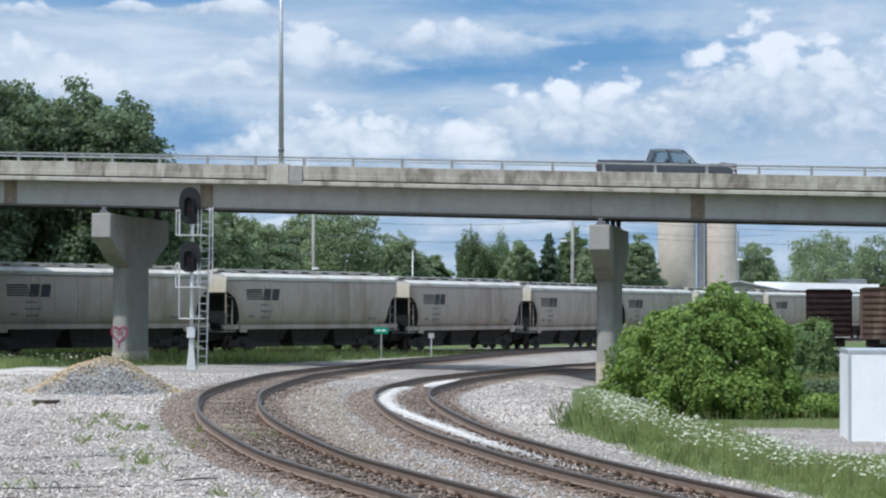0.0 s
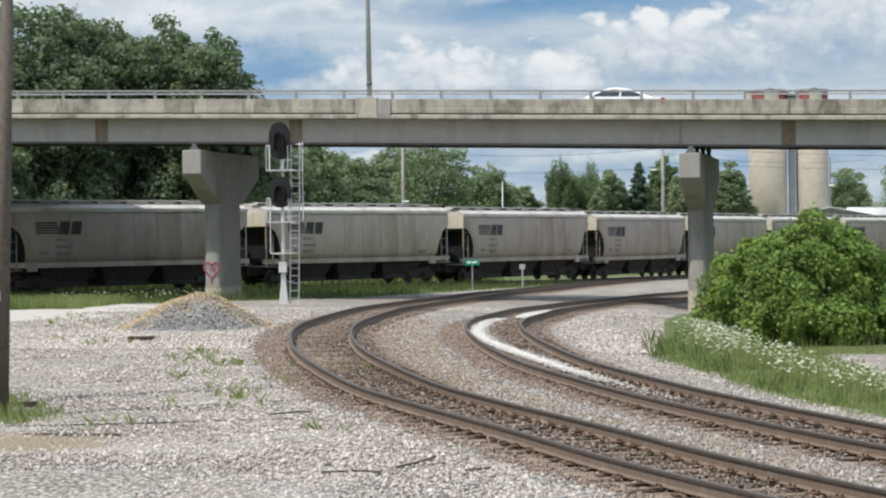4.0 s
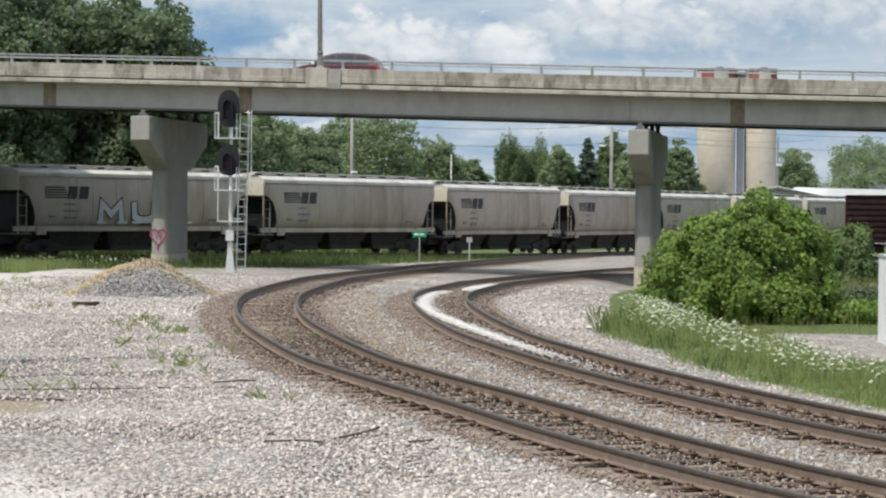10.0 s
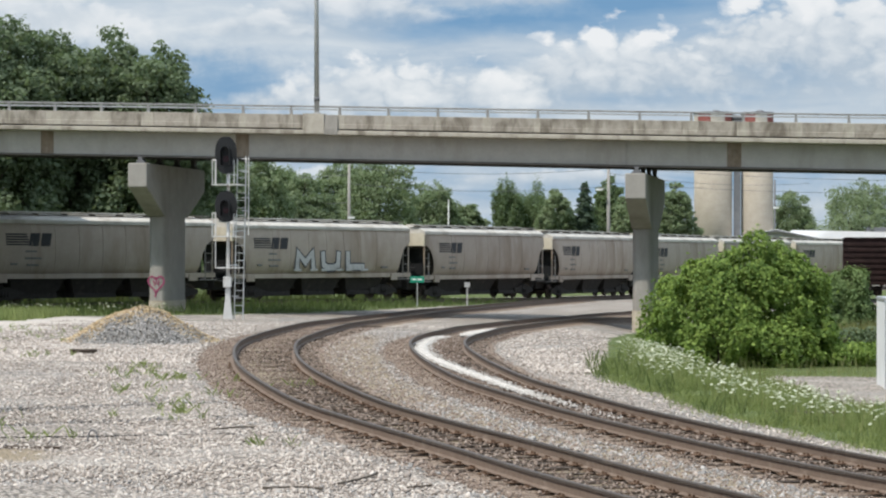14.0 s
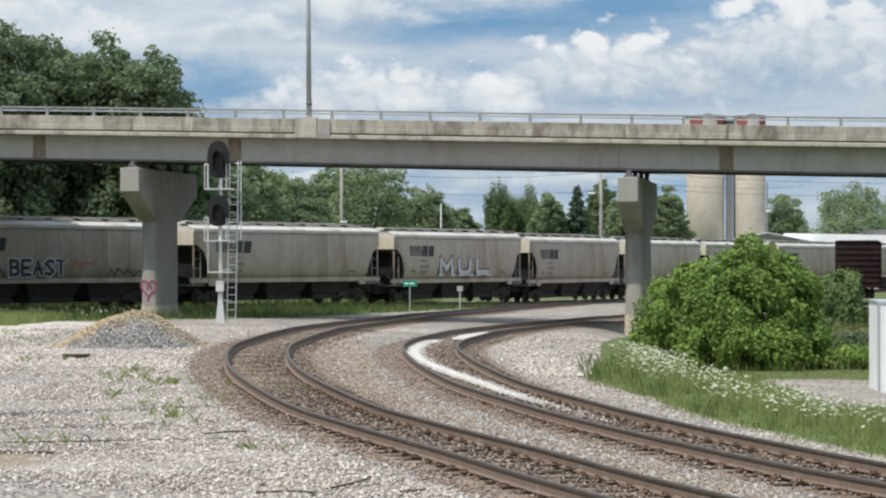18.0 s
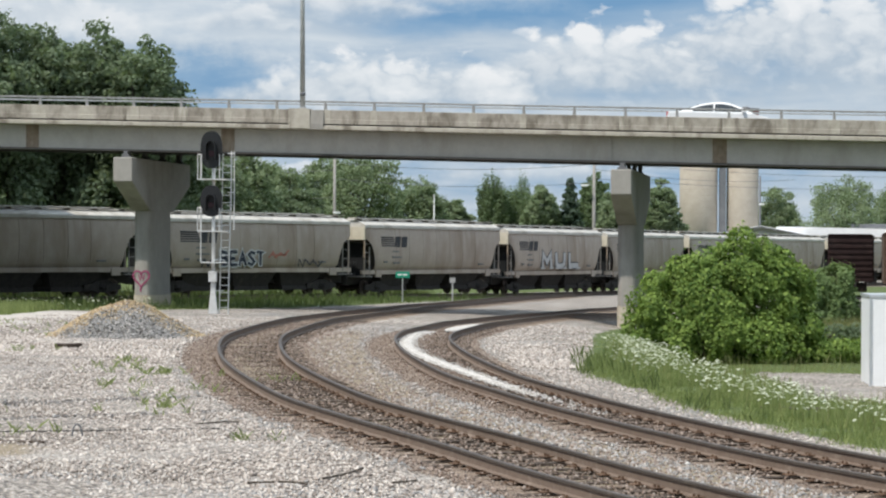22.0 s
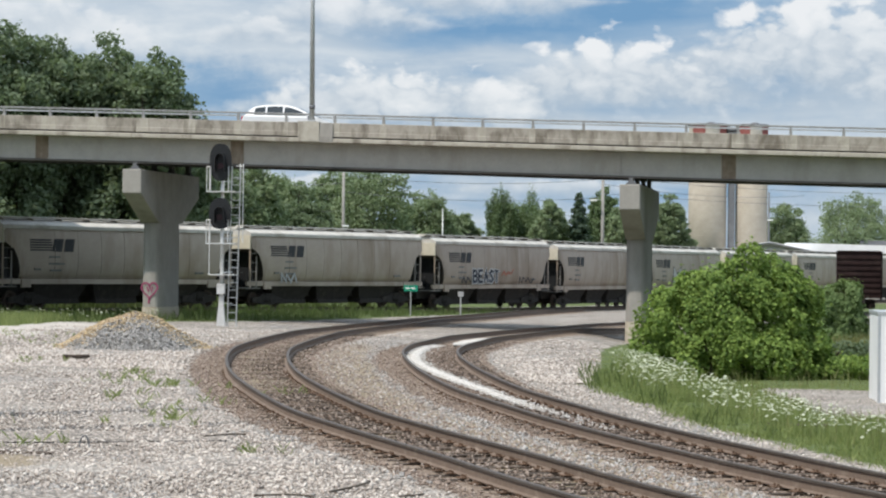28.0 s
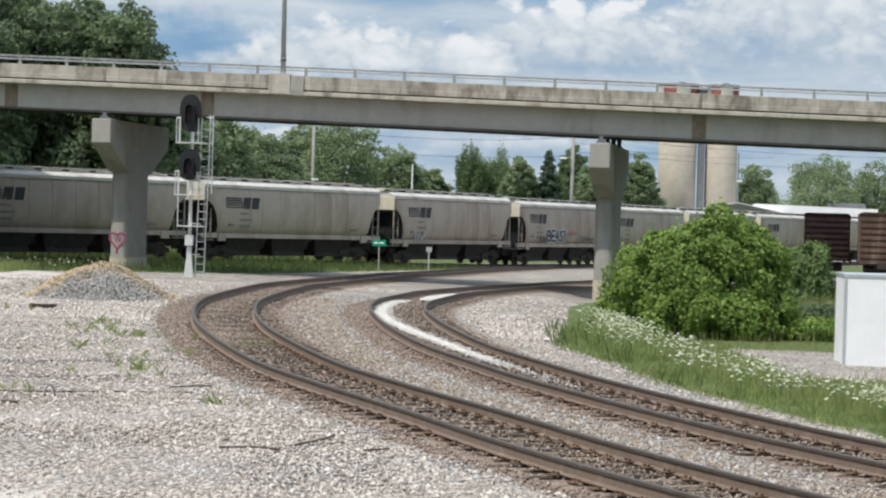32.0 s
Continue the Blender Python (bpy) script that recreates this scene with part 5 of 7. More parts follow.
# bearing x at a distance y, height, width
TREES = (
    (-17.3, 129, 15.7, 8.4, "leaf_dark", "round"), (-22.4, 131, 16.6, 8.6, "leaf_dark", "round"), (-26.6, 125, 17.2, 9.5, "leaf_dark", "round"), (-31.5, 127, 19.5, 11.5, "leaf_dark", "round"), (-39.5, 131, 20.5, 12, "leaf_dark", "round"),
    (-19.6, 130, 16.5, 8.0, "leaf_dark", "round"), (-24.6, 128, 16.6, 8.6, "leaf_dark", "round"), (-20.0, 136, 11.0, 8, "leaf_dark", "round"), (-29.0, 120, 9.0, 8, "leaf_dark", "round"), (-24.0, 138, 12.0, 8, "leaf_dark", "round"),
    (-15.6, 150, 10.0, 6.5, "leaf_dark", "round"), (-14.4, 163, 10.6, 6.5, "leaf_hazed", "round"), (-13.2, 186, 10.4, 7.5, "leaf_hazed", "round"), (-9.4, 190, 11.5, 6, "leaf_hazed", "round"), (-6.0, 182, 11.5, 8.2, "leaf_hazed", "round"),
    (-1.6, 200, 10.0, 7.0, "leaf_hazed", "round"), (1.7, 208, 8.4, 4.6, "leaf_hazed", "round"), (5.3, 203, 11.2, 3.6, "leaf_grey", "willow"), (7.7, 205, 10.4, 5.4, "leaf_grey", "willow"), (9.6, 200, 9.6, 4.4, "leaf_hazed", "round"),
    (12.1, 200, 10.0, 4.2, "leaf_spruce", "spruce"), (15.7, 218, 11.6, 4.4, "leaf_grey", "round"), (16.8, 204, 9.6, 5, "leaf_hazed", "round"), (21.2, 206, 10.2, 4.6, "leaf_hazed", "round"), 
    (42.2, 272, 11.6, 7.2, "leaf_hazed", "round"), (45.0, 243, 11.8, 9.8, "leaf_hazed", "round"), (52.5, 250, 11.4, 8, "leaf_hazed", "round"), (59.0, 246, 12.0, 8, "leaf_hazed", "round"), (-11.0, 176, 8.0, 6, "leaf_dark", "round"),
    (-18.0, 168, 11.0, 8.0, "leaf_hazed", "round"),
)
KINDS = {"leaf_dark": "dense dark green leafy tree", "leaf_hazed": "broad green leafy tree beyond the train", "leaf_grey": "pale grey-green drooping tree", "leaf_spruce": "blue-green conical spruce tree"}
for i, (x, y, h, w, mat, style) in enumerate(TREES):
    big = y < 140
    plant_tree(x, y, h, w, 20 + i, mat, style, KINDS[mat], 0.15 if big else 0.13, 25000 if big else 18000)


def build_woods():
    """Far belt of trees along the horizon, beyond counting."""
    rng = np.random.default_rng(77)
    cl = []
    for x in np.arange(-120, 190, 3.2):
        y = 300 + 25 * math.sin(x * 0.05) + rng.uniform(-10, 10)
        h = rng.uniform(5.5, 9.0)
        for _ in range(4):
            cl.append(((x + rng.uniform(-2, 2), y + rng.uniform(-2, 2), h * rng.uniform(0.25, 0.85)), (rng.uniform(1.2, 2.4),) * 2 + (rng.uniform(1.2, 2.0),)))
    p, d = crown_points(rng, cl, 26000)
    tagged(new("woods", leaf_mesh("woods", p, 0.5, rng, "leaf_hazed", d, 0.4)), "distant belt of green woods along the horizon", "woods", kind="stuff")


build_woods()


def build_thicket(name, x, y, blobs, seed, count, leaf, mat, label, category="shrub", stems=14, knobs=0):
    rng = np.random.default_rng(seed)
    # smaller heaps of shoots stand out of the mound
    heaps = list(blobs)
    for k in range(knobs):
        c, r = blobs[k % len(blobs)]
        a, e = rng.uniform(2.6, 6.9), rng.uniform(0.1, 1.3)
        q = rng.uniform(0.32, 0.58)
        heaps.append(((c[0] + 0.92 * r[0] * math.cos(a) * math.cos(e), c[1] + 0.92 * r[1] * math.sin(a) * math.cos(e), c[2] + 0.92 * r[2] * math.sin(e)), (q, q, q * rng.uniform(0.8, 1.3))))
    blobs = heaps
    z = gz(x, y) - 0.02
    ob = thing(name, pose(x, y, z), label, category)
    for k in range(stems):
        c, r = blobs[k % len(blobs)]
        a = rng.uniform(0, 6.28)
        base = (c[0] * 0.7 + rng.uniform(-0.2, 0.2), c[1] * 0.7 + rng.uniform(-0.2, 0.2), -0.1)
        mid = (c[0] * 0.85 + 0.2 * math.cos(a), c[1] * 0.85 + 0.2 * math.sin(a), c[2] * 0.6)
        part("stem", cord(B(), [base, mid, (c[0] + 0.3 * r[0] * math.cos(a), c[1] + 0.3 * r[1] * math.sin(a), c[2] + 0.3 * r[2])], 0.025, 5), "bark", ob, "woody stem")
    # leaves hang on the skin of the whole mound, lumpy at three sizes, with hollows
    cs, rs = np.array([c for c, _ in blobs]), np.array([r for _, r in blobs])
    pick = rng.choice(len(blobs), count, p=(rs[:, 0] * rs[:, 2]) / np.sum(rs[:, 0] * rs[:, 2]))
    d = rng.normal(size=(count, 3))
    d /= np.linalg.norm(d, axis=1)[:, None]
    p = cs[pick] + d * rs[pick]
    n1 = np.array([noise.noise((a * 0.9, b * 0.9, c * 0.9 + seed)) for a, b, c in p])
    n2 = np.array([noise.noise((a * 2.0 + 9, b * 2.0, c * 1.7)) for a, b, c in p])
    n3 = np.array([noise.noise((a * 6.0, b * 6.0 + 4, c * 3.2)) for a, b, c in p])
    n4 = np.array([noise.noise((a * 12.0, b * 12.0 + 4, c * 8.0)) for a, b, c in p])
    # hanging sheets of vine: ridged noise, stretched downwards
    k = 1 + 0.16 * n1 + 0.30 * n2 + 0.22 * (0.35 - np.abs(n3)) + 0.12 * n4 - np.abs(rng.normal(0, 0.07, count))
    inner = rng.random(count) < 0.18
    k[inner] *= rng.uniform(0.55, 0.85, inner.sum())
    p = cs[pick] + d * rs[pick] * k[:, None]
    deep = np.min(np.where(np.arange(len(blobs))[None] == pick[:, None], 9.0, np.sum(((p[:, None] - cs[None]) / rs[None]) ** 2, axis=2)), axis=1) < 0.62
    hollow = (n2 * 0.8 + n1 * 0.4 + n3 * 0.25 < -0.24) & ~inner
    keep = (p[:, 2] > 0.0) & ~(deep & ~inner) & ~hollow
    p, d = p[keep], d[keep]
    k = rng.random(len(p)) < 0.05
    p[k] += d[k] * rng.uniform(0.02, 0.28, k.sum())[:, None]
    part("foliage", leaf_mesh("foliage", p, leaf, rng, mat, d, 0.55, 0.72), None, ob, "bright green heart-shaped vine leaves" if leaf < 0.1 else "green leaves")
    return ob


build_thicket("vine_thicket", 7.92, 62.0, [((0.1, 0, 1.5), (1.55, 1.5, 1.5)), ((-1.35, 0.1, 1.15), (1.1, 1.2, 1.25)), ((1.3, 0.2, 1.35), (1.3, 1.2, 1.35)), ((0.70, 0.3, 2.35), (1.1, 1.1, 1.05)), ((1.65, 0.2, 1.95), (0.80, 0.9, 0.95)), ((-1.75, 0.0, 0.6), (0.85, 0.9, 0.7)), ((-0.75, 0.2, 1.95), (0.95, 0.9, 0.9)),
                                           ((0.9, -0.6, 0.55), (1.4, 1.1, 0.75)), ((2.15, 0.0, 0.5), (0.8, 0.9, 0.7)), ((-0.8, -0.6, 0.4), (1.2, 1.0, 0.55))], 4, 120000, 0.050, "leaf_bush", "large dense green vine-covered thicket beside the bridge pier", stems=20, knobs=22)
build_thicket("bush", 15.75, 89.0, [((0.35, 0, 2.0), (0.85, 0.8, 0.85)), ((-0.6, 0, 1.6), (0.7, 0.8, 0.75)), ((0.5, 0, 1.1), (0.85, 0.8, 0.8)), ((-0.2, 0, 0.6), (1.05, 0.9, 0.6))], 5, 24000, 0.06, "leaf_hazel", "smaller soft green bush beyond the thicket")
build_thicket("bush", 11.0, 62.5, [((0, 0, 0.35), (1.2, 0.9, 0.40)), ((1.6, 0.2, 0.35), (1.2, 0.9, 0.36)), ((2.9, 0.2, 0.3), (1.1, 0.9, 0.34))], 6, 14000, 0.05, "leaf_bush", "low spreading green weeds by the driveway")
build_thicket("bush", 13.0, 74.0, [((0, 0, 0.35), (1.4, 0.6, 0.42)), ((1.9, 0.2, 0.35), (1.3, 0.6, 0.42))], 7, 7000, 0.05, "leaf_dark", "dark low hedge row beside the driveway")


def blade_mesh(name, x, y, z, h, w, rng, mat, lean=0.35):
    n = len(x)
    a = rng.uniform(0, 2 * math.pi, n)
    dx, dy = np.cos(a) * w * 0.5, np.sin(a) * w * 0.5
    b = rng.uniform(0, 2 * math.pi, n)
    tx, ty = np.cos(b) * h * lean * rng.random(n), np.sin(b) * h * lean * rng.random(n)
    v = np.stack([np.c_[x - dx, y - dy, z], np.c_[x + dx, y + dy, z], np.c_[x + tx * 0.35 + dx * 0.7, y + ty * 0.35 + dy * 0.7, z + h * 0.55], np.c_[x + tx, y + ty, z + h]], axis=1).reshape(-1, 3)
    me = bpy.data.meshes.new(name)
    me.vertices.add(4 * n)
    me.vertices.foreach_set("co", v.ravel().astype(np.float32))
    me.loops.add(4 * n)
    me.loops.foreach_set("vertex_index", np.arange(4 * n, dtype=np.int32))
    me.polygons.add(n)
    me.polygons.foreach_set("loop_start", np.arange(0, 4 * n, 4, dtype=np.int32))
    me.update(calc_edges=True)
    me.materials.append(M[mat])
    return me


def scatter(rng, n, x0, x1, y0, y1, ok):
    x, y = rng.uniform(x0, x1, n), rng.uniform(y0, y1, n)
    k = ok(x, y)
    return x[k], y[k]


def clumpy(x, y, f, lo=0.0):
    return np.array([noise.noise((a * f, b * f, 5.0)) for a, b in zip(x, y)]) > lo


def build_grass():
    rng = np.random.default_rng(31)
    x, y = scatter(rng, 120000, 3.0, 14.0, 30, 100, lambda a, b: (a > verge_edge(b) + rng.normal(0, 0.2, len(a)) + 0.3 * np.sin(b * 1.7) * np.sin(b * 0.6)) & ~((a > 8.2) & (b > 47.5) & (b < 56.5)))
    d = x - verge_edge(y)
    h = rng.uniform(0.06, 0.21, len(x)) * (0.35 + 0.65 * ease(0, 2.2, d)) * np.where(clumpy(x, y, 0.8), 1.15, 0.75) * (0.45 + 0.55 * ease(60, 48, y))
    tagged(new("verge_grass", blade_mesh("verge_grass", x, y, ground_z(x, y) - 0.02, h, rng.uniform(0.010, 0.024, len(x)), rng, "grass")), "tall green grass verge beside the inner track", "grass", kind="stuff")
    x, y = scatter(rng, 2600, 3.2, 14.0, 31, 62, lambda a, b: (a > verge_edge(b) + 0.7) & ~((a > 8.2) & (b > 47.5) & (b < 56.5)))
    tagged(new("seed_grass", blade_mesh("seed_grass", x, y, ground_z(x, y), rng.uniform(0.18, 0.45, len(x)), rng.uniform(0.008, 0.016, len(x)), rng, "grass_dry", 0.35)), "taller dry seeding grass stalks in the verge", "grass", kind="stuff")
    x, y = scatter(rng, 120000, 3.2, 12.0, 30, 60, lambda a, b: (a > verge_edge(b) + rng.normal(0, 0.2, len(a))) & (a < verge_edge(b) + 4.5) & (a < 0.21 * b + 1) & clumpy(a, b, 1.3, -0.12) & ~((a > 8.2) & (b > 47.5) & (b < 56.5)))
    tagged(new("verge_tufts", blade_mesh("verge_tufts", x, y, ground_z(x, y) - 0.02, rng.uniform(0.04, 0.18, len(x)) * (0.45 + 0.55 * ease(58, 48, y)), rng.uniform(0.008, 0.018, len(x)), rng, "grass_tuft", 0.7)), "dense mixed green tufts in the grass verge", "grass", kind="stuff")
    wx, wy = [], []
    for q in range(46):
        cy = rng.uniform(36, 60) if q < 22 else rng.uniform(45, 55)
        cx = verge_edge(cy) + (rng.uniform(0.0, 1.0) if q < 22 else rng.uniform(-0.25, 0.7))
        wx += list(rng.normal(cx, 0.06, 6))
        wy += list(rng.normal(cy, 0.10, 6))
    x, y = np.array(wx), np.array(wy)
    tagged(new("tall_weeds", blade_mesh("tall_weeds", x, y, ground_z(x, y), rng.uniform(0.12, 0.48, len(x)), rng.uniform(0.010, 0.024, len(x)), rng, "grass_far", 0.5)), "tall dark green weed stalks at the verge's edge", "weeds", kind="stuff")
    x, y = scatter(rng, 20000, 12, 22, 76, 92, lambda a, b: (a > 0.160 * b) & (a < 0.215 * b))
    tagged(new("pale_weeds", blade_mesh("pale_weeds", x, y, ground_z(x, y) - 0.02, rng.uniform(0.2, 0.9, len(x)) * np.where(clumpy(x, y, 0.5), 1.0, 0.45), rng.uniform(0.02, 0.045, len(x)), rng, "grass_dry", 0.3)), "pale yellow-green weeds behind the driveway", "weeds", kind="stuff")
    x, y = scatter(rng, 90000, -32, 14, 62, 168, lambda a, b: (b > far_edge(a) + rng.normal(0, 0.6, len(a))) & (b < main_y(a) - 3.2))
    h = rng.uniform(0.10, 0.42, len(x)) * np.where(clumpy(x, y, 0.45), 1.25, 0.5)
    tagged(new("field_grass", blade_mesh("field_grass", x, y, ground_z(x, y) - 0.02, h, rng.uniform(0.025, 0.06, len(x)), rng, "grass_far")), "rough green grass strip before the far track", "grass", kind="stuff")
    # the row behind the track is added to darken the gaps under the cars
    x, y = scatter(rng, 60000, -34, 0, 80, 142, lambda a, b: (np.abs(b - main_y(a) + 3.6) < 1.1) | ((b > main_y(a) + 3.4) & (b < main_y(a) + 7.0)))
    h = np.where(y > main_y(x), rng.uniform(0.3, 0.9, len(x)), rng.uniform(0.12, 0.5, len(x))) * np.where(clumpy(x, y, 0.4, -0.1), 1.1, 0.5)
    tagged(new("line_weeds", blade_mesh("line_weeds", x, y, ground_z(x, y) - 0.02, h, rng.uniform(0.03, 0.07, len(x)), rng, "grass_far", 0.5)), "dark rank weeds along both sides of the far track", "weeds", kind="stuff")
    x, y = scatter(rng, 9000, -22, -15.3, 79, 92, lambda a, b: a < -15.5 + rng.normal(0, 0.15, len(a)))
    tagged(new("roadside_grass", blade_mesh("roadside_grass", x, y, ground_z(x, y) - 0.02, rng.uniform(0.15, 0.5, len(x)), rng.uniform(0.02, 0.045, len(x)), rng, "grass")), "bright green grass patch beside the gravel road", "grass", kind="stuff")
    # weeds under the thicket and along the shoulder
    wx, wy = [], []
    for cx, cy, r, n in ((-6.7, 46.2, 0.22, 90), (-6.65, 48.2, 0.15, 50), (-5.4, 44.6, 0.2, 80), (-4.75, 36.8, 0.22, 90), (-4.45, 36.2, 0.14, 60), (-4.4, 40.3, 0.25, 60), (-5.6, 41.2, 0.2, 50), (-3.5, 43.6, 0.3, 40), (-8.0, 33.2, 0.35, 160), (-7.3, 32.6, 0.3, 90), (-9.8, 52.0, 0.3, 60),
                         (-5.9, 32.0, 0.14, 40), (-2.6, 31.2, 0.12, 24), (-12.2, 66.5, 0.8, 160), (-11.2, 61.5, 0.5, 60)):
        for _ in range(max(4, n // 8)):
            bx, by, k = rng.normal(cx, r * 1.5), rng.normal(cy, r * 3.0), int(rng.integers(5, 14))
            wx += list(rng.normal(bx, 0.05, k))
            wy += list(rng.normal(by, 0.07, k))
    x, y = np.array(wx), np.array(wy)
    tagged(new("weeds", blade_mesh("weeds", x, y, ground_z(x, y), rng.uniform(0.04, 0.20, len(x)), rng.uniform(0.008, 0.022, len(x)), rng, "grass", 1.3)), "small green weeds growing in the gravel", "weeds", kind="stuff")


build_grass()


def build_foreground_tufts():
    """Dry grass close to the standpoint, by the near track."""
    rng = np.random.default_rng(41)
    x, y = [], []
    for cx, cy, r, n in ((0.95, 19.9, 0.12, 46), (1.3, 20.1, 0.12, 40), (1.62, 19.8, 0.15, 60), (0.6, 19.7, 0.12, 26), (1.95, 19.9, 0.14, 36)):
        x += list(rng.normal(cx, r, n))
        y += list(rng.normal(cy, r * 1.3, n))
    x, y = np.array(x), np.array(y)
    tagged(new("dry_grass", blade_mesh("dry_grass", x, y, ground_z(x, y), rng.uniform(0.10, 0.34, len(x)), rng.uniform(0.004, 0.008, len(x)), rng, "straw", 0.45)), "dry straw-coloured grass tufts in the gravel", "grass", kind="stuff")
    x, y = [], []
    for cx, cy, r, n in ((-7.75, 32.6, 0.35, 420), (-8.6, 34.9, 0.5, 700), (-7.2, 32.3, 0.25, 120), (-8.3, 33.6, 0.4, 380)):
        x += list(rng.normal(cx, r, n))
        y += list(rng.normal(cy, r, n))
    x, y = np.array(x), np.array(y)
    tagged(new("pole_grass", blade_mesh("pole_grass", x, y, ground_z(x, y), rng.uniform(0.08, 0.32, len(x)), rng.uniform(0.010, 0.022, len(x)), rng, "grass", 0.6)), "bright green grass round the foot of the poles", "grass", kind="stuff")


build_foreground_tufts()


def build_flowers():
    """White umbels on thin stems, thick along the verge and in the far strip."""
    rng = np.random.default_rng(8)
    xs, ys = scatter(rng, 14000, 3.4, 12.5, 33, 60, lambda a, b: (a > verge_edge(b) + 0.35) & (a < verge_edge(b) + 3.4 + 0.05 * b) & ~((a > 8.2) & (b > 47.5) & (b < 56.5)))
    off = xs - verge_edge(ys)
    keep = 0.9 * np.array([noise.noise((a * 0.9, b * 0.45, 2.0)) for a, b in zip(xs, ys)]) + np.exp(-((off - 1.55 - 0.03 * (50 - ys)) / 0.9) ** 2) > rng.uniform(0.4, 1.0, len(xs))
    xs, ys = xs[keep][:2600], ys[keep][:2600]
    fx, fy = scatter(rng, 1400, -19, -12.5, 90, 100, lambda a, b: (b > far_edge(a) + 0.5) & clumpy(a, b, 0.35, 0.1))
    xs, ys = np.r_[xs, fx[:110]], np.r_[ys, fy[:110]]
    v, f, sv, sf = [], [], [], []
    for x, y in zip(xs, ys):
        h = rng.uniform(0.20, 0.50)
        z = gz(x, y)
        r = rng.uniform(0.014, 0.044) * (1.4 if y > 80 else 1.0)
        tx, ty = rng.uniform(-0.5, 0.5, 2)
        o = len(v)
        v.append((x, y, z + h + 0.012))
        v += [(x + r * math.cos(a), y + r * math.sin(a), z + h + r * (tx * math.cos(a) + ty * math.sin(a))) for a in np.linspace(0, 2 * math.pi, 7, endpoint=False)]
        f += [(o, o + 1 + i, o + 1 + (i + 1) % 7) for i in range(7)]
        q = len(sv)
        sv += [(x - 0.006, y, z), (x + 0.006, y, z), (x + 0.004, y, z + h), (x - 0.004, y, z + h)]
        sf.append((q, q + 1, q + 2, q + 3))
    fl = thing("wildflowers", Matrix(), "white flat-topped wildflowers in the grass verge", "wildflowers", kind="stuff")
    part("umbels", raw("umbels", v, f, "petal"), None, fl)
    part("stalks", raw("stalks", sv, sf, "grass"), None, fl)


build_flowers()


# ---------------------------------------------------------------- loose stone
def stone_mesh(name, x, y, z, size, rng, mat):
    """Jagged eight-sided stones."""
    n = len(x)
    base = np.array([(1, 0, 0), (-1, 0, 0), (0, 1, 0), (0, -1, 0), (0, 0, 1), (0, 0, -1)], float)
    v = base[None] * rng.uniform(0.55, 1.2, (n, 6, 1)) + rng.normal(0, 0.18, (n, 6, 3))
    a = rng.uniform(0, 2 * math.pi, n)
    c, s = np.cos(a)[:, None], np.sin(a)[:, None]
    v = np.stack([v[:, :, 0] * c - v[:, :, 1] * s, v[:, :, 0] * s + v[:, :, 1] * c, v[:, :, 2] * 0.72], axis=2) * size[:, None, None]
    v += np.stack([x, y, z], axis=1)[:, None, :]
    tri = np.array([(0, 2, 4), (2, 1, 4), (1, 3, 4), (3, 0, 4), (2, 0, 5), (1, 2, 5), (3, 1, 5), (0, 3, 5)])
    idx = (np.arange(n)[:, None, None] * 6 + tri[None]).reshape(-1).astype(np.int32)
    me = bpy.data.meshes.new(name)
    me.vertices.add(6 * n)
    me.vertices.foreach_set("co", v.reshape(-1).astype(np.float32))
    me.loops.add(len(idx))
    me.loops.foreach_set("vertex_index", idx)
    me.polygons.add(8 * n)
    me.polygons.foreach_set("loop_start", np.arange(0, 24 * n, 3, dtype=np.int32))
    me.update(calc_edges=True)
    me.materials.append(M[mat])
    return me


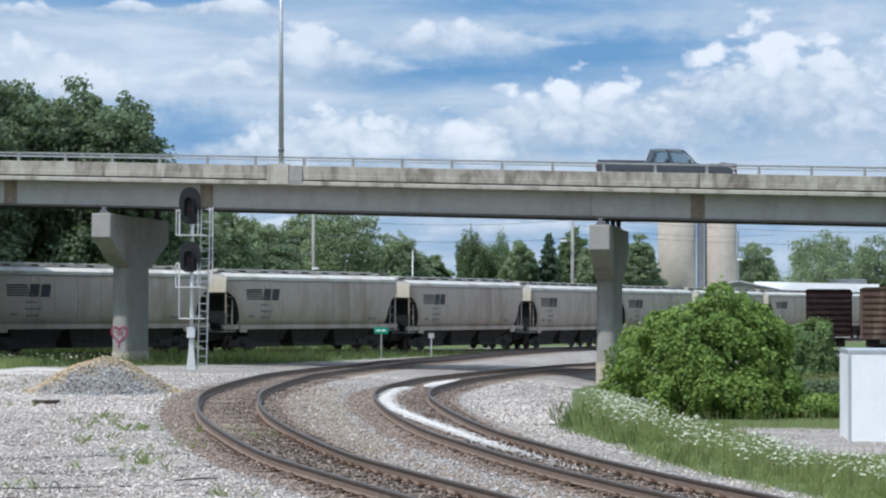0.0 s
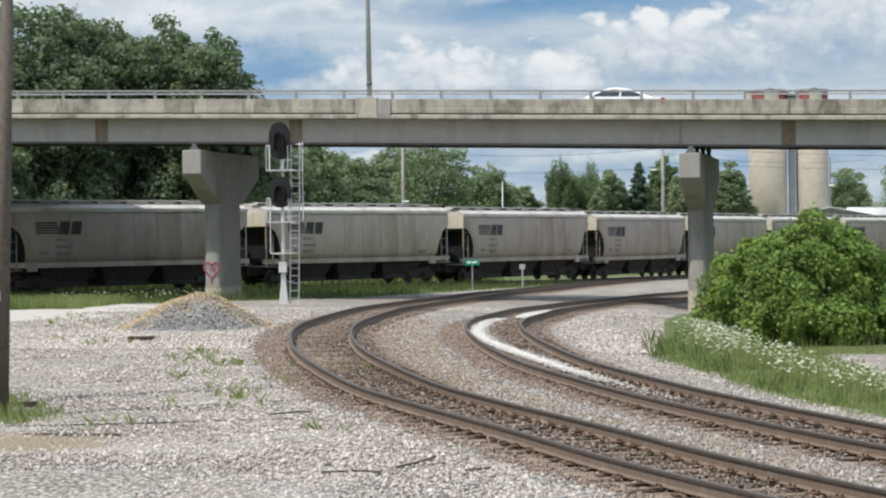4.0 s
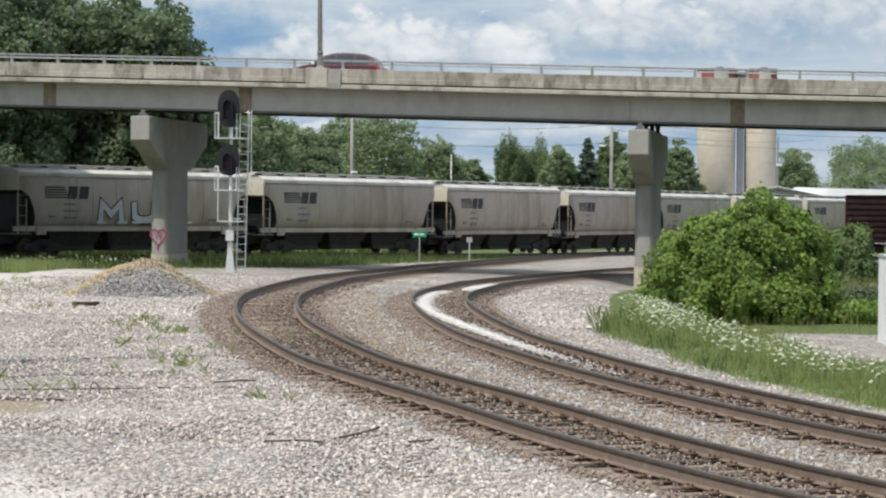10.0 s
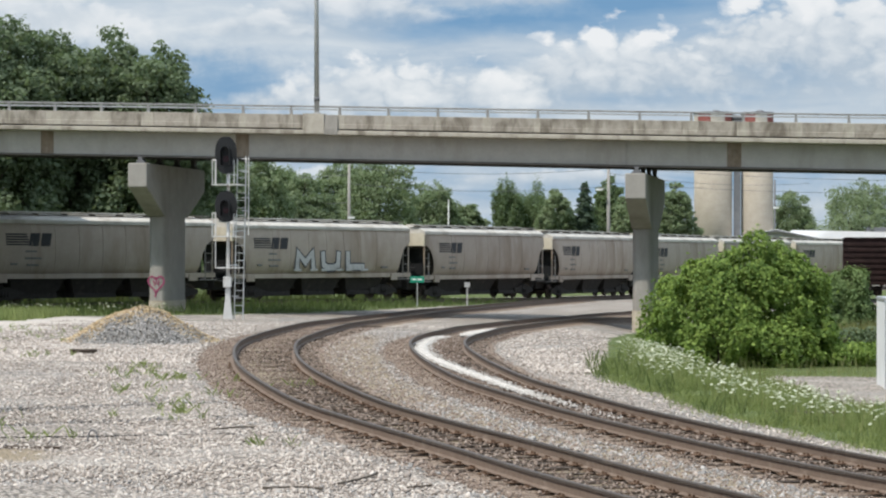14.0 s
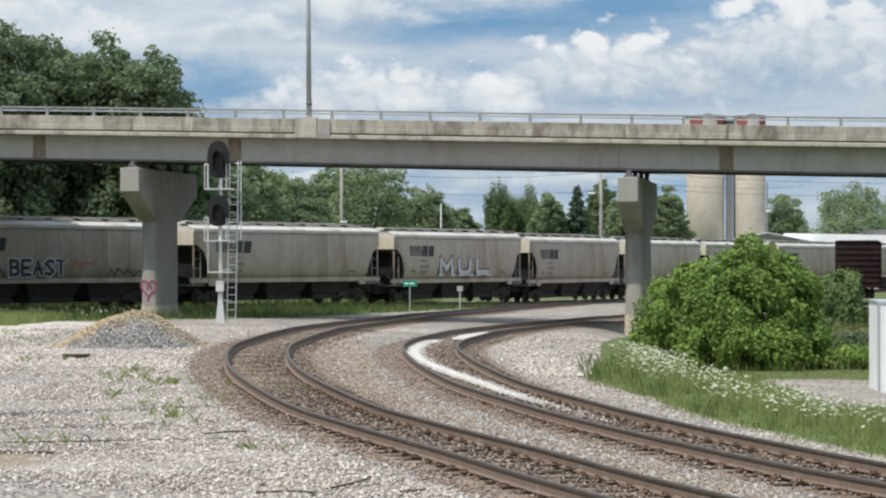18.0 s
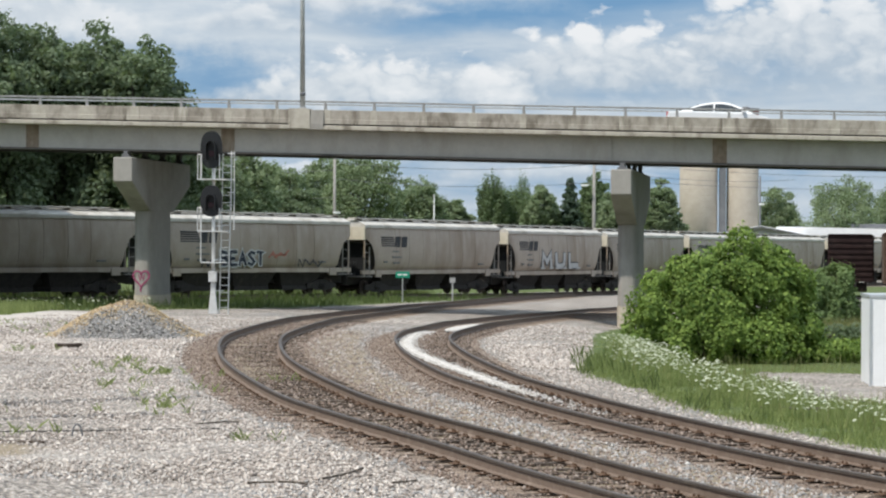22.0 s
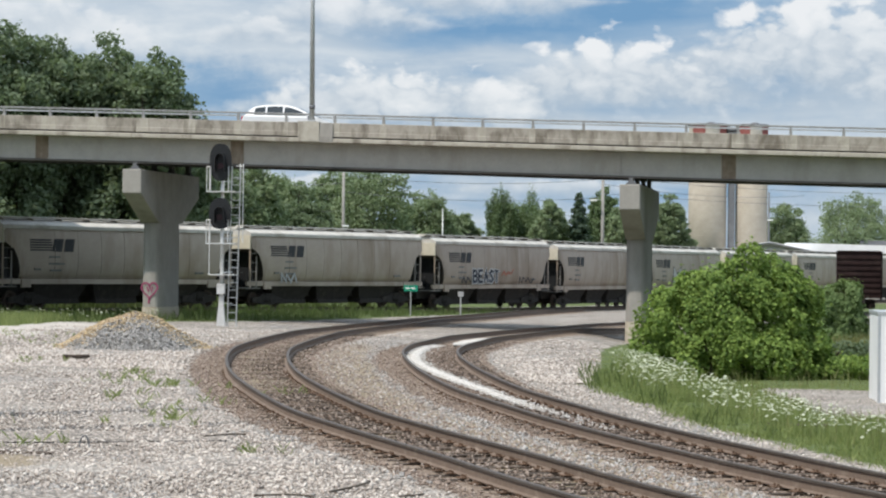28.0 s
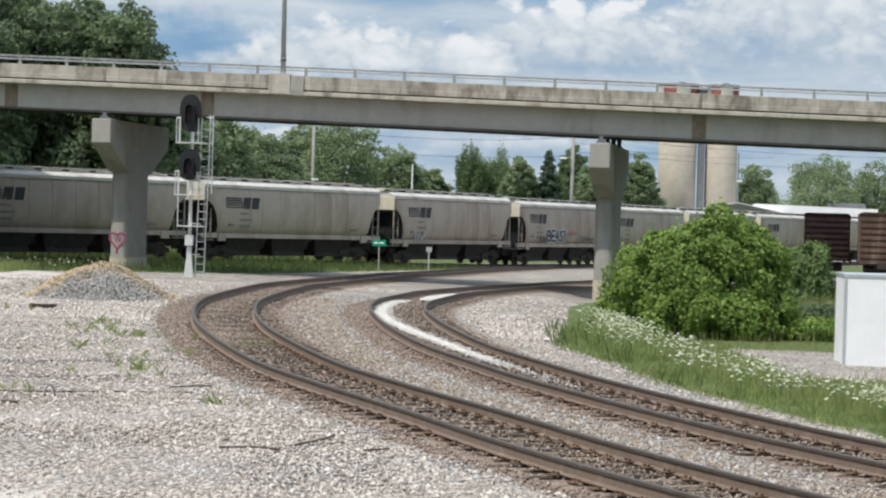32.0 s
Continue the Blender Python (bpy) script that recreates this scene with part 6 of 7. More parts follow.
def build_ballast():
    rng = np.random.default_rng(3)

    def lay(name, n, x0, x1, y0, y1, ok, smin, smax, mat, label):
        # denser near the standpoint
        y = y0 + (y1 - y0) * rng.random(n) ** 1.7
        x = rng.uniform(x0, x1, n)
        k = ok(x, y)
        x, y = x[k], y[k]
        s = rng.uniform(smin, smax, len(x)) * (0.8 + 0.4 * (rng.random(len(x)) < 0.1))
        tagged(new(name, stone_mesh(name, x, y, ground_z(x, y) + s * 0.15, s, rng, mat)), label, "gravel", kind="stuff")

    def clear(a, b, lo=1.5):
        bare = np.exp(-(((a + 6.4) / 1.2) ** 2 + ((b - 29.3) / 1.2) ** 2)) > rng.uniform(0.25, 0.9, len(a))
        return ~bare & (near(TRACK_A, a, b) > lo) & (near(TRACK_B, a, b) > lo) & (a < verge_edge(b) + 0.1)

    def between(a, b):
        return near(TRACK_A, a, b) + near(TRACK_B, a, b) < 5.4

    lay("yard_gravel", 26000, -14, 6, 50, 80, lambda a, b: clear(a, b, 1.7) & ~between(a, b), 0.03, 0.06, "stone", "pale crushed limestone lying loose beyond the curve")
    lay("yard_gravel", 105000, -13, 3, 18.5, 60, lambda a, b: clear(a, b, 1.9) & ~between(a, b) & (np.abs(a) < 0.23 * b + 1.5) & (dusty(a, b) < rng.uniform(0.2, 0.9, len(a))), 0.018, 0.046, "stone", "pale crushed limestone lying loose in the yard")
    lay("coarse_gravel", 26000, -9, 9, 18, 50, lambda a, b: clear(a, b, 1.6) & ~between(a, b) & ((near(TRACK_A, a, b) < 4.2) | (near(TRACK_B, a, b) < 2.8)), 0.025, 0.055, "stone", "coarse pale ballast stones on the track shoulders")
    lay("grey_gravel", 32000, -8, 5, 18, 40, lambda a, b: clear(a, b) & (clumpy(a, b, 0.3, 0.16) | (greyish(a, b) > rng.uniform(0.2, 0.8, len(a))) | ((near(TRACK_A, a, b) < 3) & (near(TRACK_B, a, b) < 3))), 0.02, 0.048, "stone_grey", "grey ballast stones in patches")
    lay("middle_gravel", 60000, -5, 10, 17, 70, lambda a, b: clear(a, b, 1.45) & between(a, b), 0.022, 0.05, "stone_mid", "dusty grey-brown ballast between the two tracks")
    lay("shoulder_gravel", 90000, -7, 9, 18, 66, lambda a, b: (near(TRACK_A, a, b) > 1.25) & (rng.random(len(a)) < np.where(between(a, b), ease(3.2, 1.5, near(TRACK_A, a, b)), ease(1.85, 1.4, near(TRACK_A, a, b)))), 0.02, 0.045, "stone_brown", "brown dusty stones beside the rails of a track")
    lay("track_gravel", 112000, -6, 12, 16, 75, lambda a, b: np.minimum(near(TRACK_A, a, b), near(TRACK_B, a, b)) < np.where(b < 36, np.where(rng.random(len(a)) < 0.7, 0.68, 1.5), 1.55), 0.018, 0.040, "stone_brown", "brown stained ballast between the rails")
    # pale crumbs of the spill along one rail
    path = offset(TRACK_B, SPILL_SIDE)
    pick = rng.choice(np.where((path[:, 1] > 37) & (path[:, 1] < 67))[0], 5000)
    x, y = path[pick, 0] + rng.normal(0, 0.13, 5000), path[pick, 1] + rng.uniform(-0.3, 0.3, 5000)
    k = rng.random(5000) < ease(37, 45, y) * 0.8 + 0.12
    x, y = x[k], y[k]
    s = rng.uniform(0.010, 0.028, len(x))
    tagged(new("grain_crumbs", stone_mesh("grain_crumbs", x, y, ground_z(x, y) + 0.05, s, rng, "stone_white")), "scattered white crumbs of spilled grain", "spilled grain", kind="stuff")


build_ballast()


def build_pile():
    """A heap of crushed stone, tan at the back, grey in front."""
    cx, cy, h = -8.42, 60.3, 1.0
    rng = np.random.default_rng(12)

    def surface(t, a):
        rx = np.where(np.cos(a) < 0, 1.95, 1.8)
        wave = 1 + 0.07 * np.sin(2 * a + 1) + 0.05 * np.sin(5 * a)
        x, y = cx + rx * wave * t * np.cos(a), cy + 2.5 * wave * t * np.sin(a)
        lump = np.array([noise.noise((p * 1.6, q * 1.6, 1.0)) for p, q in zip(x, y)])
        return x, y, ground_z(x, y) + h * (1 - np.clip(t, 0, 1) ** 1.2) * (1 - 0.10 * np.exp(-(t / 0.25) ** 2)) + 0.13 * lump * (1 - 0.6 * t)

    nr, na = 16, 56
    t, a = np.repeat(np.arange(nr + 1) / nr, na), np.tile(2 * math.pi * np.arange(na) / na, nr + 1)
    x, y, z = surface(t, a)
    f = [(i * na + j, i * na + (j + 1) % na, (i + 1) * na + (j + 1) % na, (i + 1) * na + j) for i in range(nr) for j in range(na)]
    pile = thing("gravel_pile", Matrix(), "heap of tan and grey crushed stone beside the pier", "gravel pile")
    part("core", raw("core", np.c_[x, y, z - 0.05].tolist(), f, "stone_pile"), None, pile)
    n = 17000
    t, a = np.sqrt(rng.random(n)) * (1 + np.abs(rng.normal(0, 0.06, n))), rng.uniform(0, 2 * math.pi, n)
    x, y, z = surface(t, a)
    z += rng.normal(0, 0.015, n)
    patch = np.array([noise.noise((p * 1.3, q * 1.3, 8.0)) for p, q in zip(x, y)])
    tan = (y - cy) * 0.5 - (x - cx) * 0.5 + (z - 1.25) * 0.9 + 0.9 * np.maximum(0, x - cx - 0.4) + 0.6 * patch + rng.normal(0, 0.34, n) > -0.16
    for name, k, mat, lab in (("tan_rubble", tan, "stone_tan", "tan crushed stone"), ("grey_rubble", ~tan, "stone_grey", "blue-grey crushed stone")):
        tagged(part(name, stone_mesh(name, x[k], y[k], z[k], rng.uniform(0.018, 0.046, k.sum()), rng, mat), None, pile, lab), kind="stuff")


M["stone_pile"] = surf("pile_fines", (0.14, 0.125, 0.10), (0.22, 0.20, 0.17), 8.0, 0.95, 0.5)
build_pile()


# ---------------------------------------------------------------- signs, poles, wires
def sign_post(x, y, h, green):
    z = gz(x, y)
    if green:
        ob = thing("street_sign", pose(x, y, z), "small green street sign on a grey metal post", "street sign")
        part("post", box(B(), -0.03, 0.03, -0.02, 0.02, -0.2, h), "galv", ob)
        part("panel", box(B(), -0.38, 0.38, -0.035, -0.015, h - 0.16, h + 0.18, 0.008), "sign_green", ob, "green sign panel")
        for k, (a, b) in enumerate(((-0.28, -0.06), (0.0, 0.25))):
            part("lettering_bar", box(B(), a, b, -0.039, -0.036, h - 0.03, h + 0.06), "sign_white", ob)
    else:
        ob = thing("track_marker", pose(x, y, z), "grey metal post with a small square marker plate", "marker post")
        part("post", box(B(), -0.04, 0.04, -0.02, 0.02, -0.2, h), "galv", ob)
        part("plate", box(B(), -0.16, 0.16, -0.035, -0.02, h - 0.12, h + 0.16, 0.006), "galv", ob, "square grey plate")


sign_post(-1.78, 121.0, 1.5, True)
sign_post(0.98, 123.0, 1.25, False)


def utility_pole(x, y, h, r, label, lean=(0, 0), arms=0, lamp=None, mat="wood", metal_cap=False):
    z = gz(x, y) - 0.3
    ob = thing("utility_pole", pose(x, y, z), label, "utility pole")
    bm = B()
    tube(bm, (0, 0, 0), (lean[0], lean[1], h), r, r * 0.7, 14)
    part("pole", bm, mat, ob)
    for i in range(arms):
        zz = h - 0.5 - i * 0.9
        part("crossarm", box(B(), -1.1, 1.1, -0.06, 0.06, zz, zz + 0.12), mat, ob)
        for xx in (-0.95, -0.4, 0.4, 0.95):
            part("insulator", tube(B(), (xx, 0, zz + 0.12), (xx, 0, zz + 0.32), 0.05, 0.03, 8), "galv", ob)
    if lamp:
        side, zz = lamp
        part("lamp_arm", cord(B(), [(0, 0, zz), (side * 0.5, -0.3, zz + 0.15), (side, -0.4, zz + 0.12)], 0.03), "galv", ob)
        part("lamp_head", box(B(), side - 0.28, side + 0.28, -0.55, -0.25, zz, zz + 0.16, 0.04), "sign_white", ob, "pale lamp head")
    return ob


near_pole = utility_pole(-7.62, 33.0, 9.5, 0.115, "weathered brown timber utility pole beside the yard", lean=(0.26, 0.0))
part("conduit", tube(B(), (-0.105, -0.05, 0.3), (-0.04, -0.05, 3.2), 0.02, 0.02, 6), "galv", near_pole)
part("tag", box(B(), -0.05, 0.05, -0.13, -0.112, 2.05, 2.2), "galv", near_pole)
for zz in (3.6, 4.4, 5.2):
    part("pole_step", tube(B(), (0.0, 0, zz), (-0.3, -0.05, zz), 0.012, 0.012, 5), "galv", near_pole)
second = utility_pole(-8.78, 35.4, 9.8, 0.15, "pale tan timber utility pole beside a darker one", lean=(0.12, 0.0), mat="wood_tan")
part("ground_wire", tube(B(), (0.145, -0.05, 0.3), (0.2, -0.05, 6.5), 0.01, 0.01, 5), "galv", second)
cab = thing("relay_cabinet", pose(-19.0, 78, gz(-19.0, 78)), "grey metal railway relay cabinet beside the road", "relay cabinet")
part("base", box(B(), -0.6, 0.6, -0.45, 0.45, -0.2, 0.12), "concrete_pier", cab)
part("body", box(B(), -0.55, 0.53, -0.4, 0.4, 0.12, 2.2, 0.02), "galv", cab, "grey sheet-metal body")
part("lid", box(B(), -0.6, 0.58, -0.46, 0.46, 2.2, 2.28, 0.02), "galv", cab)
for dx in (-0.5, 0.02):
    part("door", box(B(), dx, dx + 0.47, -0.425, -0.4, 0.25, 2.1, 0.008), "galv", cab)
utility_pole(-8.05, 176, 10.8, 0.15, "grey timber utility pole before the trees", lamp=(0.2, 6.0), mat="wood_grey")
utility_pole(13.1, 182, 11.0, 0.17, "grey timber utility pole with lamp arm", lamp=(-0.8, 8.8), arms=0, mat="wood_grey")
utility_pole(33.6, 228, 11.4, 0.13, "slim dark pole with white lamp beside the silos", lamp=(0.1, 8.4), mat="pipe_dark")
utility_pole(-0.1, 172, 7.6, 0.06, "short thin metal pole", mat="galv")
utility_pole(-13.0, 170, 7.2, 0.07, "short thin metal pole", mat="galv")
utility_pole(48.8, 262, 9.2, 0.10, "thin grey distant pole", mat="galv")


def wire(a, b, sag, r=0.018):
    pts = []
    for i in range(17):
        t = i / 16
        p = Vector(a).lerp(Vector(b), t)
        pts.append((p.x, p.y, p.z - sag * 4 * t * (1 - t)))
    solo("power_line", cord(B(), pts, r, 4), "pipe_dark", "thin dark sagging overhead power line", "power line", "overhead wires")


wire((-8.0, 176, 10.2), (13.1, 182, 10.4), 0.5)
wire((-40.0, 176, 10.0), (-8.0, 176, 9.6), 0.7)
wire((-8.0, 176, 8.9), (13.1, 182, 8.9), 0.5)
wire((13.1, 182, 10.0), (33.6, 206, 10.0), 0.5)
wire((13.1, 182, 9.2), (62.0, 215, 9.9), 0.7)
wire((13.1, 182, 10.6), (62.0, 215, 11.3), 0.9)
wire((-8.0, 176, 7.4), (-40.0, 172, 7.0), 0.4)


# ---------------------------------------------------------------- silos and buildings
def build_silo(x, y, r, top, label):
    z = gz(x, y)
    ob = thing("silo", pose(x, y, z), label, "silo", "grain silos")
    seg = 40
    bm = tube(B(), (0, 0, -0.2), (0, 0, top - 2.0), r, r, seg)
    part("wall", bm, "silo", ob, "tan concrete silo wall")
    hoop = mesh_of("hoop", tube(B(), (0, 0, -0.015), (0, 0, 0.015), r + 0.008, r + 0.008, seg), "silo")
    for k in range(24):
        part("hoop", hoop, None, ob, at=pose(0, 0, 0.6 + k * (top - 2.8) / 24))
    # chequered band at the top
    pan = B()
    a = 2 * math.pi / 8
    o = [(r * 1.012 * math.cos(t), r * 1.012 * math.sin(t)) for t in np.linspace(-a / 2, a / 2, 6)] + [(r * 0.97 * math.cos(t), r * 0.97 * math.sin(t)) for t in np.linspace(a / 2, -a / 2, 6)]
    prism(pan, o, 0, 1.9, "z")
    me = {m: mesh_of("band_panel", p, m) for m, p in (("silo_red", pan.copy()), ("silo_white", pan))}
    for k in range(8):
        part("band_panel", me["silo_red" if k % 2 else "silo_white"], None, ob, at=pose(0, 0, top - 2.0, 0, 0, k * 45 + 8))
    part("rim", tube(B(), (0, 0, top - 0.12), (0, 0, top + 0.1), r + 0.1, r + 0.1, seg), "pipe_dark", ob, "dark roof rim")
    part("roof_cap", tube(B(), (0.3, 0, top + 0.1), (0.3, 0, top + 0.35), 0.7, 0.3, 12), "pipe_dark", ob)
    return ob


build_silo(29.85, 250, 2.14, 19.4, "tan concrete grain silo with red chequered top")
build_silo(34.85, 250, 1.80, 19.4, "narrower tan concrete grain silo with red chequered top")
leg = thing("elevator_leg", pose(32.5, 249.4, gz(32.5, 249.4)), "dark steel elevator leg between the silos", "grain elevator")
part("casing", box(B(), -0.36, 0.36, -0.3, 0.3, -0.1, 18.2), "pipe_dark", leg)
part("spout", cord(B(), [(0, 0, 19.0), (-1.2, 0, 19.3)], 0.15, 8), "pipe_dark", leg)
part("catwalk", box(B(), -1.2, 1.2, -0.4, 0.4, 18.6, 18.75), "boxcar_rust", leg)
part("head", box(B(), -0.5, 0.5, -0.4, 0.4, 18.2, 19.0, 0.05), "pipe_dark", leg)


def build_shed():
    """Low wide metal shed with a white roof, gable towards the railway."""
    ob = thing("metal_shed", pose(33.4, 226, gz(33.4, 226), 0, 0, -8), "low grey metal shed with a white gable roof", "shed")
    part("wall", prism(B(), [(-4.4, 0), (4.4, 0), (4.4, 4.95), (0, 5.8), (-4.4, 4.95)], 0, 0.2, "y"), "siding", ob, "grey sheet-metal gable wall")
    part("side_wall", box(B(), 4.2, 4.4, 0.2, 26, 0, 4.95), "siding", ob)
    part("side_wall", box(B(), -4.4, -4.2, 0.2, 26, 0, 4.95), "siding", ob)
    for sg in (-1, 1):
        part("roof", prism(B(), [(0, 5.82), (sg * 4.7, 4.90), (sg * 4.7, 5.02), (0, 5.96)], -0.4, 26, "y"), "roof_white", ob, "white metal roof slope")
        part("fascia", prism(B(), [(0, 5.72), (sg * 4.75, 4.80), (sg * 4.75, 4.96), (0, 5.90)], -0.46, -0.41, "y"), "pipe_dark", ob, "dark gable trim")
    annex = thing("metal_annex", pose(43.5, 236, gz(43.5, 236), 0, 0, -8), "long white-roofed metal warehouse beyond the boxcars", "warehouse")
    part("wall", box(B(), -6.5, 6.0, 0, 12, 0, 4.9), "siding", annex)
    part("roof", prism(B(), [(-6.8, 4.9), (6.3, 4.9), (6.3, 5.75), (-6.8, 6.0)], -0.4, 12.3, "y"), "roof_white", annex, "white metal roof edge")
    part("vent_ridge", box(B(), 1.2, 5.2, 3, 4, 5.8, 6.35, 0.1), "pipe_dark", annex)


build_shed()


def build_boxcar(x, y, turn, mat, label, ribs):
    """Old boxcar with ribbed sides, door and end."""
    ob = thing("boxcar", pose(x, y, gz(x, y) + 0.15, 0, 0, turn), label, "boxcar", "parked boxcars")
    L, W = 7.6, 1.5
    part("body", box(B(), -L, L, -W, W, 1.05, 4.15, 0.03), mat, ob)
    part("roof", prism(B(), [(-W - 0.05, 4.15), (W + 0.05, 4.15), (W * 0.9, 4.24), (-W * 0.9, 4.24)], -L - 0.1, L + 0.1, "x"), mat, ob)
    for k in range(ribs):
        xx = -L + 0.3 + k * (2 * L - 0.6) / (ribs - 1)
        if abs(xx) > 1.6:
            part("side_rib", box(B(), xx - 0.05, xx + 0.05, -W - 0.06, -W + 0.01, 1.1, 4.1), mat, ob)
    part("door", box(B(), -1.5, 1.5, -W - 0.09, -W, 1.12, 4.0, 0.01), mat, ob, "sliding side door")
    for zz in (1.2, 3.95):
        part("door_track", box(B(), -1.6, 4.6, -W - 0.12, -W - 0.05, zz - 0.04, zz + 0.04), "under", ob)
    for sx in (-1, 1):
        for k in range(7):
            zz = 1.4 + k * 0.38
            part("end_corrugation", box(B(), sx * L - 0.07, sx * L + 0.07, -W + 0.08, W - 0.08, zz, zz + 0.2, 0.03), mat, ob)
        for k in range(5):
            part("ladder_rung", tube(B(), (sx * L - 0.5, -W - 0.08, 1.3 + k * 0.55), (sx * L, -W - 0.08, 1.3 + k * 0.55), 0.025, 0.025, 5), "under", ob)
        truck = part("truck", box(B(), -1.2, 1.2, -1.1, 1.1, 0.35, 0.8, 0.05), "under", ob, "dark truck frame", at=pose(sx * 5.6, 0, 0))
        for ax in (-0.85, 0.85):
            bm = B()
            for sg in (-1, 1):
                tube(bm, (0, sg * 0.7, 0), (0, sg * 0.82, 0), 0.42, 0.42, 18)
            tube(bm, (0, -0.9, 0), (0, 0.9, 0), 0.08, 0.08, 8)
            part("wheelset", bm, "wheel", truck, at=pose(ax, 0, 0.42))
    part("sill", box(B(), -L - 0.4, L + 0.4, -0.4, 0.4, 0.75, 1.05), "under", ob)
    return ob


build_boxcar(29.3, 155.2, 79, "boxcar", "dark maroon louvred boxcar parked behind the bushes", 26)
build_boxcar(30.5, 142.6, 79, "boxcar_rust", "rust-streaked brown boxcar parked behind the bushes", 12)


# ---------------------------------------------------------------- white trailer
def build_trailer():
    ob = thing("box_trailer", pose(10.28, 52.0, gz(10.5, 52.5) + 0.0, 0, 0, -6), "plain white box trailer parked on the driveway", "trailer")
    z0 = -0.21 - gz(10.5, 52.5)
    part("body", box(B(), 0, 7.2, 0, 2.4, z0 + 0.02, z0 + 2.30, 0.015), "trailer", ob, "white smooth trailer wall")
    part("top_rail", box(B(), -0.02, 7.22, -0.02, 2.42, z0 + 2.27, z0 + 2.35, 0.01), "trailer_rail", ob, "bluish metal top rail")
    part("bottom_rail", box(B(), -0.02, 7.22, -0.025, 2.42, z0 - 0.05, z0 + 0.06, 0.01), "trailer_rail", ob, "metal bottom rail")
    for x in (0.0, 7.16):
        part("corner_post", box(B(), x - 0.01, x + 0.05, -0.015, 0.04, z0, z0 + 2.3), "trailer_rail", ob)
    for k in range(1, 12):
        part("panel_seam", box(B(), k * 0.61 - 0.012, k * 0.61 + 0.012, -0.004, 0.01, z0 + 0.06, z0 + 2.27), "trailer", ob)
    part("marker_lamp", box(B(), 0.95, 1.05, -0.03, 0.0, z0 + 2.0, z0 + 2.06), "trailer_rail", ob)
    part("chassis", box(B(), 0.1, 7.0, 0.5, 1.9, z0 - 0.28, z0 - 0.05), "under", ob)
    for x in (3.4, 4.3):
        wh = part("wheel", tube(B(), (x, 0.05, 0.0), (x, 0.3, 0.0), 0.36, 0.36, 22), "tyre", ob, at=pose(0, 0, 0.36))
        part("rim", tube(B(), (x, 0.035, 0.0), (x, 0.05, 0.0), 0.2, 0.2, 16), "rim", wh)
    part("step_bumper", box(B(), -0.05, 0.12, 0.2, 2.2, z0 - 0.33, z0 - 0.2), "under", ob)


build_trailer()


# ---------------------------------------------------------------- litter of the yard
def old_tie(x, y, turn, length, label, lift=0.0):
    bm = box(B(), -length / 2, length / 2, -0.09, 0.09, -0.02, 0.10, 0.015)
    rng = random.Random(int(x * 10))
    for v in bm.verts:
        v.co += Vector((rng.uniform(-0.03, 0.03), rng.uniform(-0.015, 0.015), rng.uniform(-0.01, 0.01)))
    solo("old_tie", bm, "tie", label, "timber", at=pose(x, y, gz(x, y) + lift, 0, 0, turn))


old_tie(-8.85, 53.3, 8, 0.62, "short dark broken tie piece lying on gravel")
old_tie(-6.3, 30.4, -4, 1.9, "half-buried dark timber in a dirt patch", -0.085)
old_tie(-7.6, 34.6, 30, 0.4, "dark lump of broken timber on gravel")


def stick(pts, r, label="dry brown stick lying on the gravel"):
    solo("stick", cord(B(), [(x, y, gz(x, y) + 0.03) for x, y in pts], r, 5), "bark", label, "stick", "sticks on the gravel")


stick([(-1.35, 26.6), (-1.05, 27.3), (-0.9, 27.9)], 0.016)
stick([(-2.2, 26.0), (-1.8, 26.2), (-1.5, 26.1)], 0.013)
stick([(-0.5, 26.4), (-0.2, 26.7)], 0.013)
stick([(-3.6, 33.4), (-3.2, 33.9), (-3.0, 33.9)], 0.012)
pts = [(-7.9, 31.3), (-6.5, 31.6), (-5.2, 32.0), (-4.0, 32.6), (-3.2, 32.9)]
solo("cable", cord(B(), [(x, y, gz(x, y) + 0.015) for x, y in pts], 0.009, 6), "trim", "thin dark cable lying across the gravel", "cable")
solo("wire_hoop", cord(B(), [(-5.05 + 0.07 * math.cos(a), 31.2, gz(-5, 31.2) + 0.02 + 0.17 * max(0, math.sin(a))) for a in np.linspace(0, math.pi, 9)], 0.012, 5), "pipe_dark", "bent dark wire loop standing in gravel", "wire")
bm = B()
for k, (x, y) in enumerate(((7.7, 36.0), (6.4, 39.2))):
    cord(bm, [(x - 0.6, y, gz(x, y) + 0.05), (x + 0.5, y - 0.2, gz(x, y) + 0.05)], 0.03, 6)
    solo("board", bm, "wood", "weathered board lying at the edge of the grass", "board")
    bm = B()
bm.free()


# ---------------------------------------------------------------- road vehicles
def loft_cabin(bm, low, high, wl, wh):
    """Glasshouse: lower outline and roof outline (x0, x1 with heights) of different widths."""
    (a0, a1, za), (b0, b1, zb) = low, high
    q = [(a0, -wl, za), (a1, -wl, za), (a1, wl, za), (a0, wl, za), (b0, -wh, zb), (b1, -wh, zb), (b1, wh, zb), (b0, wh, zb)]
    vs = [bm.verts.new(p) for p in q]
    for f in ((3, 2, 1, 0), (4, 5, 6, 7), (0, 1, 5, 4), (1, 2, 6, 5), (2, 3, 7, 6), (3, 0, 4, 7)):
        bm.faces.new([vs[i] for i in f])
    return bm


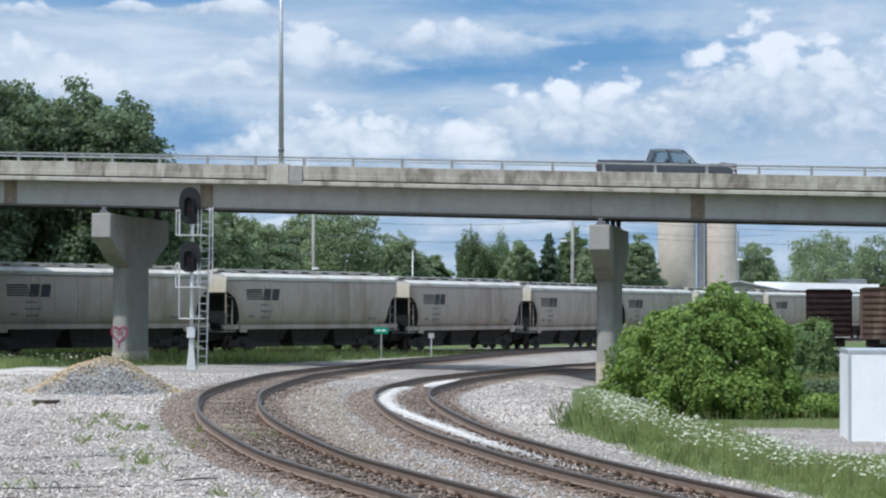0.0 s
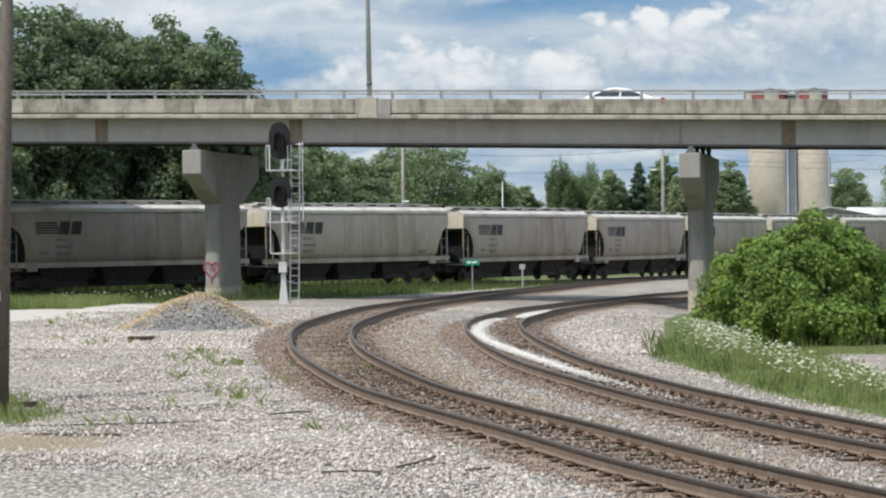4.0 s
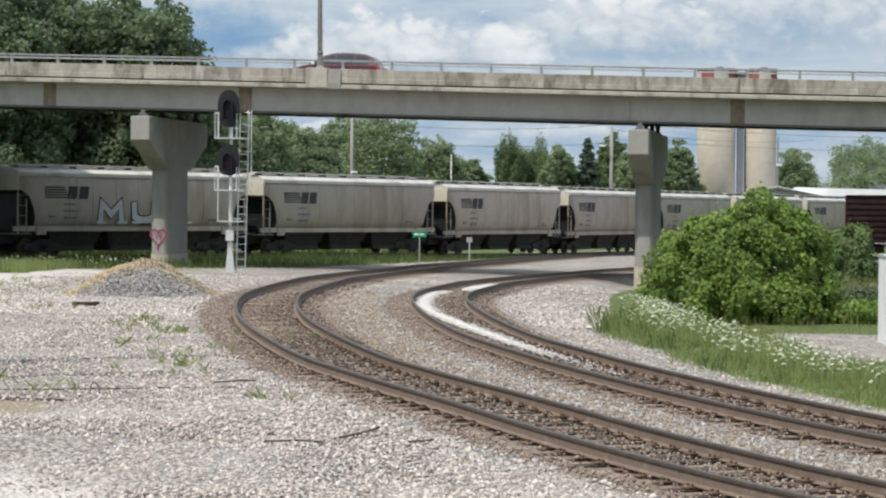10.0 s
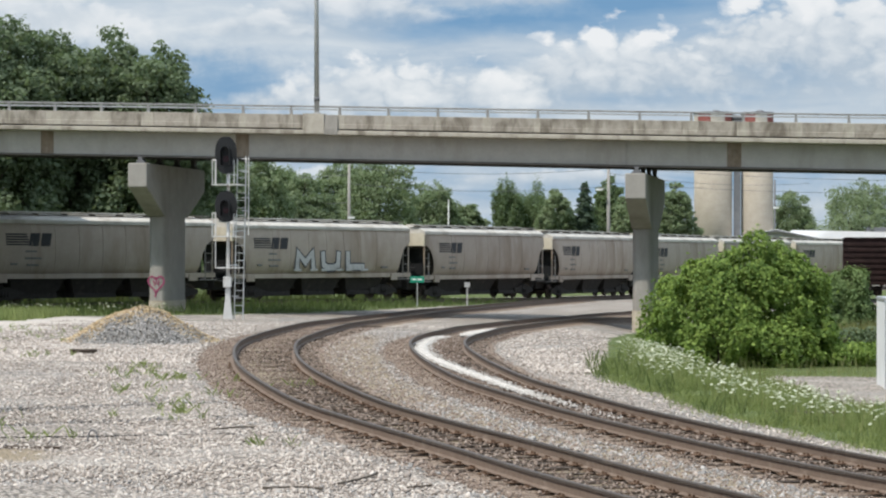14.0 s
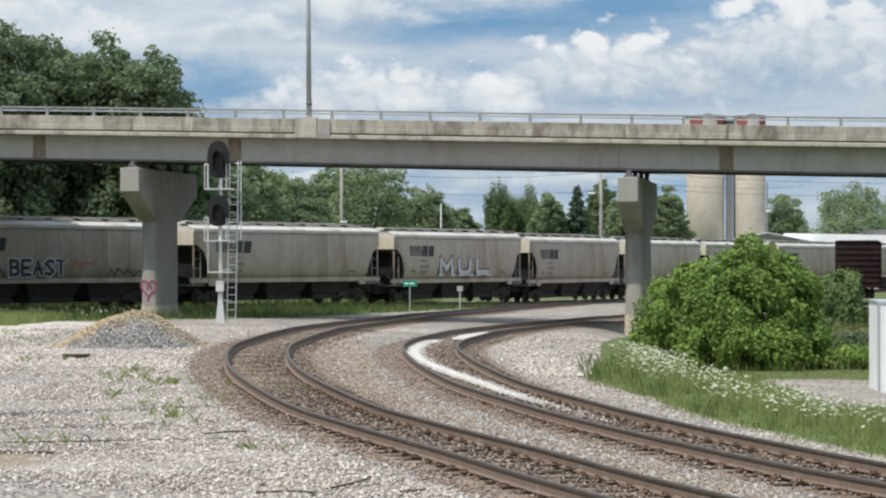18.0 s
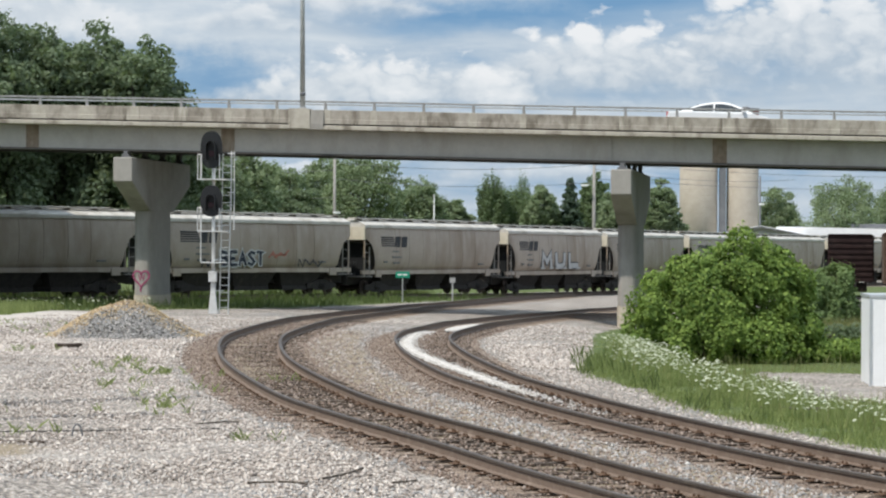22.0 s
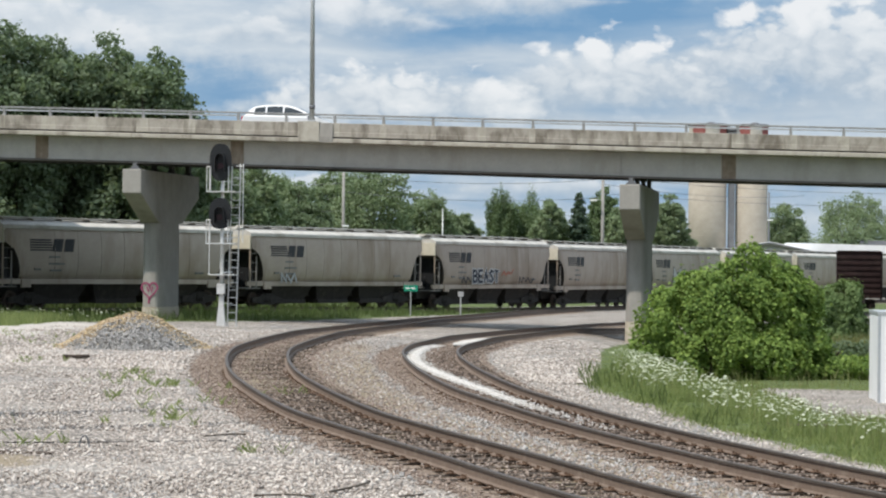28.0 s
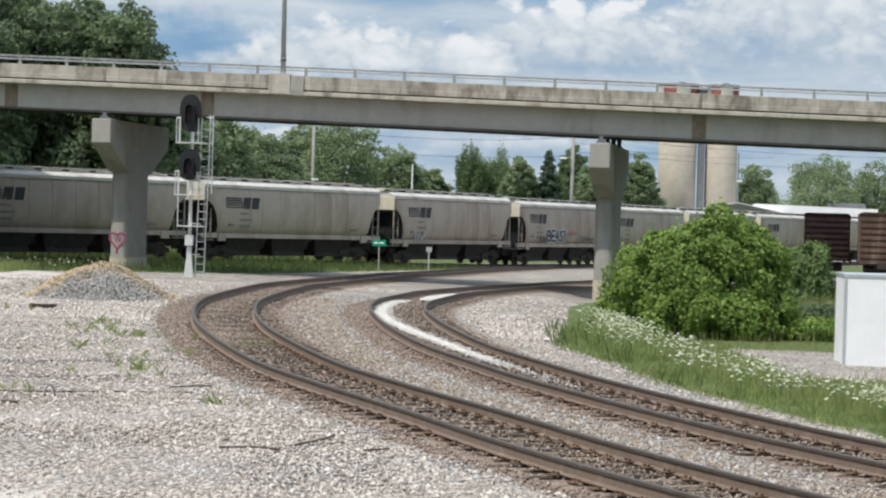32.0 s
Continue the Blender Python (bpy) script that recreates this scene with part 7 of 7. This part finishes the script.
def window_quad(p, q, thick=0.012):
    """A thin pane on the cabin's side between two rows of corners."""
    bm = B()
    vs = [bm.verts.new(v) for v in p] + [bm.verts.new(v) for v in q]
    n = len(p)
    bm.faces.new(vs[:n]), bm.faces.new(vs[n:][::-1])
    for i in range(n):
        bm.faces.new((vs[i], vs[(i + 1) % n], vs[n + (i + 1) % n], vs[n + i]))
    return bm


def open_cab(car, S, paint):
    """Pickup cab: a roof on slanted pillars with seats inside and glass between."""
    W = S["W"]
    (a0, a1), (b0, b1), zb, zr = S["cab"], S["top"], S["belt"], S["roof"]
    # roof on slanted pillars, seats inside
    bm = loft_cabin(B(), (b0 - 0.04, b1 + 0.04, zr - 0.10), (b0 + 0.12, b1 - 0.12, zr), W - 0.22, W - 0.36)
    part("roof", bm, paint, car)
    for sg in (-1, 1):
        for f in (0.0, 0.47, 1.0):
            x0, x1 = a0 + (a1 - a0) * f, b0 + (b1 - b0) * f
            w = 0.05 if f in (0.0, 1.0) else 0.035
            if f == 0.0:
                w = 0.11
            bm = prism(B(), [(x0 - w, zb - 0.03), (x0 + w, zb - 0.03), (x1 + w, zr - 0.04), (x1 - w, zr - 0.04)], -0.035, 0.035, "y")
            for v in bm.verts:
                t = (v.co.z - zb) / (zr - zb)
                v.co.y += sg * ((W - 0.09) * (1 - t) + (W - 0.26) * t)
            part("pillar", bm, paint if f in (0.0, 1.0) else "trim", car)
    for x in ((a0 + a1) / 2 - 0.2,):
        for sg in (-1, 1):
            part("seat", box(B(), x - 0.12, x + 0.08, sg * 0.38 - 0.24, sg * 0.38 + 0.24, 0.6, zb + 0.22, 0.05), "trim", car, "dark seat back")

    def on_side(x, z, sg, push):
        t = (z - zb) / (zr - zb)
        return (x, sg * ((W - 0.06) * (1 - t) + (W - 0.24) * t + push), z)

    z0, z1 = zb + 0.06, zr - 0.09
    t0, t1 = (z0 - zb) / (zr - zb), (z1 - zb) / (zr - zb)
    xa0, xa1 = a0 + (b0 - a0) * t0, a0 + (b0 - a0) * t1
    xb0, xb1 = a1 + (b1 - a1) * t0, a1 + (b1 - a1) * t1
    cuts = [0.06, 0.47, 0.94]
    for sg in (-1, 1):
        for c0, c1 in zip(cuts[:-1], cuts[1:]):
            lo = (xa0 + (xb0 - xa0) * (c0 + 0.012), xa0 + (xb0 - xa0) * (c1 - 0.012))
            hi = (xa1 + (xb1 - xa1) * (c0 + 0.012), xa1 + (xb1 - xa1) * (c1 - 0.012))
            qs = [[on_side(x, z, sg, d) for x, z in ((lo[0], z0), (lo[1], z0), (hi[1], z1), (hi[0], z1))] for d in (-0.01, 0.012)]
            part("side_window", window_quad(*qs), "glass", car, "dark tinted side window")


def smooth_cab(car, S, paint):
    """Rounded cabin: an arched roof line with sloping sides and dark glass."""
    W, zb, zr = S["W"], S["belt"], S["roof"]
    line = np.array(S["line"])
    xs = np.linspace(line[0, 0], line[-1, 0], 25)
    zs = np.interp(xs, line[:, 0], line[:, 1])
    for _ in range(2):
        zs[1:-1] = 0.25 * zs[:-2] + 0.5 * zs[1:-1] + 0.25 * zs[2:]

    def half(z):
        t = (z - zb) / (zr - zb)
        return (W - 0.05) * (1 - t) + (W - 0.26) * t

    bm = B()
    top = [[bm.verts.new((x, sg * half(z), z)) for x, z in zip(xs, zs)] for sg in (-1, 1)]
    low = [[bm.verts.new((x, sg * half(zb - 0.03), zb - 0.03)) for x in xs] for sg in (-1, 1)]
    for i in range(len(xs) - 1):
        f = bm.faces.new((top[0][i], top[0][i + 1], top[1][i + 1], top[1][i]))
        f.smooth = True
        for side in (0, 1):
            bm.faces.new((low[side][i], low[side][i + 1], top[side][i + 1], top[side][i]))
    part("cabin", bm, paint, car, "rounded painted cabin and roof")

    def pane(name, x0, x1, label):
        """Side glass under the roof line, one each side."""
        for sg in (-1, 1):
            px = np.linspace(x0, x1, 9)
            up = [(x, max(zb + 0.05, float(np.interp(x, xs, zs)) - 0.085)) for x in px]
            ring = up + [(x1, zb + 0.04), (x0, zb + 0.04)]
            qs = [[(x, sg * (half(z) + d), z) for x, z in ring] for d in (-0.01, 0.012)]
            part(name, window_quad(*qs), "glass_dark", car, label)

    for x0, x1 in S["panes"]:
        pane("side_window", x0, x1, "dark tinted side window")
    for name, i0, i1 in (("windscreen", len(xs) - 2, S["screen"]), ("rear_window", 1, S["back"])):
        p, q = (xs[i0], zs[i0]), (xs[i1], zs[i1])
        d = Vector((zs[i0] - zs[i1], xs[i1] - xs[i0])).normalized()
        d = d if d.y > 0 else -d
        rows = []
        for off in (-0.01, 0.02):
            rows.append([(p[0] + d.x * off, -half(p[1]) + 0.06, p[1] + d.y * off), (p[0] + d.x * off, half(p[1]) - 0.06, p[1] + d.y * off), (q[0] + d.x * off, half(q[1]) - 0.08, q[1] + d.y * off), (q[0] + d.x * off, -half(q[1]) + 0.08, q[1] + d.y * off)])
        part(name, window_quad(*rows), "glass_dark", car, "dark windscreen glass")


def build_vehicle(kind, paint, label, category):
    car = thing({"pickup": "pickup_truck", "suv": "suv", "sedan": "car", "hatch": "car"}[kind], Matrix(), label, category, "vehicles on the bridge")
    S = {
        "pickup": dict(L=2.95, W=1.0, belt=1.18, hood=1.16, nose=1.05, roof=1.80, cab=(-0.75, 1.35), top=(-0.55, 0.75), wb=(-1.85, 1.95), r=0.40),
        "suv": dict(L=2.28, W=0.93, belt=1.08, hood=1.06, nose=0.88, roof=1.68, cab=(-2.1, 1.15), top=(-1.5, 0.15), wb=(-1.35, 1.4), r=0.36, screen=18, back=5, panes=((-1.75, -1.12), (-1.05, -0.22), (-0.15, 0.78)),
                    line=((-2.16, 1.06), (-2.02, 1.36), (-1.84, 1.56), (-1.35, 1.65), (-0.5, 1.68), (0.0, 1.64), (0.45, 1.50), (0.9, 1.24), (1.2, 1.06))),
        "sedan": dict(L=2.35, W=0.91, belt=0.98, hood=0.96, nose=0.78, roof=1.45, cab=(-1.8, 1.2), top=(-0.85, 0.25), wb=(-1.45, 1.45), r=0.33, screen=17, back=7, panes=((-1.25, -0.38), (-0.31, 0.82)),
                      line=((-1.95, 0.98), (-1.5, 1.12), (-1.05, 1.31), (-0.55, 1.42), (-0.05, 1.45), (0.3, 1.41), (0.75, 1.24), (1.3, 0.98))),
        "hatch": dict(L=2.15, W=0.90, belt=1.0, hood=0.98, nose=0.82, roof=1.53, cab=(-2.0, 1.2), top=(-1.55, 0.2), wb=(-1.3, 1.32), r=0.32, screen=17, back=5, panes=((-1.6, -1.1), (-1.03, -0.3), (-0.23, 0.78)),
                      line=((-2.02, 1.0), (-1.88, 1.25), (-1.65, 1.42), (-1.1, 1.51), (-0.4, 1.53), (0.1, 1.48), (0.6, 1.29), (1.22, 1.0))),
    }[kind]
    L, W = S["L"], S["W"]
    rear = S["belt"] if kind != "sedan" else 1.02
    out = [(-L, 0.38), (-L - 0.02, 0.75), (-L + 0.05, rear - 0.02), (S["cab"][0], S["belt"]), (S["cab"][1], S["belt"]), (S["cab"][1] + 0.1, S["hood"]), (L - 0.35, S["nose"]), (L - 0.05, S["nose"] - 0.15), (L, 0.6), (L - 0.05, 0.32)]
    if kind == "pickup":
        out = [(-L, 0.45), (-L, 1.2), (-0.85, 1.2), (-0.75, 1.2), (1.35, 1.18), (1.5, 1.16), (L - 0.25, 1.08), (L - 0.03, 0.95), (L, 0.6), (L - 0.05, 0.4)]
    bm = prism(B(), out, -W, W, "y")
    bmesh.ops.bevel(bm, geom=list(bm.edges), offset=0.05, segments=2, affect="EDGES", profile=0.6)
    part("body", bm, paint, car, smooth=False)
    (a0, a1), (b0, b1), zb, zr = S["cab"], S["top"], S["belt"], S["roof"]
    if kind == "pickup":
        open_cab(car, S, paint)
    else:
        smooth_cab(car, S, paint)
    for sg in (-1, 1):
        part("mirror", box(B(), a1 - 0.35, a1 - 0.2, sg * (W + 0.02) - 0.1, sg * (W + 0.02) + 0.1, zb, zb + 0.14, 0.03), "headlamp" if paint in ("paint_navy", "paint_maroon", "paint_teal") else paint, car, "side mirror")
        part("headlamp", box(B(), L - 0.28, L - 0.02, sg * (W - 0.2) - 0.16, sg * (W - 0.2) + 0.16, S["nose"] - 0.3, S["nose"] - 0.12, 0.03), "headlamp", car)
        part("tail_lamp", box(B(), -L - 0.03, -L + 0.14, sg * (W - 0.14) - 0.13, sg * (W - 0.14) + 0.15, rear - 0.3, rear - 0.04, 0.03), "taillamp", car)
        for x in S["wb"]:
            wh = part("wheel", tube(B(), (0, -0.11, 0), (0, 0.11, 0), S["r"], S["r"], 26), "tyre", car, "black tyre", at=pose(x, sg * (W - 0.1), S["r"]))
            part("rim", tube(B(), (0, sg * 0.112, 0), (0, sg * 0.122, 0), S["r"] * 0.62, S["r"] * 0.58, 18), "rim", wh)
            bm = B()
            for k in range(5):
                a = k * 2 * math.pi / 5
                tube(bm, (0, sg * 0.124, 0), (0.9 * 0.62 * S["r"] * math.cos(a), sg * 0.124, 0.9 * 0.62 * S["r"] * math.sin(a)), 0.025, 0.02, 5)
            part("spokes", bm, "trim", wh)
    for x0, x1, nx in ((a1, b1, 1), (a0, b0, -1)) if kind == "pickup" else ():
        pts = []
        for d in (-0.012, 0.014):
            pts.append([(x0 + (x1 - x0) * t + nx * d, s * (W - 0.14 - 0.18 * t), zb + (zr - zb) * t) for s, t in ((-1, 0.1), (1, 0.1), (1, 0.88), (-1, 0.88))])
        part("windscreen" if nx > 0 else "rear_window", window_quad(*pts), "glass", car, "dark windscreen glass")
    part("bumper", box(B(), L - 0.08, L + 0.06, -W + 0.05, W - 0.05, 0.35, 0.58, 0.04), "trim", car)
    part("bumper", box(B(), -L - 0.07, -L + 0.06, -W + 0.05, W - 0.05, 0.38, 0.6, 0.04), "trim", car)
    if kind == "pickup":
        part("bed_liner", box(B(), -L + 0.12, -0.9, -W + 0.14, W - 0.14, 1.195, 1.208), "trim", car, "dark open load bed")
        part("bed_rail", box(B(), -L + 0.05, -0.85, -W + 0.02, -W + 0.12, 1.2, 1.26, 0.02), paint, car)
        part("bed_rail", box(B(), -L + 0.05, -0.85, W - 0.12, W - 0.02, 1.2, 1.26, 0.02), paint, car)
    return car


NEAR_LANE, FAR_LANE = 3.2, 8.2
VEHICLES = [
    (build_vehicle("pickup", "paint_grey", "dark grey pickup truck crossing the bridge", "pickup truck"), 0.0, 3.0, 15.7, NEAR_LANE),
    (build_vehicle("sedan", "paint_white", "white sedan crossing the far bridge lane", "car"), 4.5, -11.75, -15.8, FAR_LANE),
    (build_vehicle("pickup", "paint_teal", "teal-grey pickup truck crossing the far bridge lane", "pickup truck"), 6.5, 4.65, -15.5, FAR_LANE),
    (build_vehicle("suv", "paint_maroon", "maroon estate car crossing the far bridge lane", "car"), 8.5, 7.98, -15.15, FAR_LANE),
    (build_vehicle("sedan", "paint_white", "white sedan crossing the bridge", "car"), 20.0, -22.2, 13.35, NEAR_LANE),
    (build_vehicle("suv", "paint_white", "white compact suv crossing the far bridge lane", "suv"), 23.5, 7.0, -16.4, FAR_LANE),
    (build_vehicle("suv", "paint_navy", "glossy black suv crossing the bridge", "suv"), 24.5, -22.2, 14.5, NEAR_LANE),
    (build_vehicle("hatch", "paint_white", "white hatchback with red tail lamps crossing the bridge", "car"), 28.5, -7.9, 14.4, NEAR_LANE),
    (build_vehicle("sedan", "paint_white", "white saloon crossing the bridge", "car"), 29.3, -27.5, 15.65, NEAR_LANE),
]

# ---------------------------------------------------------------- ties of the curved tracks
lay_ties(track_a, TRACK_A, 15, 78, 50)
lay_ties(track_b, TRACK_B, 15, 74, 48)


# ---------------------------------------------------------------- what moves
def train_s(t):
    """How far the joint ahead of the lettered car has come along the main line."""
    return float(np.interp(t, [0, 6, 9, 13, 19, 23, 26, 32], [30.2, 49.8, 60.4, 75.2, 97.2, 112.2, 123.8, 147.6]))


def smooth_s(t):
    return sum(train_s(min(32, max(0, t + d))) for d in (-1.5, -0.75, 0, 0.75, 1.5)) / 5 if 1.5 < t < 30.5 else train_s(t)


def car_pose(s):
    ax, ay = main_at(s - 5.85)
    bx, by = main_at(s + 5.85)
    z = 0.5 * (gz(ax, ay) + gz(bx, by)) + 0.19
    return pose((ax + bx) / 2, (ay + by) / 2, z, 0, 0, math.degrees(math.atan2(by - ay, bx - ax)))


def motions():
    times = [i * 0.8 for i in range(41)]
    for k, car in CARS:
        walk(car, [(t, car_pose(smooth_s(t) + k * CAR_L - CAR_L / 2)) for t in times])
    # wheelsets roll with the train
    turns, t = [], 0.0
    while t < 32.0:
        turns.append(t)
        t = round(t + 0.2, 3)
    turns.append(32.0)
    for k, car in CARS:
        for truck in [c for c in car.children if c.name.startswith("truck")]:
            for ws in [c for c in truck.children if c.name.startswith("wheelset")]:
                x = ws.location.x
                walk(ws, [(t, pose(x, 0, 0.457) @ Matrix.Rotation((train_s(t) - 30.2) / 0.457, 4, "Y")) for t in turns])
    for car, start, u0, speed, lane in VEHICLES:
        drive(car, start, u0, speed, lane)


def drive(car, t0, u0, speed, lane):
    """Waits beyond the end of the view, crosses the bridge at an even speed, and stops past the other end."""
    far = 118.0
    side = 1 if speed > 0 else -1
    rows = []
    t_in, t_out = t0 - (u0 + side * far) / speed, t0 + (side * far - u0) / speed
    ts = sorted({0.0, 32.0, *[i * 0.4 for i in range(81)]} | {max(0.0, t_in), min(32.0, t_out)})
    last = -1.0
    for t in ts:
        if t - last < 0.05:
            continue
        last = t
        u = u0 + speed * (min(max(t, t_in), t_out) - t0)
        p = bridge_pt(u, lane, deck_dz(lane))
        dz = bridge_z(u + 1) - bridge_z(u - 1)
        rows.append((t, Matrix.Translation(p) @ pose(0, 0, 0, 0, 0, TURN) @ pose(0, 0, 0, 0, -math.degrees(math.atan2(dz, 2)), 0) @ pose(0, 0, 0, 0, 0, 0 if speed > 0 else 180)))
    walk(car, rows)


motions()
